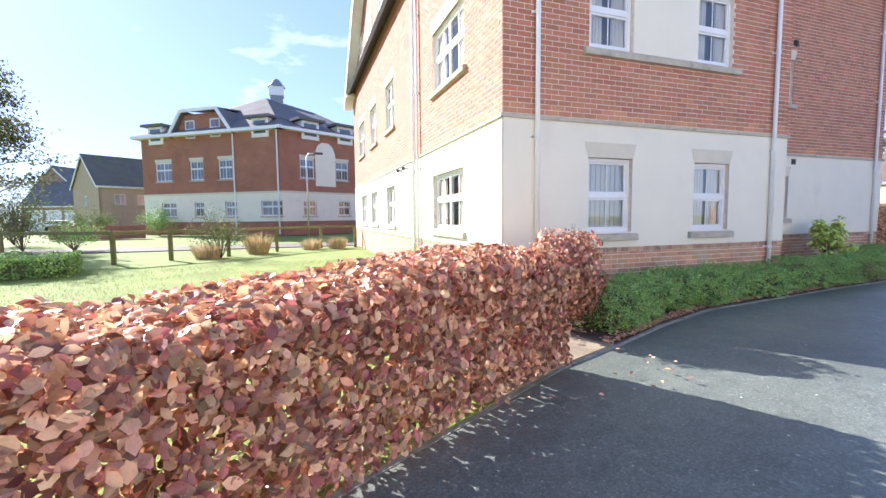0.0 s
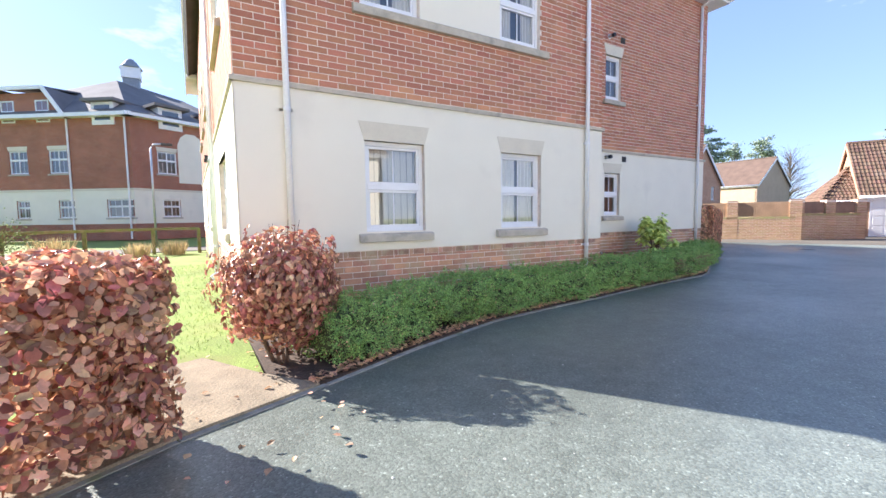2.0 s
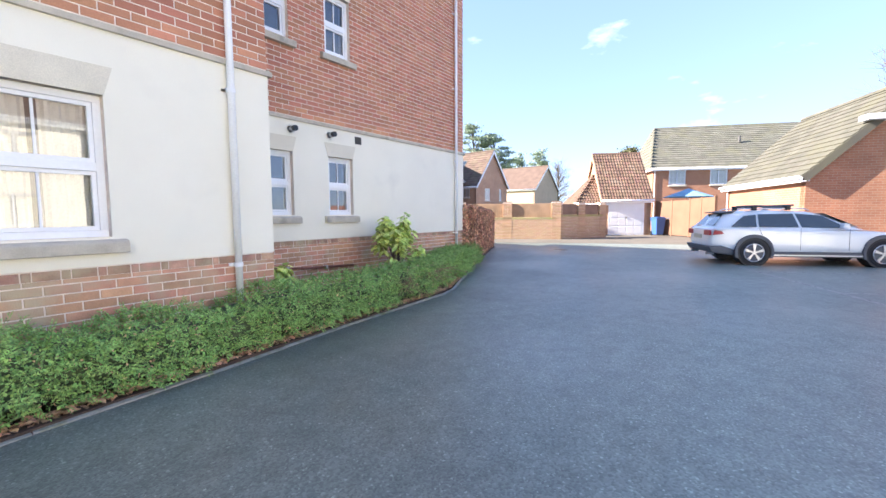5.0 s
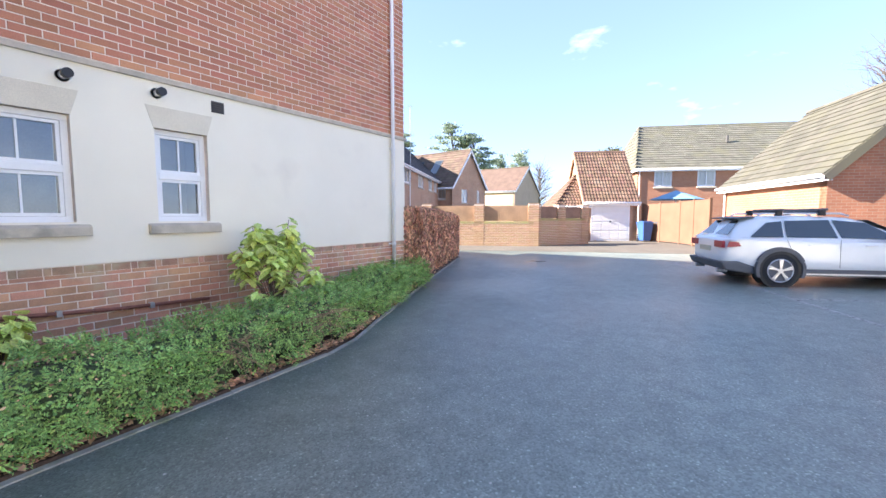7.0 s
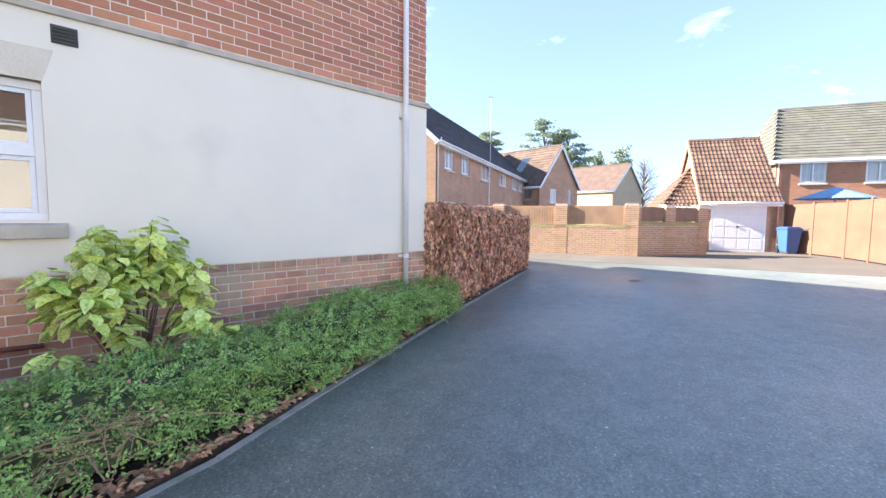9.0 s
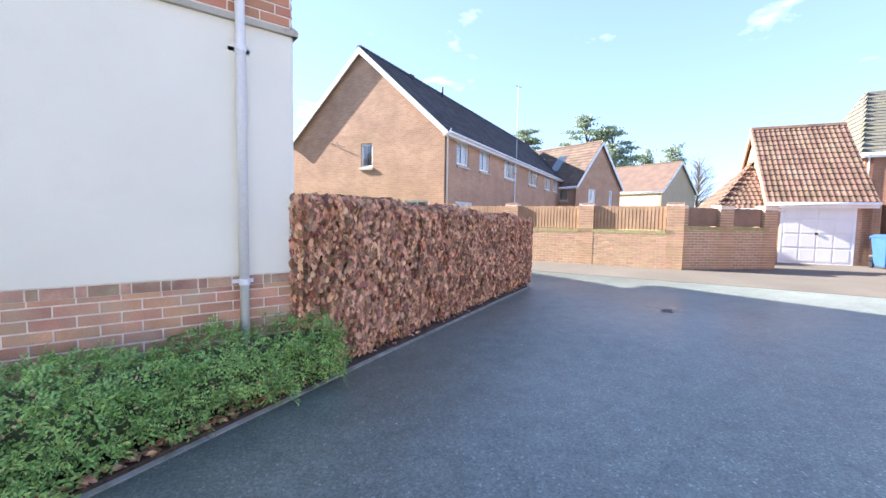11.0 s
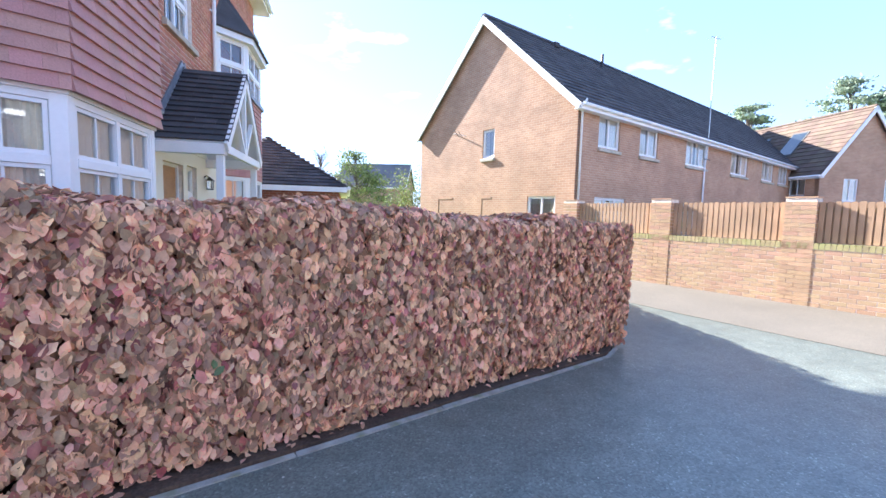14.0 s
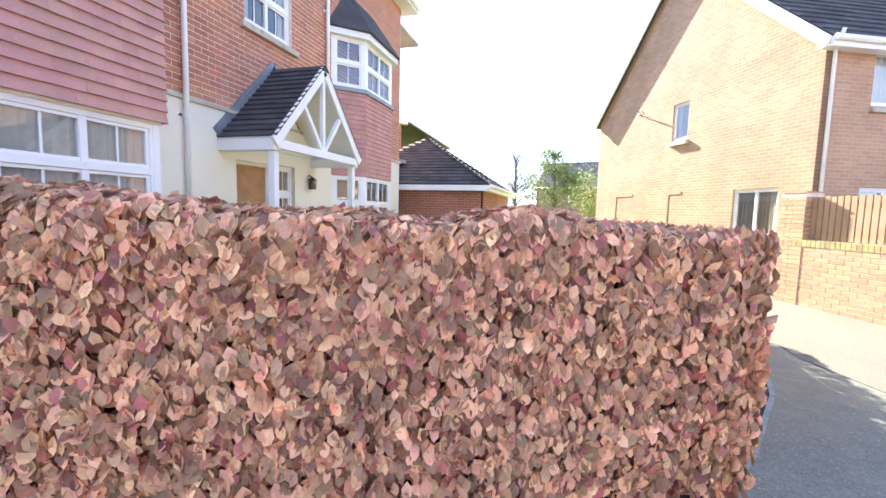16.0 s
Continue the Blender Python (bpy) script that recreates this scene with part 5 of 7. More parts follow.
hedge("beech_hedge", [(-3.2, 0.62), (0.25, 2.50), (1.92, 3.395)], lambda s: 0.98, lambda s: 1.04 + 0.05 * math.sin(s * 9), 28000, 21, M_BEECH, M_BEECH_CORE, 0.068,
      "copper brown beech hedge with dry winter leaves", base=0.10, lumps=0.07, depth=0.42, faces=(0.52, 0.34, 0.14), core=False, droop=0.2, spread=1.1, mixed=(.46, M_BEECH_DARK, 1.0))
def beech_clump(x, y, rx, ry, h, count, seed, label):
    """A rounded beech clump: leaves on an uneven egg shape over bare stems."""
    rng = random.Random(seed)
    s = thing("beech_shrub", pose(x, y, 0), label, "shrub")
    pts, nrs, stems = [], [], G()
    for i in range(count):
        a, f = rng.uniform(0, 6.283), rng.uniform(-1, 1)
        c = math.sqrt(1 - f * f) ** .8
        n = Vector((math.cos(a) * c, math.sin(a) * c, f * .9)).normalized()
        k = 1 + .34 * noise.noise(n * 2.1 + Vector((3, 1, seed))) + .22 * noise.noise(n * 4.7)
        k *= 1 - .75 * rng.random() ** 1.7
        z = h * .57 + h * .44 * f * k
        if z < .12:
            continue
        pts.append((math.cos(a) * c * rx * k, math.sin(a) * c * ry * k, z))
        nrs.append(tuple(n))
    k = int(len(pts) * .35)
    leaf_cloud("leaves", pts[:k], nrs[:k], .060, M_BEECH, s, seed, droop=.7, spread=.9)["kind"] = "stuff"
    leaf_cloud("dark_leaves", pts[k:], nrs[k:], .060, M_BEECH_DARK, s, seed + 1, droop=.7, spread=.9)["kind"] = "stuff"
    for i in range(9):
        a = rng.uniform(0, 6.283)
        p = Vector((math.cos(a), math.sin(a), 0)) * .12
        stems.tube([p, p * 1.8 + Vector((0, 0, .3)), p * 3.0 + Vector((0, 0, .85))], .016, 6, .005)
    for i in range(26):
        a, e = rng.uniform(0, 6.283), rng.random() ** .5
        p = Vector((math.cos(a) * rx * e * .9, math.sin(a) * ry * e * .9, h * (.98 - .35 * e * e)))
        stems.tube([p * .8, p + Vector((math.cos(a) * .05, math.sin(a) * .05, .14))], .004, 4, .002)
    part("twiggy_base", stems, M_TWIG, s)["kind"] = "stuff"
    return s


beech_clump(2.95, 4.18, .50, .47, 1.17, 7600, 22, "rounded copper beech clump at the hedge gap")
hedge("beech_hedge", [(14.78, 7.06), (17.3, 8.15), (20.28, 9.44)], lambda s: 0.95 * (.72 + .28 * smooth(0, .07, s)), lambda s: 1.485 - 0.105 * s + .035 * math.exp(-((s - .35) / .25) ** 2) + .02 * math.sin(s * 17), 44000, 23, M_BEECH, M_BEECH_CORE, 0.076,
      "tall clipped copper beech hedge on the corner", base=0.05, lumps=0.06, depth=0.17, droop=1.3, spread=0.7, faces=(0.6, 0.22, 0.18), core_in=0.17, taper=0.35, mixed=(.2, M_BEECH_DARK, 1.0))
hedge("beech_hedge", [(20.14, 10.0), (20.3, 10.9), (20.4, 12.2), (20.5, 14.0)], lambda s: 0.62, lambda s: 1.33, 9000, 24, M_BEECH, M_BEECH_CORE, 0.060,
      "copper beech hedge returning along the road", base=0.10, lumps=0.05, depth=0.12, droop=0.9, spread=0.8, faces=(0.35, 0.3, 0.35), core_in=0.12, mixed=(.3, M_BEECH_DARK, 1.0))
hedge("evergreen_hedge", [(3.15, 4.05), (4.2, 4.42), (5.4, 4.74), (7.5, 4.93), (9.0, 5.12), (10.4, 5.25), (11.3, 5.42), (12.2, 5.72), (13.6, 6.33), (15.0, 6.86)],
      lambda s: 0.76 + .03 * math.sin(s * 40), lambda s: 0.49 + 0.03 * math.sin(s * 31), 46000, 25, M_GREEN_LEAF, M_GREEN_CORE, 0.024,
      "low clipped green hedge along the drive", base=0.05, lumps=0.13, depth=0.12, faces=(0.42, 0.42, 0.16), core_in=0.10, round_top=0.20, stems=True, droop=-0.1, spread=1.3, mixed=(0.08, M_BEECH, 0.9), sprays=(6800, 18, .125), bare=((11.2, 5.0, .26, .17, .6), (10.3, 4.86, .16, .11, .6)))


def laurel(x, y, r, h, seed, label, shoots=30, per=13):
    """Arching stems, each ending in a rosette of long drooping leaves."""
    rng = random.Random(seed)
    s = thing("laurel_shrub", pose(x, y, 0.03), label, "shrub")
    pts, nrs, ds = [], [], []
    for i in range(shoots):
        a, e = rng.uniform(0, 6.28), rng.uniform(.2, 1)
        tip = Vector((math.cos(a) * r * e, math.sin(a) * r * e * .62, h * (1.0 - .52 * e * e) * rng.uniform(.62, 1.0)))
        part("stem", G().tube([(0, 0, 0), tip * .5 + Vector((0, 0, .12)), tip], .006, 6, .003), M_TWIG, s)
        for j in range(per):
            t = j * 2.4 + rng.uniform(-.3, .3)
            lvl = j / per
            out = Vector((math.cos(t), math.sin(t), rng.uniform(-.75, .05) + .5 * lvl)).normalized()
            at = tip * (.80 + .20 * lvl)
            pts.append(at + out * rng.uniform(.06, .10))
            nrs.append((Vector((0, 0, 1)) + out * .45).normalized())
            ds.append(out)
    leaf_cloud("leaves", pts, nrs, 0.150, M_LAUREL, s, seed, aspect=.50, spread=.35, droop=.6, dirs=ds)["kind"] = "stuff"
    return s


laurel(11.56, 6.16, 0.70, 1.40, 31, "yellow-green spotted laurel shrub against the plinth", 44, 17)
laurel(9.25, 6.3, 0.32, 0.72, 32, "small yellow-green spotted laurel by the downpipe", 14, 12)

# a green sprig growing out of the corner hedge
for i, (x, y, z) in enumerate(((16.72, 7.43, 0.57),)):
    rng = random.Random(60 + i)
    sprig = thing("bramble_sprig", pose(x, y, z), "green bramble sprig growing out of the beech hedge", "plant")
    part("stem", G().tube([(.05, .22, -.2), (0, .08, -.06), (-.02, -.04, .04)], .005, 6, .002), M_TWIG, sprig)
    leaf_cloud("leaves", [(rng.gauss(0, .06), rng.gauss(-.03, .03), rng.gauss(0, .05)) for _ in range(22)], [(.35, -.85, .4)] * 22, .060, M_IVY, sprig, 60 + i, spread=.6)["kind"] = "stuff"

# fallen beech leaves along the kerb and the bed
rng = random.Random(5)
lp, ln_ = [], []
for i in range(3000):
    t = rng.random()
    x = 3.0 + t * 11.8 if i % 40 else 14.8 + t * 5.2
    y = float(np.interp(x, [k[0] for k in KERB[:17]], [k[1] for k in KERB[:17]])) + .045 + abs(rng.gauss(0.04, .07))
    lp.append((x, y, 0.04 + rng.random() * .02))
    ln_.append((0, 0, 1))
for i in range(110):
    lp.append((rng.uniform(0.2, 3.2), rng.uniform(2.4, 4.6), .045))
    ln_.append((0, 0, 1))
o = leaf_cloud("fallen_leaves", lp, ln_, 0.05, M_BEECH, None, 6, spread=.5)
tagged(o, "fallen brown beech leaves on the soil edge", "leaves", kind="stuff")


# ---- boundary wall with fence panels ----
WALL_A, WALL_B, WALL_C, WALL_D = Vector((26.05, 8.55, 0)), Vector((26.05 - .3894 * 7.2, 8.55 + .9211 * 7.2, 0)), Vector((28.72, 7.03, 0)), Vector((31.3, 7.9, 0))


def garden_wall(a, b, bays, label, board, top=1.05, pier_h=1.86, gap=.012):
    length = (b - a).length
    u = (b - a) / length
    n = Vector((u.y, -u.x, 0))
    w = thing("garden_wall", frame_of(a, u, n), label, "wall")
    base = part("wall_base", wall_sheet(G(), length, 0, top, .22, [], 0.0), M_MORTAR, w)
    brickwork(base, length, 0, top - .07, [], M_BRICK_BUFF, own=200, own_from=0, own_to=99, piece_mat=M_BRICK_TAN)
    g, x = G(), 0.0
    while x < length - .05:
        g.box(x, min(x + .066, length), -.012, .232, top - .065, top + .04)
        x += .075
    part("coping", g, M_LICHEN, base, "brick on edge coping with yellow lichen")["kind"] = "stuff"
    step = length / bays
    for i in range(bays + 1):
        c = i * step
        p = part("pier", G().box(c - .21, c + .21, -.004, .33, 0, pier_h), M_MORTAR, w, "square brick pier")
        for k in range(int((pier_h - .05) / .075)):
            z = .005 + k * .075
            s = .0 if k % 2 else .11
            part_g = G()
            for (x0, x1, y0, y1) in ((c - .22, c - .22 + .11 + s, -.012, .34), (c - .22 + .12 + s, c + .22, -.012, .34)):
                part_g.box(x0, x1, y0, y1, z, z + .065)
            if k == 0:
                gg = part_g
            else:
                base_i = len(gg.v)
                gg.v = gg.v + part_g.v
                gg.f = gg.f + [tuple(base_i + q for q in f) for f in part_g.f]
        part("pier_bricks", gg, M_BRICK_BUFF, p)["kind"] = "stuff"
        part("pier_cap", G().box(c - .225, c + .225, -.016, .345, pier_h, pier_h + .022), M_BRICK_BUFF, p)
    for i in range(bays):
        x0, x1 = i * step + .22, (i + 1) * step - .22
        fp = part("fence_panel", G().box(x0, x1, .13, .16, top + .12, top + .2).box(x0, x1, .13, .16, pier_h - .25, pier_h - .17), board, w, "upright wooden fence boards between piers")
        k = int((x1 - x0) / .095)
        for j in range(k):
            a0 = x0 + (x1 - x0) * j / k
            part("board", G().box(a0 + gap, a0 + (x1 - x0) / k - gap, .10, .125, top + .05, pier_h - .075 + .006 * ((j * 7) % 3)), board, fp)
            part("board", G().box(a0 - .022, a0 + .022, .165, .18, top + .05, pier_h - .085), board, fp)
    return w


garden_wall(WALL_B, WALL_A, 3, "red brick garden wall with piers and fence panels", M_FENCE_WOOD)
garden_wall(WALL_A + Vector((.18, -.08, 0)), WALL_C, 2, "brick garden wall with dark stained boards", M_FENCE_DARK, top=1.18, pier_h=1.82, gap=.0015)


# ---- houses ----
def house_shell(name, o, u, length, depth, eave, ridge, label, wall_mat, roof_mat, windows=(), gable_windows=(), right_windows=(), over=.25, roof="gable", hip=(0, 0), tile_fn=None, gutter=True, category="house", verge=M_UPVC_AGED, side_over=None):
    """A house: front wall along u from the corner o (seen from outside, left to right), depth behind it, roof ridge along u."""
    u = Vector((*u, 0)).normalized()
    n = Vector((u.y, -u.x, 0))
    h = thing(name, frame_of((*o, 0), u, n), label, category)
    w = part("wall", wall_sheet(G(), length, 0, eave, .25, [x[:4] for x in windows]), wall_mat, h)
    for x in windows:
        window(w, *x[:4], y=.05, lights=x[4] if len(x) > 4 else 2, transom=x[5] if len(x) > 5 else 0, bar_cols=x[6] if len(x) > 6 else 0, bar_rows=x[7] if len(x) > 7 else 0, lintel=False, sill=True, curtain="curtain", sill_w=.04, draw=(0, .45, .55, 1))
    left = part("wall", wall_sheet(G(), depth, 0, eave, .25, [x[:4] for x in gable_windows]), wall_mat, h)
    left.matrix_basis = frame_of((-.003, depth, 0), (0, -1, 0), (-1, 0, 0))
    for x in gable_windows:
        window(left, *x[:4], y=.05, lights=x[4] if len(x) > 4 else 1, transom=0, bar_cols=0, lintel=False, sill=True, curtain="curtain", sill_w=.04, draw=(0, .47, .53, 1))
    right = part("wall", wall_sheet(G(), depth, 0, eave, .25, [x[:4] for x in right_windows]), wall_mat, h)
    right.matrix_basis = frame_of((length + .003, 0, 0), (0, 1, 0), (1, 0, 0))
    for x in right_windows:
        window(right, *x[:4], y=.05, lights=x[4] if len(x) > 4 else 1, transom=0, bar_cols=0, lintel=False, sill=True, curtain="curtain", sill_w=.04, draw=(0, .47, .53, 1))
    part("wall", G().box(.25, length - .25, depth - .25, depth, 0, eave), wall_mat, h)
    if roof == "gable":
        for x0 in (0.0, length - .25):
            part("gable", G().prism([(0.0, eave), (depth, eave), (depth / 2, ridge - .12)], x0, x0 + .25, "x"), wall_mat, h)
    k = (ridge - eave) / (depth / 2)
    ez = eave - over * k
    side = over if side_over is None else side_over
    a, b = -side, length + side
    up = Vector((0, depth / 2 + over, ridge - ez))
    slope = up.length
    lo = (lambda q: a + hip[0] * q / slope) if roof == "hip" else (lambda q: a)
    hi = (lambda q: b - hip[1] * q / slope) if roof == "hip" else (lambda q: b)
    r = part("roof", G().slab([(a, -over, ez), (b, -over, ez), (hi(slope), depth / 2, ridge), (lo(slope), depth / 2, ridge)], .08)
             .slab([(b, depth + over, ez), (a, depth + over, ez), (lo(slope), depth / 2, ridge), (hi(slope), depth / 2, ridge)], .08), roof_mat, h)
    if roof == "hip":
        g = G()
        if hip[0]:
            g.slab([(a, depth + over, ez), (a, -over, ez), (lo(slope), depth / 2, ridge), (lo(slope), depth / 2, ridge)], .08)
        if hip[1]:
            g.slab([(b, -over, ez), (b, depth + over, ez), (hi(slope), depth / 2, ridge), (hi(slope), depth / 2, ridge)], .08)
        part("hip_end", g, roof_mat, h)
        if hip[0]:
            part("fascia", G().box(a - .025, a + .015, -over + .021, depth + over, ez - .18, ez - .02), M_UPVC_AGED, h)
    if tile_fn:
        g = G()
        tile_fn(g, Vector((0, -over, ez + .004)), (1, 0, 0), up, slope, lo, hi)
        part("roof_tiles", g, roof_mat, r)["kind"] = "stuff"
        if roof == "hip" and hip[0]:
            g, rise = G(), Vector((hip[0], 0, ridge - ez))
            half, wide = depth / 2 + over, depth + 2 * over
            tile_fn(g, Vector((a, depth + over, ez + .004)), (0, -1, 0), rise, rise.length, lambda q: half * q / rise.length, lambda q: wide - half * q / rise.length)
            part("roof_tiles", g, roof_mat, r)["kind"] = "stuff"
    g, x = G(), lo(slope)
    while x < hi(slope):
        g.prism([(depth / 2 - .13, ridge - .06), (depth / 2 - .07, ridge + .05), (depth / 2 + .07, ridge + .05), (depth / 2 + .13, ridge - .06)], x, min(x + .44, hi(slope)), "x")
        x += .45
    part("ridge_tile", g, roof_mat, r)
    if roof == "gable" and verge:
        for x in (a - .02, b - .04):
            part("bargeboard", G().slab([(x, -over, ez - .02), (x + .06, -over, ez - .02), (x + .06, depth / 2, ridge - .02), (x, depth / 2, ridge - .02)], .2)
                 .slab([(x + .06, depth + over, ez - .02), (x, depth + over, ez - .02), (x, depth / 2, ridge - .02), (x + .06, depth / 2, ridge - .02)], .2), verge, h)
    part("fascia", G().box(a, b, -over - .02, -over + .02, ez - .18, ez - .02).box(a, b, -over, 0, ez - .16, ez - .13), M_UPVC_AGED, h)
    if gutter:
        part("gutter", G().tube([(a, -over - .07, ez - .04), (b, -over - .07, ez - .04)], .055, 8), M_UPVC_AGED, h, smooth=True)
    return h


def plain_tiles(tile=.3, gauge=.24, thick=.03):
    def fn(g, o, u, up, slope, lo, hi):
        tiles(g, o, u, up, 0, slope, tile=tile, gauge=gauge, thick=thick, lo=lo, hi=hi)
    return fn


def rolled_tiles(width=.3, gauge=.34):
    def fn(g, o, u, up, slope, lo, hi):
        pantiles(g, o, u, up, 0, slope, width=width, gauge=gauge, lo=lo, hi=hi)
    return fn


# terrace with its gable towards the drive
GD = Vector((-0.412, 0.911))
TU = Vector((0.911, 0.412))
terr_w = [(1.1, 2.32, 3.63, 4.65, 2), (3.6, 4.9, 3.63, 4.65, 2), (7.2, 9.2, 3.63, 4.68, 3), (11.9, 14.1, 3.63, 4.7, 3), (16.2, 18.1, 3.63, 4.7, 3), (18.95, 20.7, 3.63, 4.7, 3), (1.06, 2.9, 0.9, 2.08, 3), (6.6, 8.4, 0.9, 2.08, 3)]
DEP = 8.2
terr = house_shell("terraced_house", (24.1, 16.5), TU, 25.5, DEP, 4.95, 8.62, "long orange brick terraced house with dark tiled roof", M_BT_BUFF, M_SLATE,
                   windows=terr_w, gable_windows=[(DEP - 4.14, DEP - 3.5, 3.52, 4.55, 1), (DEP - 1.84, DEP - .68, 1.0, 2.08, 2)], tile_fn=plain_tiles(.33, .3, .03), side_over=.2)
part("downpipe", G().tube([(.12, -.06, .1), (.12, -.06, 4.6), (.0, -.28, 4.85)], .034, 10), M_UPVC_AGED, terr, smooth=True)
part("downpipe", G().tube([(8.9, -.06, .1), (8.9, -.06, 4.75)], .034, 10), M_UPVC_AGED, terr, smooth=True)
part("roof_vent", G().tube([(6.6, 3.6, 8.1), (6.6, 3.6, 8.75)], .06, 8), M_BLACK, terr)
part("roof_vent", G().box(3.4, 3.7, 3.7, 3.95, 8.35, 8.52), M_SLATE, terr)
for s0, s1 in ((5.87, 6.87), (3.59, 4.15)):
    bw = part("blind_window", G().box(-.016, -.004, s0, s1, 2.03, 2.11), M_BRICK_BUFF, terr, "bricked-in window outline")
    part("jamb", G().box(-.014, -.004, s1 - .06, s1, .4, 2.03), M_BRICK_BUFF, bw)
mast = thing("aerial_mast", frame_of((24.1, 16.5, 0), (TU.x, TU.y, 0), (TU.y, -TU.x, 0)) @ pose(9.0, -.18, 0), "tall thin steel aerial mast on the terrace front", "aerial")
part("pole", G().tube([(0, .1, 4.0), (0, .1, 9.0)], .022, 8), M_STEEL, mast)
part("aerial", G().tube([(-.5, .1, 8.9), (.5, .1, 9.05)], .012, 6).bar((-.35, -.12, 8.92), (-.35, .32, 8.92), .01).bar((-.1, -.1, 8.96), (-.1, .3, 8.96), .01).bar((.15, -.08, 9.0), (.15, .28, 9.0), .01).bar((.4, -.06, 9.04), (.4, .26, 9.04), .01), M_STEEL, mast)
part("bracket", G().bar((0, .1, 4.3), (0, .2, 4.3), .03).bar((-.3, .1, 4.0), (.3, .1, 4.0), .03), M_BLACK, mast)
aer = thing("wall_aerial", frame_of((24.1, 16.5, 0), (TU.x, TU.y, 0), (TU.y, -TU.x, 0)) @ pose(-.02, 5.6, 4.55), "small black aerial on the gable wall", "aerial")
part("boom", G().tube([(0, .25, .12), (-.2, -.75, -.14)], .014, 6), M_BLACK, aer)
part("element", G().bar((-.2, 0, .18), (.05, 0, -.02), .012).bar((-.22, -.3, .1), (.0, -.3, -.1), .012), M_BLACK, aer)

# garage with rolled clay tiles and a white door
GA = Vector((31.75, 7.45, 0))
GU = Vector((0.469, -0.883, 0))
gar_o = GA - GU * .36
garage = house_shell("garage", (gar_o.x, gar_o.y), (GU.x, GU.y), 2.68, 5.4, 2.18, 5.1, "brick garage with rolled clay tile roof", M_BT_BUFF, M_PANTILE, over=.12, tile_fn=rolled_tiles(.155, .27), verge=M_BT_BUFF)
dg = part("garage_door", G().box(.36, 2.24, -.012, .02, .02, 2.0), M_GARAGE_DOOR, garage, "white panelled up-and-over garage door")
for i in range(4):
    for j in range(4):
        x, z = .42 + i * .455, .09 + j * .48
        part("door_panel", G().prism([(x, z), (x + .40, z), (x + .40, z + .41), (x, z + .41)], -.024, -.012, "y"), M_GARAGE_DOOR, dg, bevel=.008)
part("handle", G().box(1.26, 1.34, -.05, -.024, .98, 1.06), M_BLACK, dg)
g = G()
bars(g, .30, 2.30, -.04, 2.07, -.02, .01, .06)
part("door_frame", g, M_UPVC_AGED, dg)
house_shell("garage", (31.05, 9.15), (GU.x, GU.y), 1.7, 5.0, 1.95, 3.75, "clay tiled garage roof behind the wall", M_BT_BUFF, M_PANTILE, over=.15, roof="hip", hip=(1.6, 0), tile_fn=rolled_tiles(.155, .27))

# right-hand brick house with a long sweeping roof
RA = Vector((22.7, -0.45, 0))
RB = Vector((27.9, 1.6, 0))
RU = (RB - RA).normalized()
rhouse = house_shell("brick_house", (RB.x, RB.y), (-RU.x, -RU.y), (RB - RA).length, 5.4, 2.55, 5.12, "orange brick house with weathered sweeping tiled roof", M_BT_ORANGE, M_SLATE_GREY_DIM, over=.2, tile_fn=plain_tiles(.33, .27, .03), verge=M_SLATE_GREY_DIM)
RL = (RB - RA).length
part("downpipe", G().tube([(.1, -.06, .1), (.1, -.06, 2.2), (.05, -.24, 2.35)], .034, 10), M_UPVC_AGED, rhouse, smooth=True)
part("fascia_end", G().box(RL + .02, RL + .45, 1.2, 2.2, 3.9, 4.05), M_UPVC_AGED, rhouse)
gw = thing("garden_wall", frame_of((21.0, -2.9, 0), (-RU.x, -RU.y, 0), (RU.y * -1, RU.x, 0)), "curved red brick screen wall with pier", "wall")
part("wall_panel", G().prism([(-1.5, 0), (2.6, 0), (2.6, 1.7), (0, 1.7), (-.6, 1.85), (-1.5, 1.5)], 0, .22, "y"), M_BT_RED, gw)
part("pier", G().box(-.3, .1, -.06, .3, 0, 1.95), M_BT_RED, gw)

# golden panel fence beside the garage
def panel_fence(a, b, h, label, mat, posts=1.83):
    a, b = Vector(a), Vector(b)
    ln = (b - a).length
    u = (b - a) / ln
    f = thing("panel_fence", frame_of(a, u, Vector((u.y, -u.x, 0))), label, "fence")
    k = max(1, int(round(ln / posts)))
    for i in range(k + 1):
        part("post", G().box(i * ln / k - .05, i * ln / k + .05, -.02, .08, 0, h + .05), mat, f)
    for i in range(k):
        x0, x1 = i * ln / k + .05, (i + 1) * ln / k - .05
        p = part("panel", G().box(x0, x1, .03, .06, .05, .12).box(x0, x1, .03, .06, h - .12, h - .03), mat, f)
        m = int((x1 - x0) / .125)
        for j in range(m):
            c = x0 + (x1 - x0) * j / m
            part("board", G().prism([(c, .0), (c + (x1 - x0) / m + .01, .014), (c + (x1 - x0) / m + .01, .03), (c, .03)], .05, h), mat, p)
    return f


panel_fence((33.3, 5.2, 0), (31.1, 3.3, 0), 1.95, "golden brown close board fence", M_FENCE_NEW)
panel_fence((31.1, 3.3, 0), (28.6, 2.1, 0), 2.0, "tall golden brown fence by the house", M_FENCE_NEW)


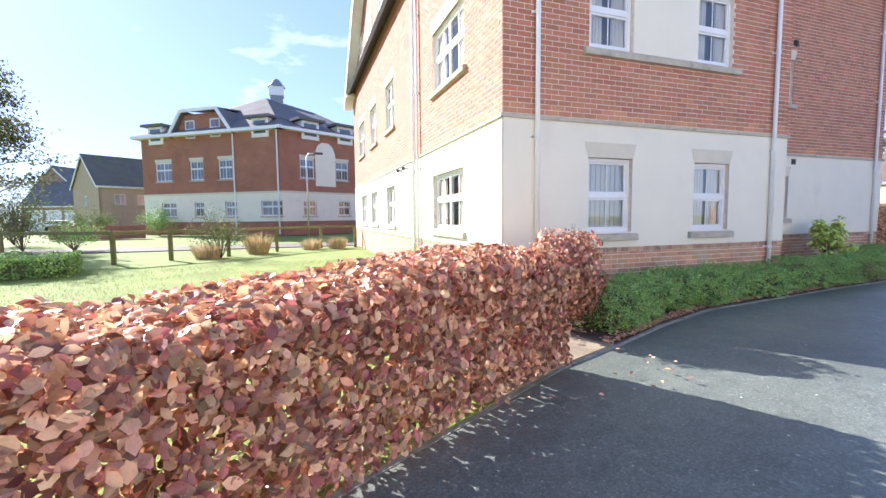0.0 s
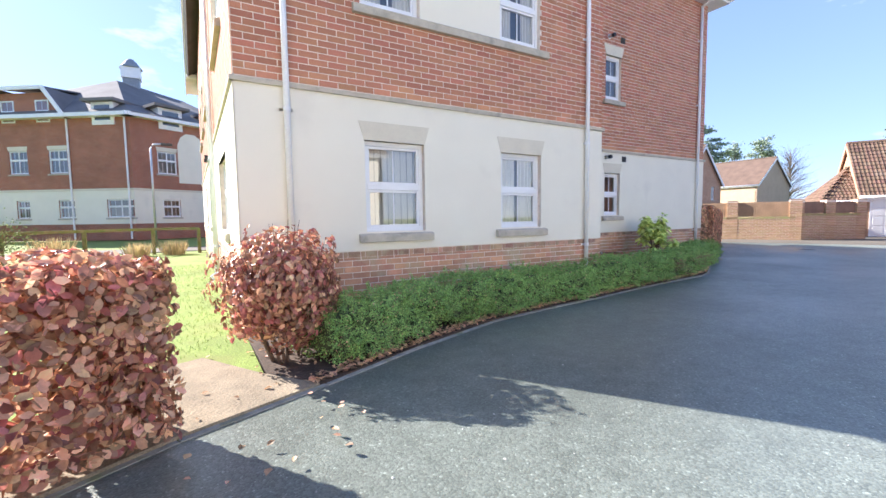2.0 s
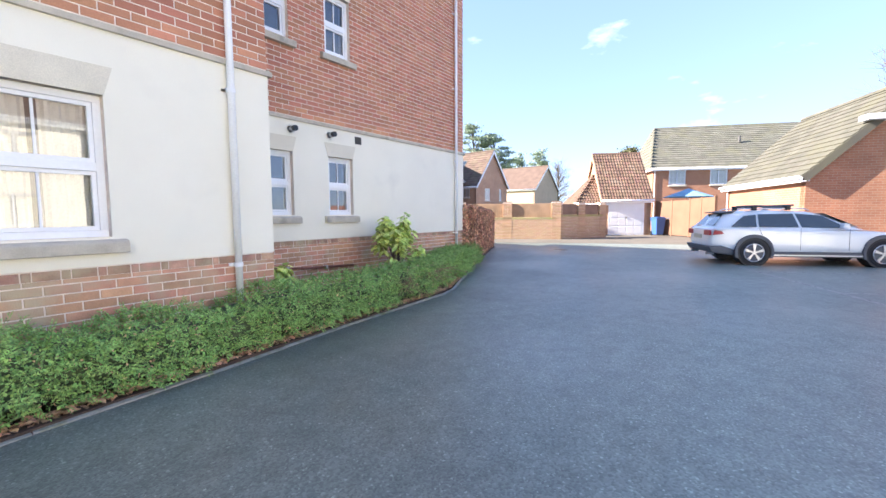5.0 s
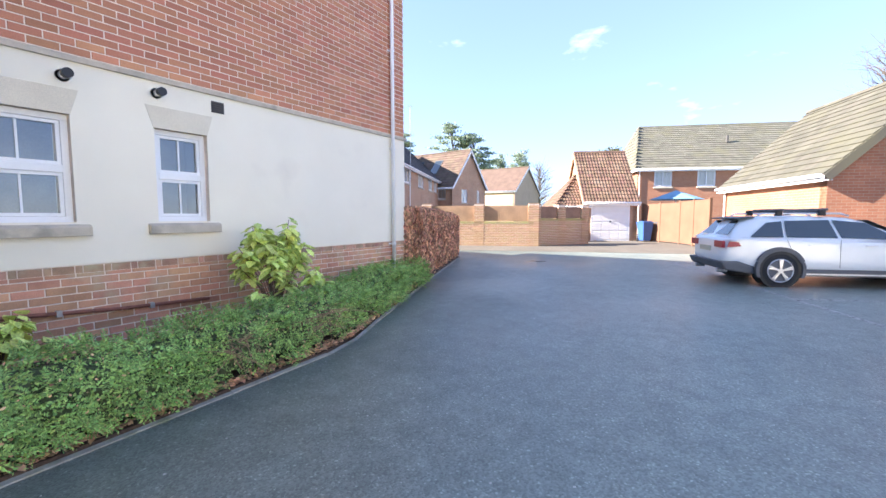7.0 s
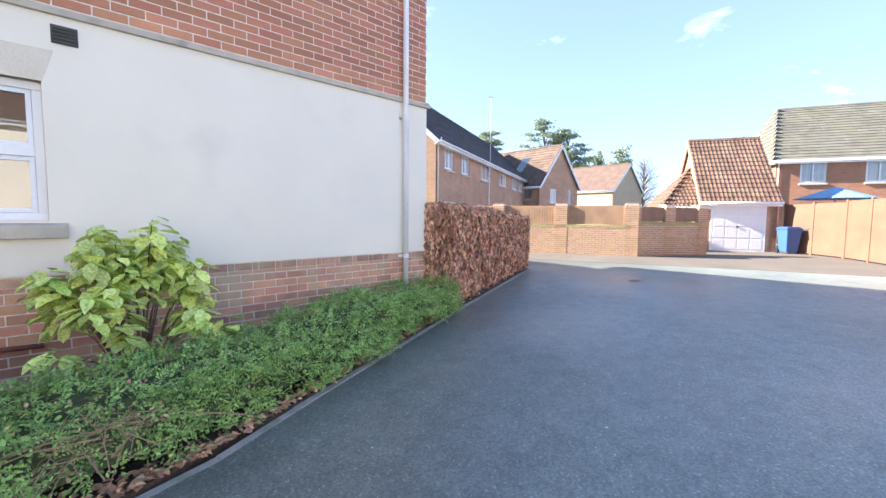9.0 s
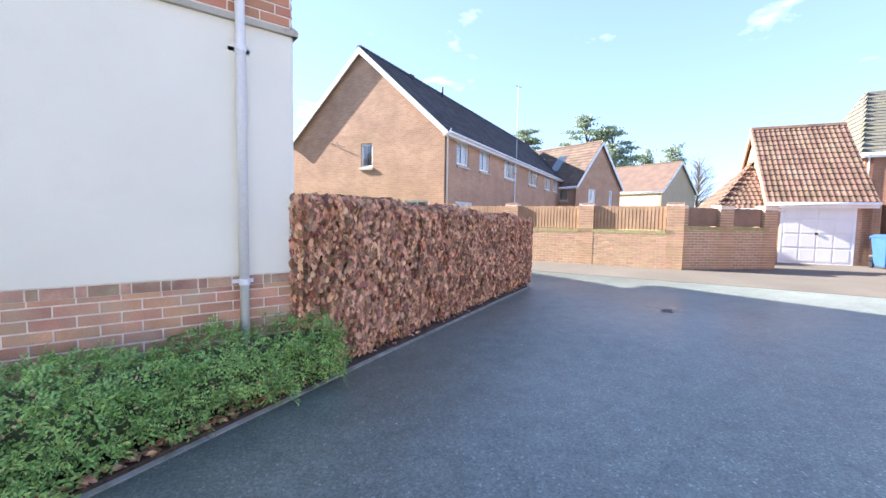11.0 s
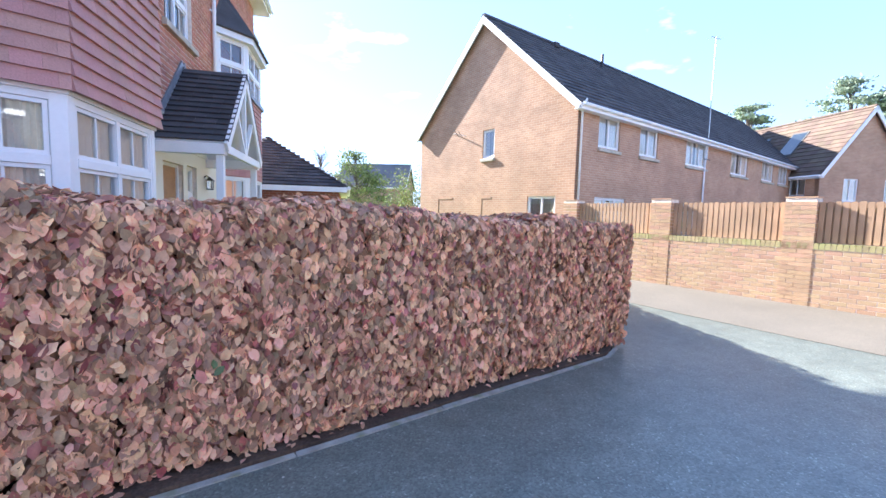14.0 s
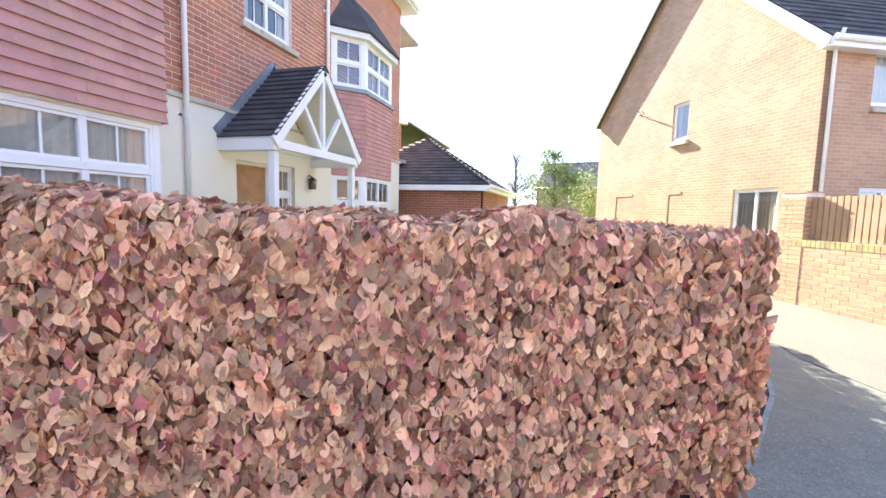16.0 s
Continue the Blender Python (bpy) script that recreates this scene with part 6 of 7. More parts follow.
def wheelie_bin(m, mat, label):
    b = thing("wheelie_bin", m, label, "bin", group="wheelie bins")
    part("body", G().add([(-.2, -.24, .06), (.2, -.24, .06), (.2, .2, .06), (-.2, .2, .06), (-.27, -.34, .95), (.27, -.34, .95), (.27, .3, .95), (-.27, .3, .95)], [(0, 3, 2, 1), (4, 5, 6, 7), (0, 1, 5, 4), (1, 2, 6, 5), (2, 3, 7, 6), (3, 0, 4, 7)]), mat, b, bevel=.02)
    part("lid", G().box(-.29, .29, -.36, .34, .95, 1.0).prism([(-.29, 1.0), (.29, 1.0), (.2, 1.06), (-.2, 1.06)], -.3, .28, "y"), mat, b, bevel=.015)
    for s in (-1, 1):
        part("wheel", G().tube([(s * .2, .26, .1), (s * .26, .26, .1)], .1, 14), M_BLACK, b)
    part("handle", G().tube([(-.24, .4, .92), (.24, .4, .92)], .018, 8), mat, b)
    return b


wheelie_bin(pose(32.35, 4.95, 0, 0, 0, -52), M_BLUE_BIN, "blue plastic wheelie bin beside the garage")
wheelie_bin(pose(32.75, 4.35, 0, 0, 0, -52), M_GREY_BIN, "dark grey plastic wheelie bin beside the garage")
hose = thing("garden_hose", pose(32.55, 3.95, 0), "coiled yellow hose on the fence", "hose")
part("coil", G().tube([(0 + .05 * math.cos(i * .6) * 0, .25 * math.cos(i * .35), .55 + .42 * math.sin(i * .35)) for i in range(37)], .03, 6), M_YELLOW, hose, smooth=True)

par = thing("parasol", pose(36.6, 3.9, 0), "closed-in pale blue garden parasol behind fence", "parasol")
g = G()
for i in range(8):
    a0, a1 = i * math.pi / 4, (i + 1) * math.pi / 4
    g.slab([(1.45 * math.cos(a0), 1.45 * math.sin(a0), 2.28), (1.45 * math.cos(a1), 1.45 * math.sin(a1), 2.28), (0, 0, 2.82), (0, 0, 2.82)], .02)
part("canopy", g, M_CANVAS, par)
part("pole", G().tube([(0, 0, 0), (0, 0, 2.8)], .025, 8), M_UPVC_AGED, par)
for i in range(8):
    a0 = i * math.pi / 4
    part("rib", G().bar((0, 0, 2.77), (1.45 * math.cos(a0), 1.45 * math.sin(a0), 2.245), .02), M_STEEL, par)

# grey-roofed house behind the garages
H2U = Vector((0.40, -0.915))
h2 = house_shell("brick_house", (40.6, 6.6), H2U, 17.0, 9.0, 4.75, 8.3, "orange brick house with grey tiled roof", M_BT_ORANGE, M_SLATE_GREY, windows=[(1.1, 2.25, 3.35, 4.45, 2, 0, 1, 1), (3.85, 5.0, 3.35, 4.45, 2), (9.0, 10.2, 3.35, 4.45, 2)], tile_fn=plain_tiles(.4, .3, .03), roof="hip", hip=(1.4, 0))
part("downpipe", G().tube([(.12, -.06, .1), (.12, -.06, 4.5)], .034, 8), M_UPVC_AGED, h2)
part("downpipe", G().tube([(6.6, -.06, .1), (6.6, -.06, 4.5)], .034, 8), M_UPVC_AGED, h2)
part("roof_vent", G().tube([(6.6, 2.3, 6.6), (6.6, 2.3, 7.1)], .09, 8), M_GRILLE, h2)

# houses in the distance beyond the garden wall
h3 = house_shell("brick_house", (44.06, 32.5), (-.08, -.997), 9.0, 6.0, 4.42, 8.1, "pinkish brick house with brown tiled roof and skylights", M_BT_BUFF, M_PANTILE_FAR, windows=[(7.2, 8.2, 3.0, 4.1, 2)], right_windows=[(1.6, 2.6, 2.7, 4.0, 2), (4.4, 4.9, 2.7, 4.0, 1)], tile_fn=plain_tiles(.4, .35, .03))
for x in (2.6, 5.2):
    k = (8.1 - 4.42) / 3.0
    s = part("skylight", G().slab([(x, .9, 4.42 + .9 * k + .08), (x + 1.1, .9, 4.42 + .9 * k + .08), (x + 1.1, 2.2, 4.42 + 2.2 * k + .08), (x, 2.2, 4.42 + 2.2 * k + .08)], .06), M_GRILLE, h3)
    part("pane", G().slab([(x + .08, .98, 4.42 + .98 * k + .09), (x + 1.02, .98, 4.42 + .98 * k + .09), (x + 1.02, 2.12, 4.42 + 2.12 * k + .09), (x + .08, 2.12, 4.42 + 2.12 * k + .09)], .01), M_CAR_GLASS, s)
house_shell("cream_house", (58.8, 32.5), (-.05, -.999), 9.0, 7.4, 4.75, 7.9, "cream walled house with brown tiled roof", M_CREAM_WALL, M_PANTILE_FAR, windows=[(1.5, 2.6, 2.9, 3.9, 2)], gable_windows=[(3.2, 4.0, 3.2, 4.2, 2)])

# low hipped garage past the end of the building
low = house_shell("garage", (17.2, 18.9), (0, 1), 6.0, 5.0, 2.35, 3.95, "low red brick garage with dark hipped roof", M_BT_RED, M_SLATE, over=.25, roof="hip", hip=(2.6, 2.6), tile_fn=plain_tiles(.33, .2, .03))


# ---- parked estate car ----
def car(m):
    c = thing("estate_car", m, "silver-blue estate car with grey cladding and roof bars", "car")
    # x runs from the tail (0) to the nose, y across, z up
    st = [(0.0, .52, .98, .70, .60), (.10, .36, 1.02, .80, .80), (.45, .30, 1.04, .87, .86), (1.05, .27, 1.02, .925, .90), (2.0, .25, .99, .93, .905), (3.0, .25, .96, .93, .90), (3.75, .26, .94, .92, .88), (4.35, .28, .88, .89, .80), (4.75, .34, .78, .80, .62), (4.92, .46, .66, .62, .45)]
    rows = []
    for x, z0, z1, w, wt in st:
        half = [(0, z0), (w * .86, z0), (w, z0 + .12), (w, z0 + .3 * (z1 - z0) + .1), (w * .985, z1 - .16), (wt, z1 - .03), (wt * .93, z1), (0, z1 + .02)]
        rows.append([(x, y, z) for y, z in half] + [(x, -y, z) for y, z in half[-2:0:-1]])
    g, k = G(), len(rows[0])
    g.add([p for r in rows for p in r], [(i * k + j, (i + 1) * k + j, (i + 1) * k + (j + 1) % k, i * k + (j + 1) % k) for i in range(len(rows) - 1) for j in range(k)] + [tuple(range(k)), tuple((len(rows) - 1) * k + j for j in range(k))[::-1]])
    body = part("body", g, M_CAR, c, smooth=True)
    sub = body.modifiers.new("round", "SUBSURF")
    sub.levels = sub.render_levels = 2
    # cabin
    cab = [(.12, .99, .62, 1.02), (.42, 1.36, .58, .80), (.62, 1.435, .57, .86), (1.6, 1.47, .60, .88), (2.4, 1.44, .60, .88), (2.75, 1.36, .58, .86), (3.55, .98, .55, .84)]
    rows = []
    for x, zt, wt, wb in cab:
        zb = .96
        half = [(wb, zb), (wb - (wb - wt) * .5, zb + (zt - zb) * .55), (wt + .04, zt - .06), (wt - .06, zt - .005), (0, zt + .02)]
        rows.append([(x, y, z) for y, z in half] + [(x, -y, z) for y, z in half[-2::-1]])
    g, k = G(), len(rows[0])
    g.add([p for r in rows for p in r], [(i * k + j, (i + 1) * k + j, (i + 1) * k + j + 1, i * k + j + 1) for i in range(len(rows) - 1) for j in range(k - 1)])
    cabin = part("cabin", g, M_CAR, c, smooth=True)

    def side_glass(name, poly, s):
        pts = []
        for x, z in poly:
            t = (z - .96) / .46
            y = .885 - .24 * t - .02 * max(0, .9 - x) - .03 * max(0, x - 2.4)
            pts.append((x, s * (y + .012), z))
        n = len(pts)
        return part(name, G().add(pts, [tuple(range(n)) if s < 0 else tuple(range(n))[::-1]]), M_CAR_GLASS, c)

    for s in (-1, 1):
        side_glass("quarter_window", [(.50, 1.03), (1.12, 1.03), (1.15, 1.36), (.86, 1.33)], s)
        side_glass("rear_window", [(1.18, 1.03), (2.10, 1.02), (2.02, 1.385), (1.20, 1.37)], s)
        side_glass("front_window", [(2.16, 1.02), (3.20, 1.0), (2.66, 1.33), (2.07, 1.385)], s)
        for x in (1.05, 3.95):
            wh = part("wheel", G().tube([(x, s * .74, .345), (x, s * .945, .345)], .345, 32), M_TYRE, c, "road wheel with five-spoke alloy rim", bevel=.03)
            part("rim", G().tube([(x, s * .86, .345), (x, s * .947, .345)], .235, 28), M_CAR_GREY, wh)
            rg = G()
            for i in range(5):
                a = i * 2 * math.pi / 5 + .3
                for d in (-.10, .10):
                    rg.bar((x + .04 * math.cos(a), s * .957, .345 + .04 * math.sin(a)), (x + .225 * math.cos(a + d), s * .953, .345 + .225 * math.sin(a + d)), .034, .03)
            part("spokes", rg, M_ALLOY, wh)
            part("rim_edge", G().tube([(x + .235 * math.cos(q * math.pi / 14), s * .95, .345 + .235 * math.sin(q * math.pi / 14)) for q in range(29)], .012, 6), M_ALLOY, wh)
            part("hub", G().tube([(x, s * .92, .345), (x, s * .967, .345)], .05, 14), M_ALLOY, wh)
            # uncut body: a black disc stands for the shaded hollow of the arch
            part("arch_liner", G().tube([(x, s * .60, .36), (x, s * .936, .36)], .40, 28), M_BLACK, c)
            g = G()
            a = [(x + .43 * math.cos(q), .36 + .43 * math.sin(q)) for q in [math.pi * (-.12 + 1.24 * i / 20) for i in range(21)]]
            for i in range(20):
                g.bar((a[i][0], s * .932, a[i][1]), (a[i + 1][0], s * .932, a[i + 1][1]), .06, .085)
            part("arch_trim", g, M_CAR_GREY, c)
        part("sill_trim", G().prism([(1.5, .24), (3.5, .24), (3.5, .38), (1.5, .38)], s * .90, s * .94, "y"), M_CAR_GREY, c, bevel=.01)
        part("sill_strip", G().box(1.5, 3.5, s * .945 - .006, s * .945 + .006, .27, .30), M_ALLOY, c)
        part("tail_lamp", G().prism([(.06, .81), (.34, .84), (.28, .92), (.10, .94)], s * .865, s * .885, "y").box(.0, .06, min(s * .42, s * .80), max(s * .42, s * .80), .80, .94), M_TAIL, c, "wide red tail lamp", bevel=.008)
        part("roof_rail", G().tube([(.75, s * .56, 1.47), (.85, s * .56, 1.52), (2.3, s * .56, 1.52), (2.45, s * .56, 1.47)], .018, 8), M_ALLOY, c, smooth=True)
        part("mirror", G().prism([(2.95, 1.0), (3.12, 1.0), (3.1, 1.12), (2.97, 1.14)], s * .93, s * 1.08, "y"), M_CAR, c, bevel=.02)
        for x in (1.55, 2.55):
            part("door_handle", G().box(x, x + .2, min(s * .918, s * .945), max(s * .918, s * .945), .86, .885), M_CAR, c, bevel=.006)
        for x in (1.16, 2.12, 3.2):
            part("door_gap", G().bar((x + (.25 if x < 1.2 else 0), s * .932, .42), (x, s * .915, .98), .006), M_BLACK, c)
        part("exhaust", G().tube([(.02, s * .55, .30), (.22, s * .55, .30)], .05, 14), M_ALLOY, c)
    for x in (1.15, 1.95):
        part("roof_bar", G().tube([(x, -.62, 1.56), (x, .62, 1.56)], .022, 8), M_BLACK, c)
        for s in (-1, 1):
            part("bar_foot", G().box(x - .06, x + .06, min(s * .52, s * .62), max(s * .52, s * .62), 1.47, 1.60), M_BLACK, c, bevel=.015)
    for y in (-.35, .1):
        part("carrier_rail", G().tube([(1.0, y, 1.585), (1.3, y, 1.60), (1.6, y, 1.585), (2.2, y, 1.61)], .028, 8), M_CAR_GREY, c, smooth=True)
    part("tailgate_glass", G().add([(.20, -.62, 1.06), (.20, .62, 1.06), (.455, .52, 1.365), (.455, -.52, 1.365)], [(0, 1, 2, 3)]), M_CAR_GLASS, c).matrix_basis = pose(-.028, 0, .012)
    part("spoiler", G().prism([(.36, 1.40), (.70, 1.44), (.70, 1.465), (.34, 1.425)], -.60, .60, "y"), M_CAR_GREY, c, bevel=.01)
    part("windscreen", G().add([(3.5, -.72, 1.0), (3.5, .72, 1.0), (2.79, .54, 1.37), (2.79, -.54, 1.37)], [(3, 2, 1, 0)]), M_CAR_GLASS, c).matrix_basis = pose(.02, 0, .02)
    part("rear_bumper", G().prism([(-.03, .50), (.06, .33), (.62, .25), (.62, .42), (.3, .52)], -.865, .865, "y"), M_CAR_GREY, c, bevel=.03)
    part("number_plate", G().box(-.015, .01, -.26, .26, .70, .81), M_PLATE, c)
    return c


CF = Vector((0.392, -0.92))
hub_off = 1.05
CAR_SIZE = 0.9
tail = Vector((18.55, .52)) - CF * hub_off * CAR_SIZE
side_v = Vector((-CF.y, CF.x))
tail = tail + side_v * .90 * CAR_SIZE - CF * .33
ang = math.degrees(math.atan2(CF.y, CF.x))
car(pose(tail.x, tail.y, 0, 0, 0, ang) @ Matrix.Scale(CAR_SIZE, 4))


# ---- the far apartment building ----
FC = Vector((-1.1, 36.0))


def far_building():
    b = thing("apartment_building", pose(0, 0, 0), "far three-storey red brick apartment building with cupola", "building")
    L, R = Vector((-12.9, 44.3)), Vector((6.2, 39.9))
    for a, c, wins in ((L, FC, [(1.5, 3.3, 3), (5.3, 6.7, 3), (8.3, 9.7, 3), (12.4, 14.6, 3), (2.0, 3.6, 1), (8.8, 10.0, 1), (5.6, 6.6, 1), (12.4, 14.4, 1), (5.4, 6.4, 5), (8.4, 9.5, 5)]), (FC, R, [(1.6, 2.9, 3), (5.0, 6.3, 3), (8.0, 8.8, 3), (1.8, 3.0, 1), (5.2, 6.4, 1), (8.0, 8.9, 1)])):
        ln = (c - a).length
        u = (c - a) / ln
        n = Vector((u.y, -u.x, 0))
        zs = {1: (1.6, 2.85), 3: (4.7, 6.3), 5: (7.4, 8.6)}
        holes = [(p, q, *zs[k]) for p, q, k in wins if q < ln]
        w = part("wall", wall_sheet(G(), ln, 0, 8.4, .3, [h for h in holes if h[3] < 8.4]), M_BT_RED, b)
        w.matrix_basis = frame_of((a.x, a.y, 0), (u.x, u.y, 0), n)
        part("render", wall_sheet(G(), ln, 1.15, 3.45, .02, [h for h in holes if h[3] < 3.5], -.018), M_RENDER, w)
        part("band_course", G().box(0, ln, -.06, 0, 3.45, 3.6), M_STONE_PALE, w)
        for h in holes:
            if h[3] < 8.4:
                window(w, *h, y=.06, lights=2, transom=.6, bar_cols=1, lintel=h[2] > 3, sill=True, curtain="", draw=(0, 0, 1, 1), arch=.3)
        for x in (ln - .3,) + ((9.9,) if a is L else (8.0,)):
            part("downpipe", G().tube([(x, -.08, .1), (x, -.08, 8.4)], .06, 6), M_UPVC_AGED, w)
        part("eaves_box", G().box(-.5, ln + .5, -.6, .1, 8.4, 8.65), M_UPVC_AGED, w)
        if a is L:
            p = 6.9
            part("gable_dormer", G().prism([(p - 2.9, 8.0), (p + 2.9, 8.0), (p + 2.9, 8.5), (p + 1.9, 10.2), (p - 1.9, 10.2), (p - 2.9, 8.5)], -.05, 2.6, "y"), M_BT_RED, w)
            part("dormer_roof", G().slab([(p - 3.3, -.5, 8.4), (p - 3.3, 3, 8.4), (p - 1.8, 3, 10.5), (p - 1.8, -.5, 10.5)][::-1], .12).slab([(p + 3.3, 3, 8.4), (p + 3.3, -.5, 8.4), (p + 1.8, -.5, 10.5), (p + 1.8, 3, 10.5)][::-1], .12).slab([(p - 1.8, -.5, 10.5), (p + 1.8, -.5, 10.5), (p + 1.2, 4, 11.2), (p - 1.2, 4, 11.2)], .1), M_FAR_TILE, w)
            part("dormer_board", G().bar((p - 3.3, -.5, 8.4), (p - 1.8, -.5, 10.45), .1, .25).bar((p + 3.3, -.5, 8.4), (p + 1.8, -.5, 10.45), .1, .25).bar((p - 1.8, -.5, 10.42), (p + 1.8, -.5, 10.42), .1, .25), M_UPVC_AGED, w)
            for q in (p - 1.3, p + 1.3):
                window(w, q - .5, q + .5, 8.2, 9.7, y=-.09, lights=1, transom=.5, lintel=True, sill=False, curtain="", room=False)
            spots = (1.8, 12.6)
        else:
            part("arched_panel", G().prism([(3.0, 4.1), (4.95, 4.1), (4.95, 6.9), (4.7, 7.5), (4.3, 7.8), (3.65, 7.8), (3.25, 7.5), (3.0, 6.9)], -.03, .0, "y"), M_RENDER, w)
            spots = (2.6, 6.0)
        for q in spots:
            d = part("dormer", G().box(q - .8, q + .8, -.1, 2.2, 7.9, 9.4), M_UPVC_AGED, w)
            part("dormer_top", G().box(q - 1.2, q + 1.2, -.5, 2.6, 9.4, 9.6), M_FAR_TILE, d)
            part("pane", G().box(q - .55, q + .55, -.12, -.1, 8.2, 9.2), M_CAR_GLASS, d)
    u = (FC - L).normalized()
    g = G()
    top = Vector((-2.6, 45.0, 13.4))
    eo = [Vector((-13.6, 44.2, 8.65)), Vector((-1.1, 35.3, 8.65)), Vector((6.9, 39.6, 8.65)), Vector((6.4, 55, 8.65)), Vector((-13, 57, 8.65))]
    r1 = [Vector((-7.5, 47.5, 12.0)), Vector((-2.4, 43.2, 12.6)), Vector((2.0, 46.0, 12.2)), Vector((2, 51, 12.2)), Vector((-8, 52, 12.2))]
    for i in range(5):
        j = (i + 1) % 5
        g.slab([eo[i], eo[j], r1[j], r1[i]], .12)
    g.add(r1, [(0, 1, 2, 3, 4)])
    part("roof", g, M_FAR_TILE, b)
    cup = part("cupola", G().box(-2.05, -0.95, 43.4, 44.5, 11.6, 13.5), M_LEAD, b, "square grey roof cupola")
    part("cupola_louvre", G().box(-2.15, -.85, 43.3, 44.6, 13.0, 13.85), M_UPVC_AGED, cup)
    part("cupola_cap", G().tube([(-1.5, 43.95, 13.85), (-1.5, 43.95, 14.1), (-1.5, 43.95, 14.4), (-1.5, 43.95, 14.6)], .82, 12, .22), M_LEAD, cup, smooth=True)
    part("wall", G().box(-12, 5.8, 54, 54.4, 0, 8.4), M_BT_RED, b)


far_building()

# ---- lawn side: post and rail fence, shrubs, dark low hedge, far houses ----
FP = [(-16.0, 20.2), (-12.4, 18.6), (-8.6, 16.4), (-5.3, 15.1), (-4.0, 15.9), (-2.4, 16.7), (-0.85, 18.3), (0.95, 19.6), (2.45, 19.4)]
fence = thing("post_and_rail_fence", pose(0, 0, 0), "low mossy timber post and rail fence", "fence")
for i, (x, y) in enumerate(FP):
    part("post", G().prism([(x - .06, y - .06), (x + .06, y - .06), (x + .06, y + .06), (x - .06, y + .06)], 0, 1.0), M_POST, fence, bevel=.012)
    if i < len(FP) - 1:
        part("rail", G().bar((x, y, .98), (*FP[i + 1], .98), .10, .10), M_POST, fence)
hedge("juniper_hedge", [(-10.5, 11.6), (-8.0, 12.4), (-5.4, 13.0)], lambda s: 1.5, lambda s: 0.58, 9000, 41, M_GREEN_LEAF, M_GREEN_CORE, 0.06, "low dark green juniper hedge on the lawn", lumps=.12, depth=.12, stems=False, spread=1.3, droop=0)


def shrub(x, y, r, h, mat, count, leaf, seed, label, name="shrub", aspect=.45, droop=.2):
    rng = random.Random(seed)
    s = thing(name, pose(x, y, 0), label, "shrub")
    stems, pts, nrs = G(), [], []
    for i in range(22):
        a, e = rng.uniform(0, 6.28), rng.uniform(.15, 1)
        tip = Vector((math.cos(a) * r * e, math.sin(a) * r * e, h * (1.1 - .45 * e * e) * rng.uniform(.6, 1.0)))
        stems.tube([(0, 0, 0), tip * .5 + Vector((0, 0, h * .1)), tip], .014, 5, .004)
        for j in range(count // 22):
            t = rng.uniform(.45, 1.05)
            pts.append(tip * t + Vector((rng.gauss(0, r * .14), rng.gauss(0, r * .14), rng.gauss(0, h * .06))))
            nrs.append((rng.gauss(0, 1), rng.gauss(0, 1), 1))
    part("stems", stems, M_TWIG, s)
    leaf_cloud("leaves", pts, nrs, leaf, mat, s, seed, aspect=aspect, droop=droop)["kind"] = "stuff"
    return s


def grass_tuft(x, y, r, h, n, seed, label):
    rng = random.Random(seed)
    g = G()
    for i in range(n):
        a, e = rng.uniform(0, 6.28), rng.random() ** .5
        b = Vector((math.cos(a), math.sin(a), 0)) * r * .75 * e
        lean = Vector((math.cos(a) * e * .3 + rng.gauss(0, .1), math.sin(a) * e * .3 + rng.gauss(0, .1), 1))
        tip = b + lean * h * rng.uniform(.45, 1.0)
        mid = b + (tip - b) * .55 + Vector((0, 0, h * .05))
        s = Vector((-math.sin(a), math.cos(a), 0)) * .009
        g.add([b - s, b + s, mid + s, tip, mid - s], [(0, 1, 2, 3, 4)])
    t = thing("ornamental_grass", pose(x, y, .02), label, "grass")
    part("blades", g, M_STRAW, t)["kind"] = "stuff"


shrub(-2.6, 16.3, 1.1, 1.75, M_SHRUB_LEAF, 1500, .07, 51, "loose pale green shrub by the fence")
grass_tuft(-1.5, 17.6, .5, .9, 420, 52, "straw-coloured ornamental grass tuft")
grass_tuft(-3.0, 16.2, .5, .65, 380, 53, "straw-coloured ornamental grass tuft")
grass_tuft(1.6, 19.0, .5, .6, 320, 54, "straw-coloured ornamental grass tuft")
grass_tuft(0.5, 18.9, .5, .55, 320, 55, "straw-coloured ornamental grass tuft")
shrub(-9.5, 23, 1.6, 1.3, M_GREEN_LEAF, 1800, .09, 56, "low dark green shrub beside the road")
shrub(-14.0, 21, 2.0, 1.8, M_TREE_LEAF, 2000, .1, 57, "olive brown shrub near the fence")
shrub(-11.6, 23.6, 1.9, 2.5, M_TREE_LEAF, 2600, .1, 61, "dense olive shrub beyond the fence")
shrub(-15.2, 30.2, 2.4, 3.4, M_SHRUB_LEAF, 2600, .12, 62, "tall pale green shrub by the side road")
shrub(-15.5, 40, 2.4, 2.4, M_SHRUB_LEAF, 2200, .14, 58, "pale green shrub before the houses")
shrub(-11.0, 41, 1.6, 2.2, M_GREEN_LEAF, 1600, .14, 59, "dark green clipped shrub by a house")
shrub(21.4, 30.5, 1.7, 4.4, M_SHRUB_LEAF, 2600, .14, 60, "leafy light green garden tree", name="garden_shrub")


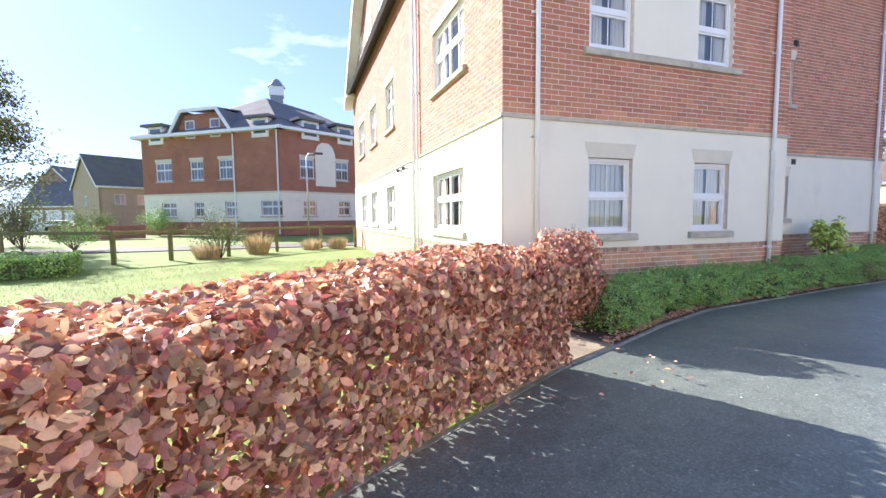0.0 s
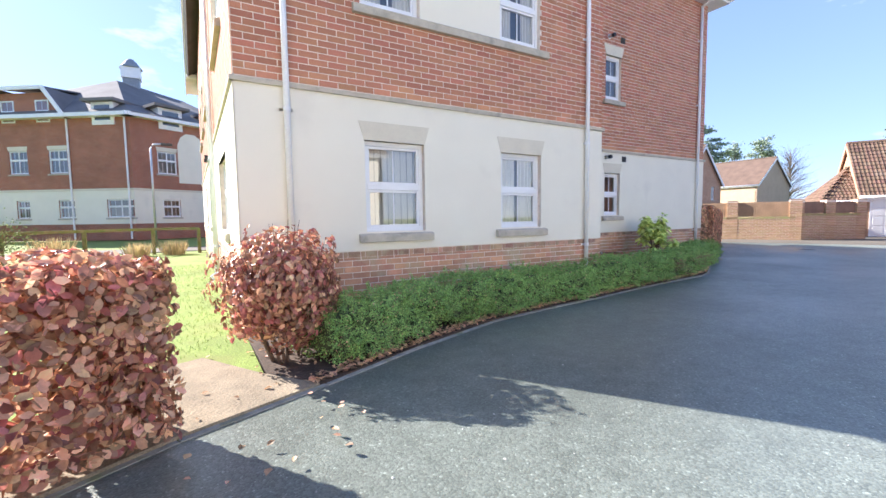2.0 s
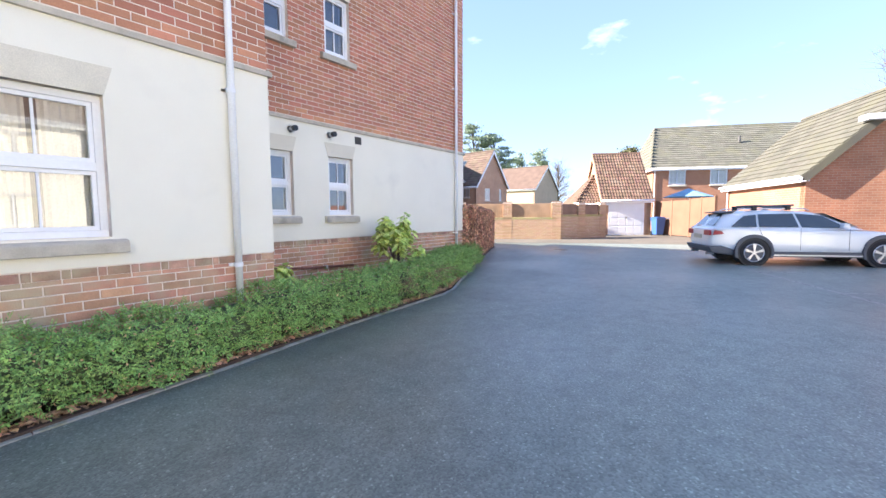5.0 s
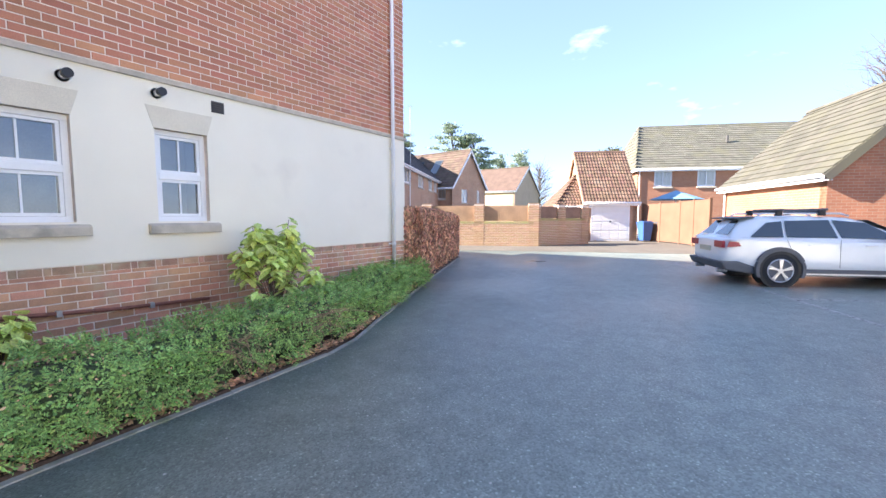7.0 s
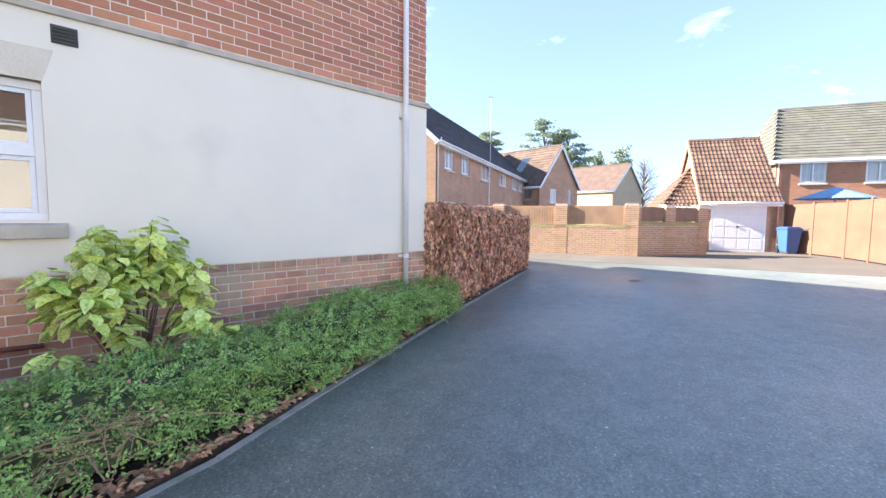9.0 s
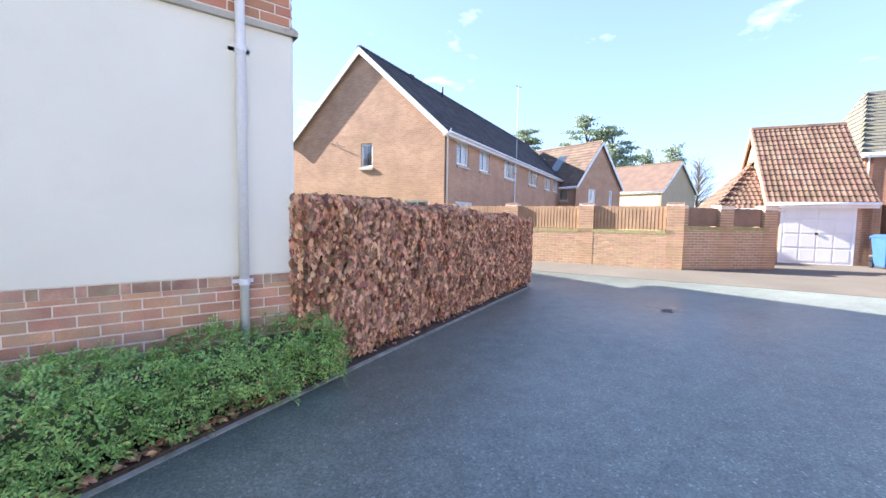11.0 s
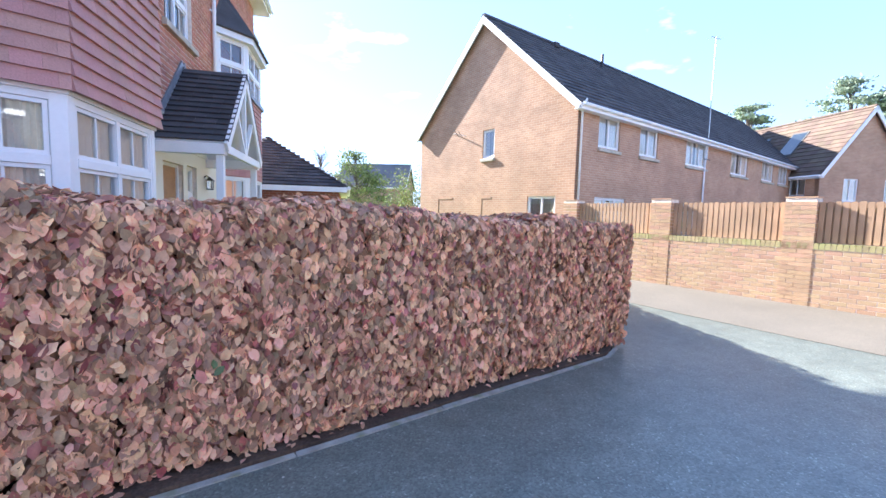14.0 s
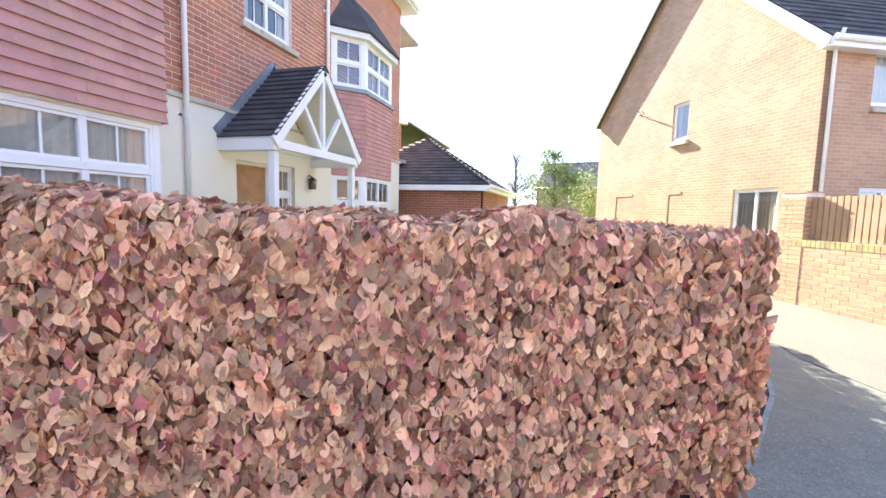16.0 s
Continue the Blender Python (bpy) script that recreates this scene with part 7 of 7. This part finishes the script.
def tree(name, x, y, h, r, mat, seed, label, clumps=60, per=70, leaf=.14, trunk=.22, bare=False, flat=1.0, low=.3):
    """A tapered trunk with limbs and a crown of many small leaves in clumps."""
    rng = random.Random(seed)
    t = thing(name, pose(x, y, 0), label, "tree")
    wood, pts, nrs = G(), [], []
    lean = Vector((rng.uniform(-.05, .05) * h, rng.uniform(-.05, .05) * h, 0))
    wood.tube([(0, 0, 0), lean * .3 + Vector((0, 0, h * .4)), lean + Vector((0, 0, h * .96))], trunk, 8, trunk * .12)
    for i in range(clumps):
        f = rng.uniform(low, 1.0)
        a = rng.uniform(0, 6.28)
        rad = r * (1.0 - .75 * ((f - low) / (1 - low)) ** 1.6) * rng.uniform(.35, 1.0)
        root = lean * f + Vector((0, 0, h * max(.15, f - .12)))
        tip = lean * f + Vector((math.cos(a) * rad, math.sin(a) * rad, h * f + rng.uniform(0, .06) * h * flat))
        wood.tube([root, root.lerp(tip, .5) + Vector((0, 0, .03 * h)), tip], trunk * .22, 5, trunk * .04)
        if bare:
            for j in range(5):
                e = tip + Vector((rng.gauss(0, 1), rng.gauss(0, 1), rng.gauss(.6, .6))) * r * .22
                wood.tube([root.lerp(tip, rng.uniform(.5, 1)), e], trunk * .05, 4, trunk * .015)
        for j in range(per):
            pts.append(tip + Vector((rng.gauss(0, r * .13), rng.gauss(0, r * .13), rng.gauss(0, r * .06 * flat))))
            nrs.append((rng.gauss(0, 1), rng.gauss(0, 1), 1))
    part("trunk", wood, M_BARK, t)
    if per:
        leaf_cloud("crown", pts, nrs, leaf, mat, t, seed, aspect=.5, droop=.2)["kind"] = "stuff"
    return t


tree("tree", -15.6, 27.6, 9.6, 3.6, M_TREE_LEAF, 71, "leafy olive-brown tree beside the lawn", 110, 90, .2)
tree("pine_tree", 71.0, 36.0, 14.6, 3.8, M_PINE, 72, "tall Scots pine behind the houses", 46, 150, .34, .35, flat=.5, low=.55)
tree("pine_tree", 69.3, 39.4, 16.3, 4.0, M_PINE, 73, "tall Scots pine behind the houses", 36, 140, .34, .32, flat=.5, low=.55)
tree("pine_tree", 61.5, 44.8, 14.2, 3.4, M_PINE, 74, "tall Scots pine behind the terrace", 40, 120, .36, .32, flat=.5, low=.6)
tree("tree", 86.0, 38.7, 12.6, 3.4, M_PINE, 75, "far dark green tree above the roofs", 50, 90, .34, .3)
tree("tree", 90.3, 35.6, 13.8, 3.4, M_PINE, 76, "far dark green tree above the roofs", 50, 90, .34, .3)
tree("bare_tree", 88.5, 31.6, 11.5, 4.2, M_BARK, 77, "bare grey winter tree beyond the houses", 90, 0, .2, .3, bare=True)
tree("bare_tree", 66.0, -11.0, 17.5, 5.5, M_BARK, 78, "bare winter tree behind the brick house", 90, 0, .2, .35, bare=True)
tree("tree", 70.0, 14.0, 10.0, 3.8, M_TREE_LEAF, 79, "leafy tree behind the grey-roofed house", 50, 80, .3, .3)
tree("tree", 18.5, 52.0, 7.5, 4.0, M_SHRUB_LEAF, 80, "light leafy tree beyond the garage", 60, 80, .24, .25)
tree("bare_tree", 15.0, 47.0, 7.0, 3.0, M_BARK, 81, "bare thin winter tree beyond the garage", 80, 0, .2, .2, bare=True)

block = house_shell("garage_block", (-37.2, 76.2), (.96, -.28), 8.6, 7.0, 3.7, 7.2, "far garage block with white doors and dark roof", M_FAR_BRICK, M_FAR_TILE)
for x in (.7, 3.3, 5.9):
    part("garage_door", G().box(x, x + 2.2, -.03, .0, 0, 2.9), M_UPVC_AGED, block, "white garage door")
house_shell("far_house", (-33.9, 84.5), (.35, .94), 9, 7.6, 6.6, 10.3, "far hazed brick house with steep gable", M_FAR_BRICK, M_FAR_TILE)
house_shell("far_house", (-21.3, 58.0), (.80, .60), 9, 8.5, 5.5, 9.2, "stone-coloured house with tan tiled roof", M_CREAM_WALL, M_SLATE_GREY, windows=[(1.5, 2.6, 3.2, 4.4, 2), (3.8, 4.8, 3.2, 4.4, 2)], gable_windows=[(3.6, 4.6, 3.2, 4.3, 2)])
house_shell("far_house", (16.0, 62.0), (.95, -.3), 9, 8, 4.8, 8.0, "far brick house seen past the hedge", M_FAR_BRICK, M_FAR_TILE)
vw = thing("garden_wall", pose(0, 0, 0), "low red brick garden wall along the road", "wall")
part("wall_panel", G().box(-16.5, -10.8, 36.6, 36.9, 0, 1.0), M_BT_RED, vw)
fl = thing("street_lamp", pose(0.6, 26.5, 0), "thin grey street lamp post on the side road", "street lamp")
part("pole", G().tube([(0, 0, 0), (0, 0, 5.0), (.1, 0, 5.2), (.6, 0, 5.25)], .05, 8), M_STEEL, fl, smooth=True)
part("lantern", G().box(.45, .95, -.09, .09, 5.18, 5.3), M_GRILLE, fl, bevel=.02)
vc = thing("parked_car", pose(-29.0, 68.0, 0, 0, 0, 5), "white car parked far along the side road", "car")
part("body", G().prism([(-2.1, .3), (2.1, .3), (2.15, .75), (1.4, .9), (.9, 1.4), (-1.2, 1.42), (-1.9, .95), (-2.1, .85)], -.85, .85, "y"), M_UPVC_AGED, vc, bevel=.08)
part("window", G().prism([(-1.6, .95), (1.2, .93), (.8, 1.33), (-1.1, 1.35)], -.86, .86, "y"), M_CAR_GLASS, vc)
for x in (-1.3, 1.3):
    for s in (-1, 1):
        part("wheel", G().tube([(x, s * .7, .32), (x, s * .88, .32)], .32, 14), M_TYRE, vc)

# grass blades on the near lawn
rng = random.Random(91)
g = G()
for i in range(26000):
    x, y = rng.uniform(-6.5, 2.6), 0
    y = rng.uniform(2.6 + .5 * x if x < 2 else 3.8, 14)
    if y < 3.3 + .53 * x or (x > 1.5 and y < 4.7):
        continue
    a, h = rng.uniform(0, 6.28), rng.uniform(.015, .05)
    c, s = math.cos(a) * .004, math.sin(a) * .004
    lx, ly = rng.gauss(0, .015), rng.gauss(0, .015)
    g.add([(x - c, y - s, .018), (x + c, y + s, .018), (x + lx, y + ly, .02 + h)], [(0, 1, 2)])
tagged(part("grass", g, M_BLADE), "short mown grass blades on the lawn", "grass", kind="stuff")

# houses across the parking court, behind the walk, closing the place to the south
for x0, ln, eave, ridge, mat, lab in ((-12.0, 11.5, 5.0, 8.4, M_RENDER, "cream rendered house across the parking court"), (2.0, 9.5, 5.0, 8.6, M_RENDER, "pale rendered house across the parking court"), (-28.0, 12.0, 5.0, 8.2, M_BT_BUFF, "buff brick house at the court entrance")):
    house_shell("court_house", (x0 + ln, -11.5), (-1, 0), ln, 8.0, eave, ridge, lab, mat, M_PANTILE_FAR, windows=[(1.5, 2.7, 3.2, 4.3, 2), (6.2, 7.4, 3.2, 4.3, 2), (1.5, 3.0, .9, 2.1, 2), (6.0, 7.6, .9, 2.1, 2)])
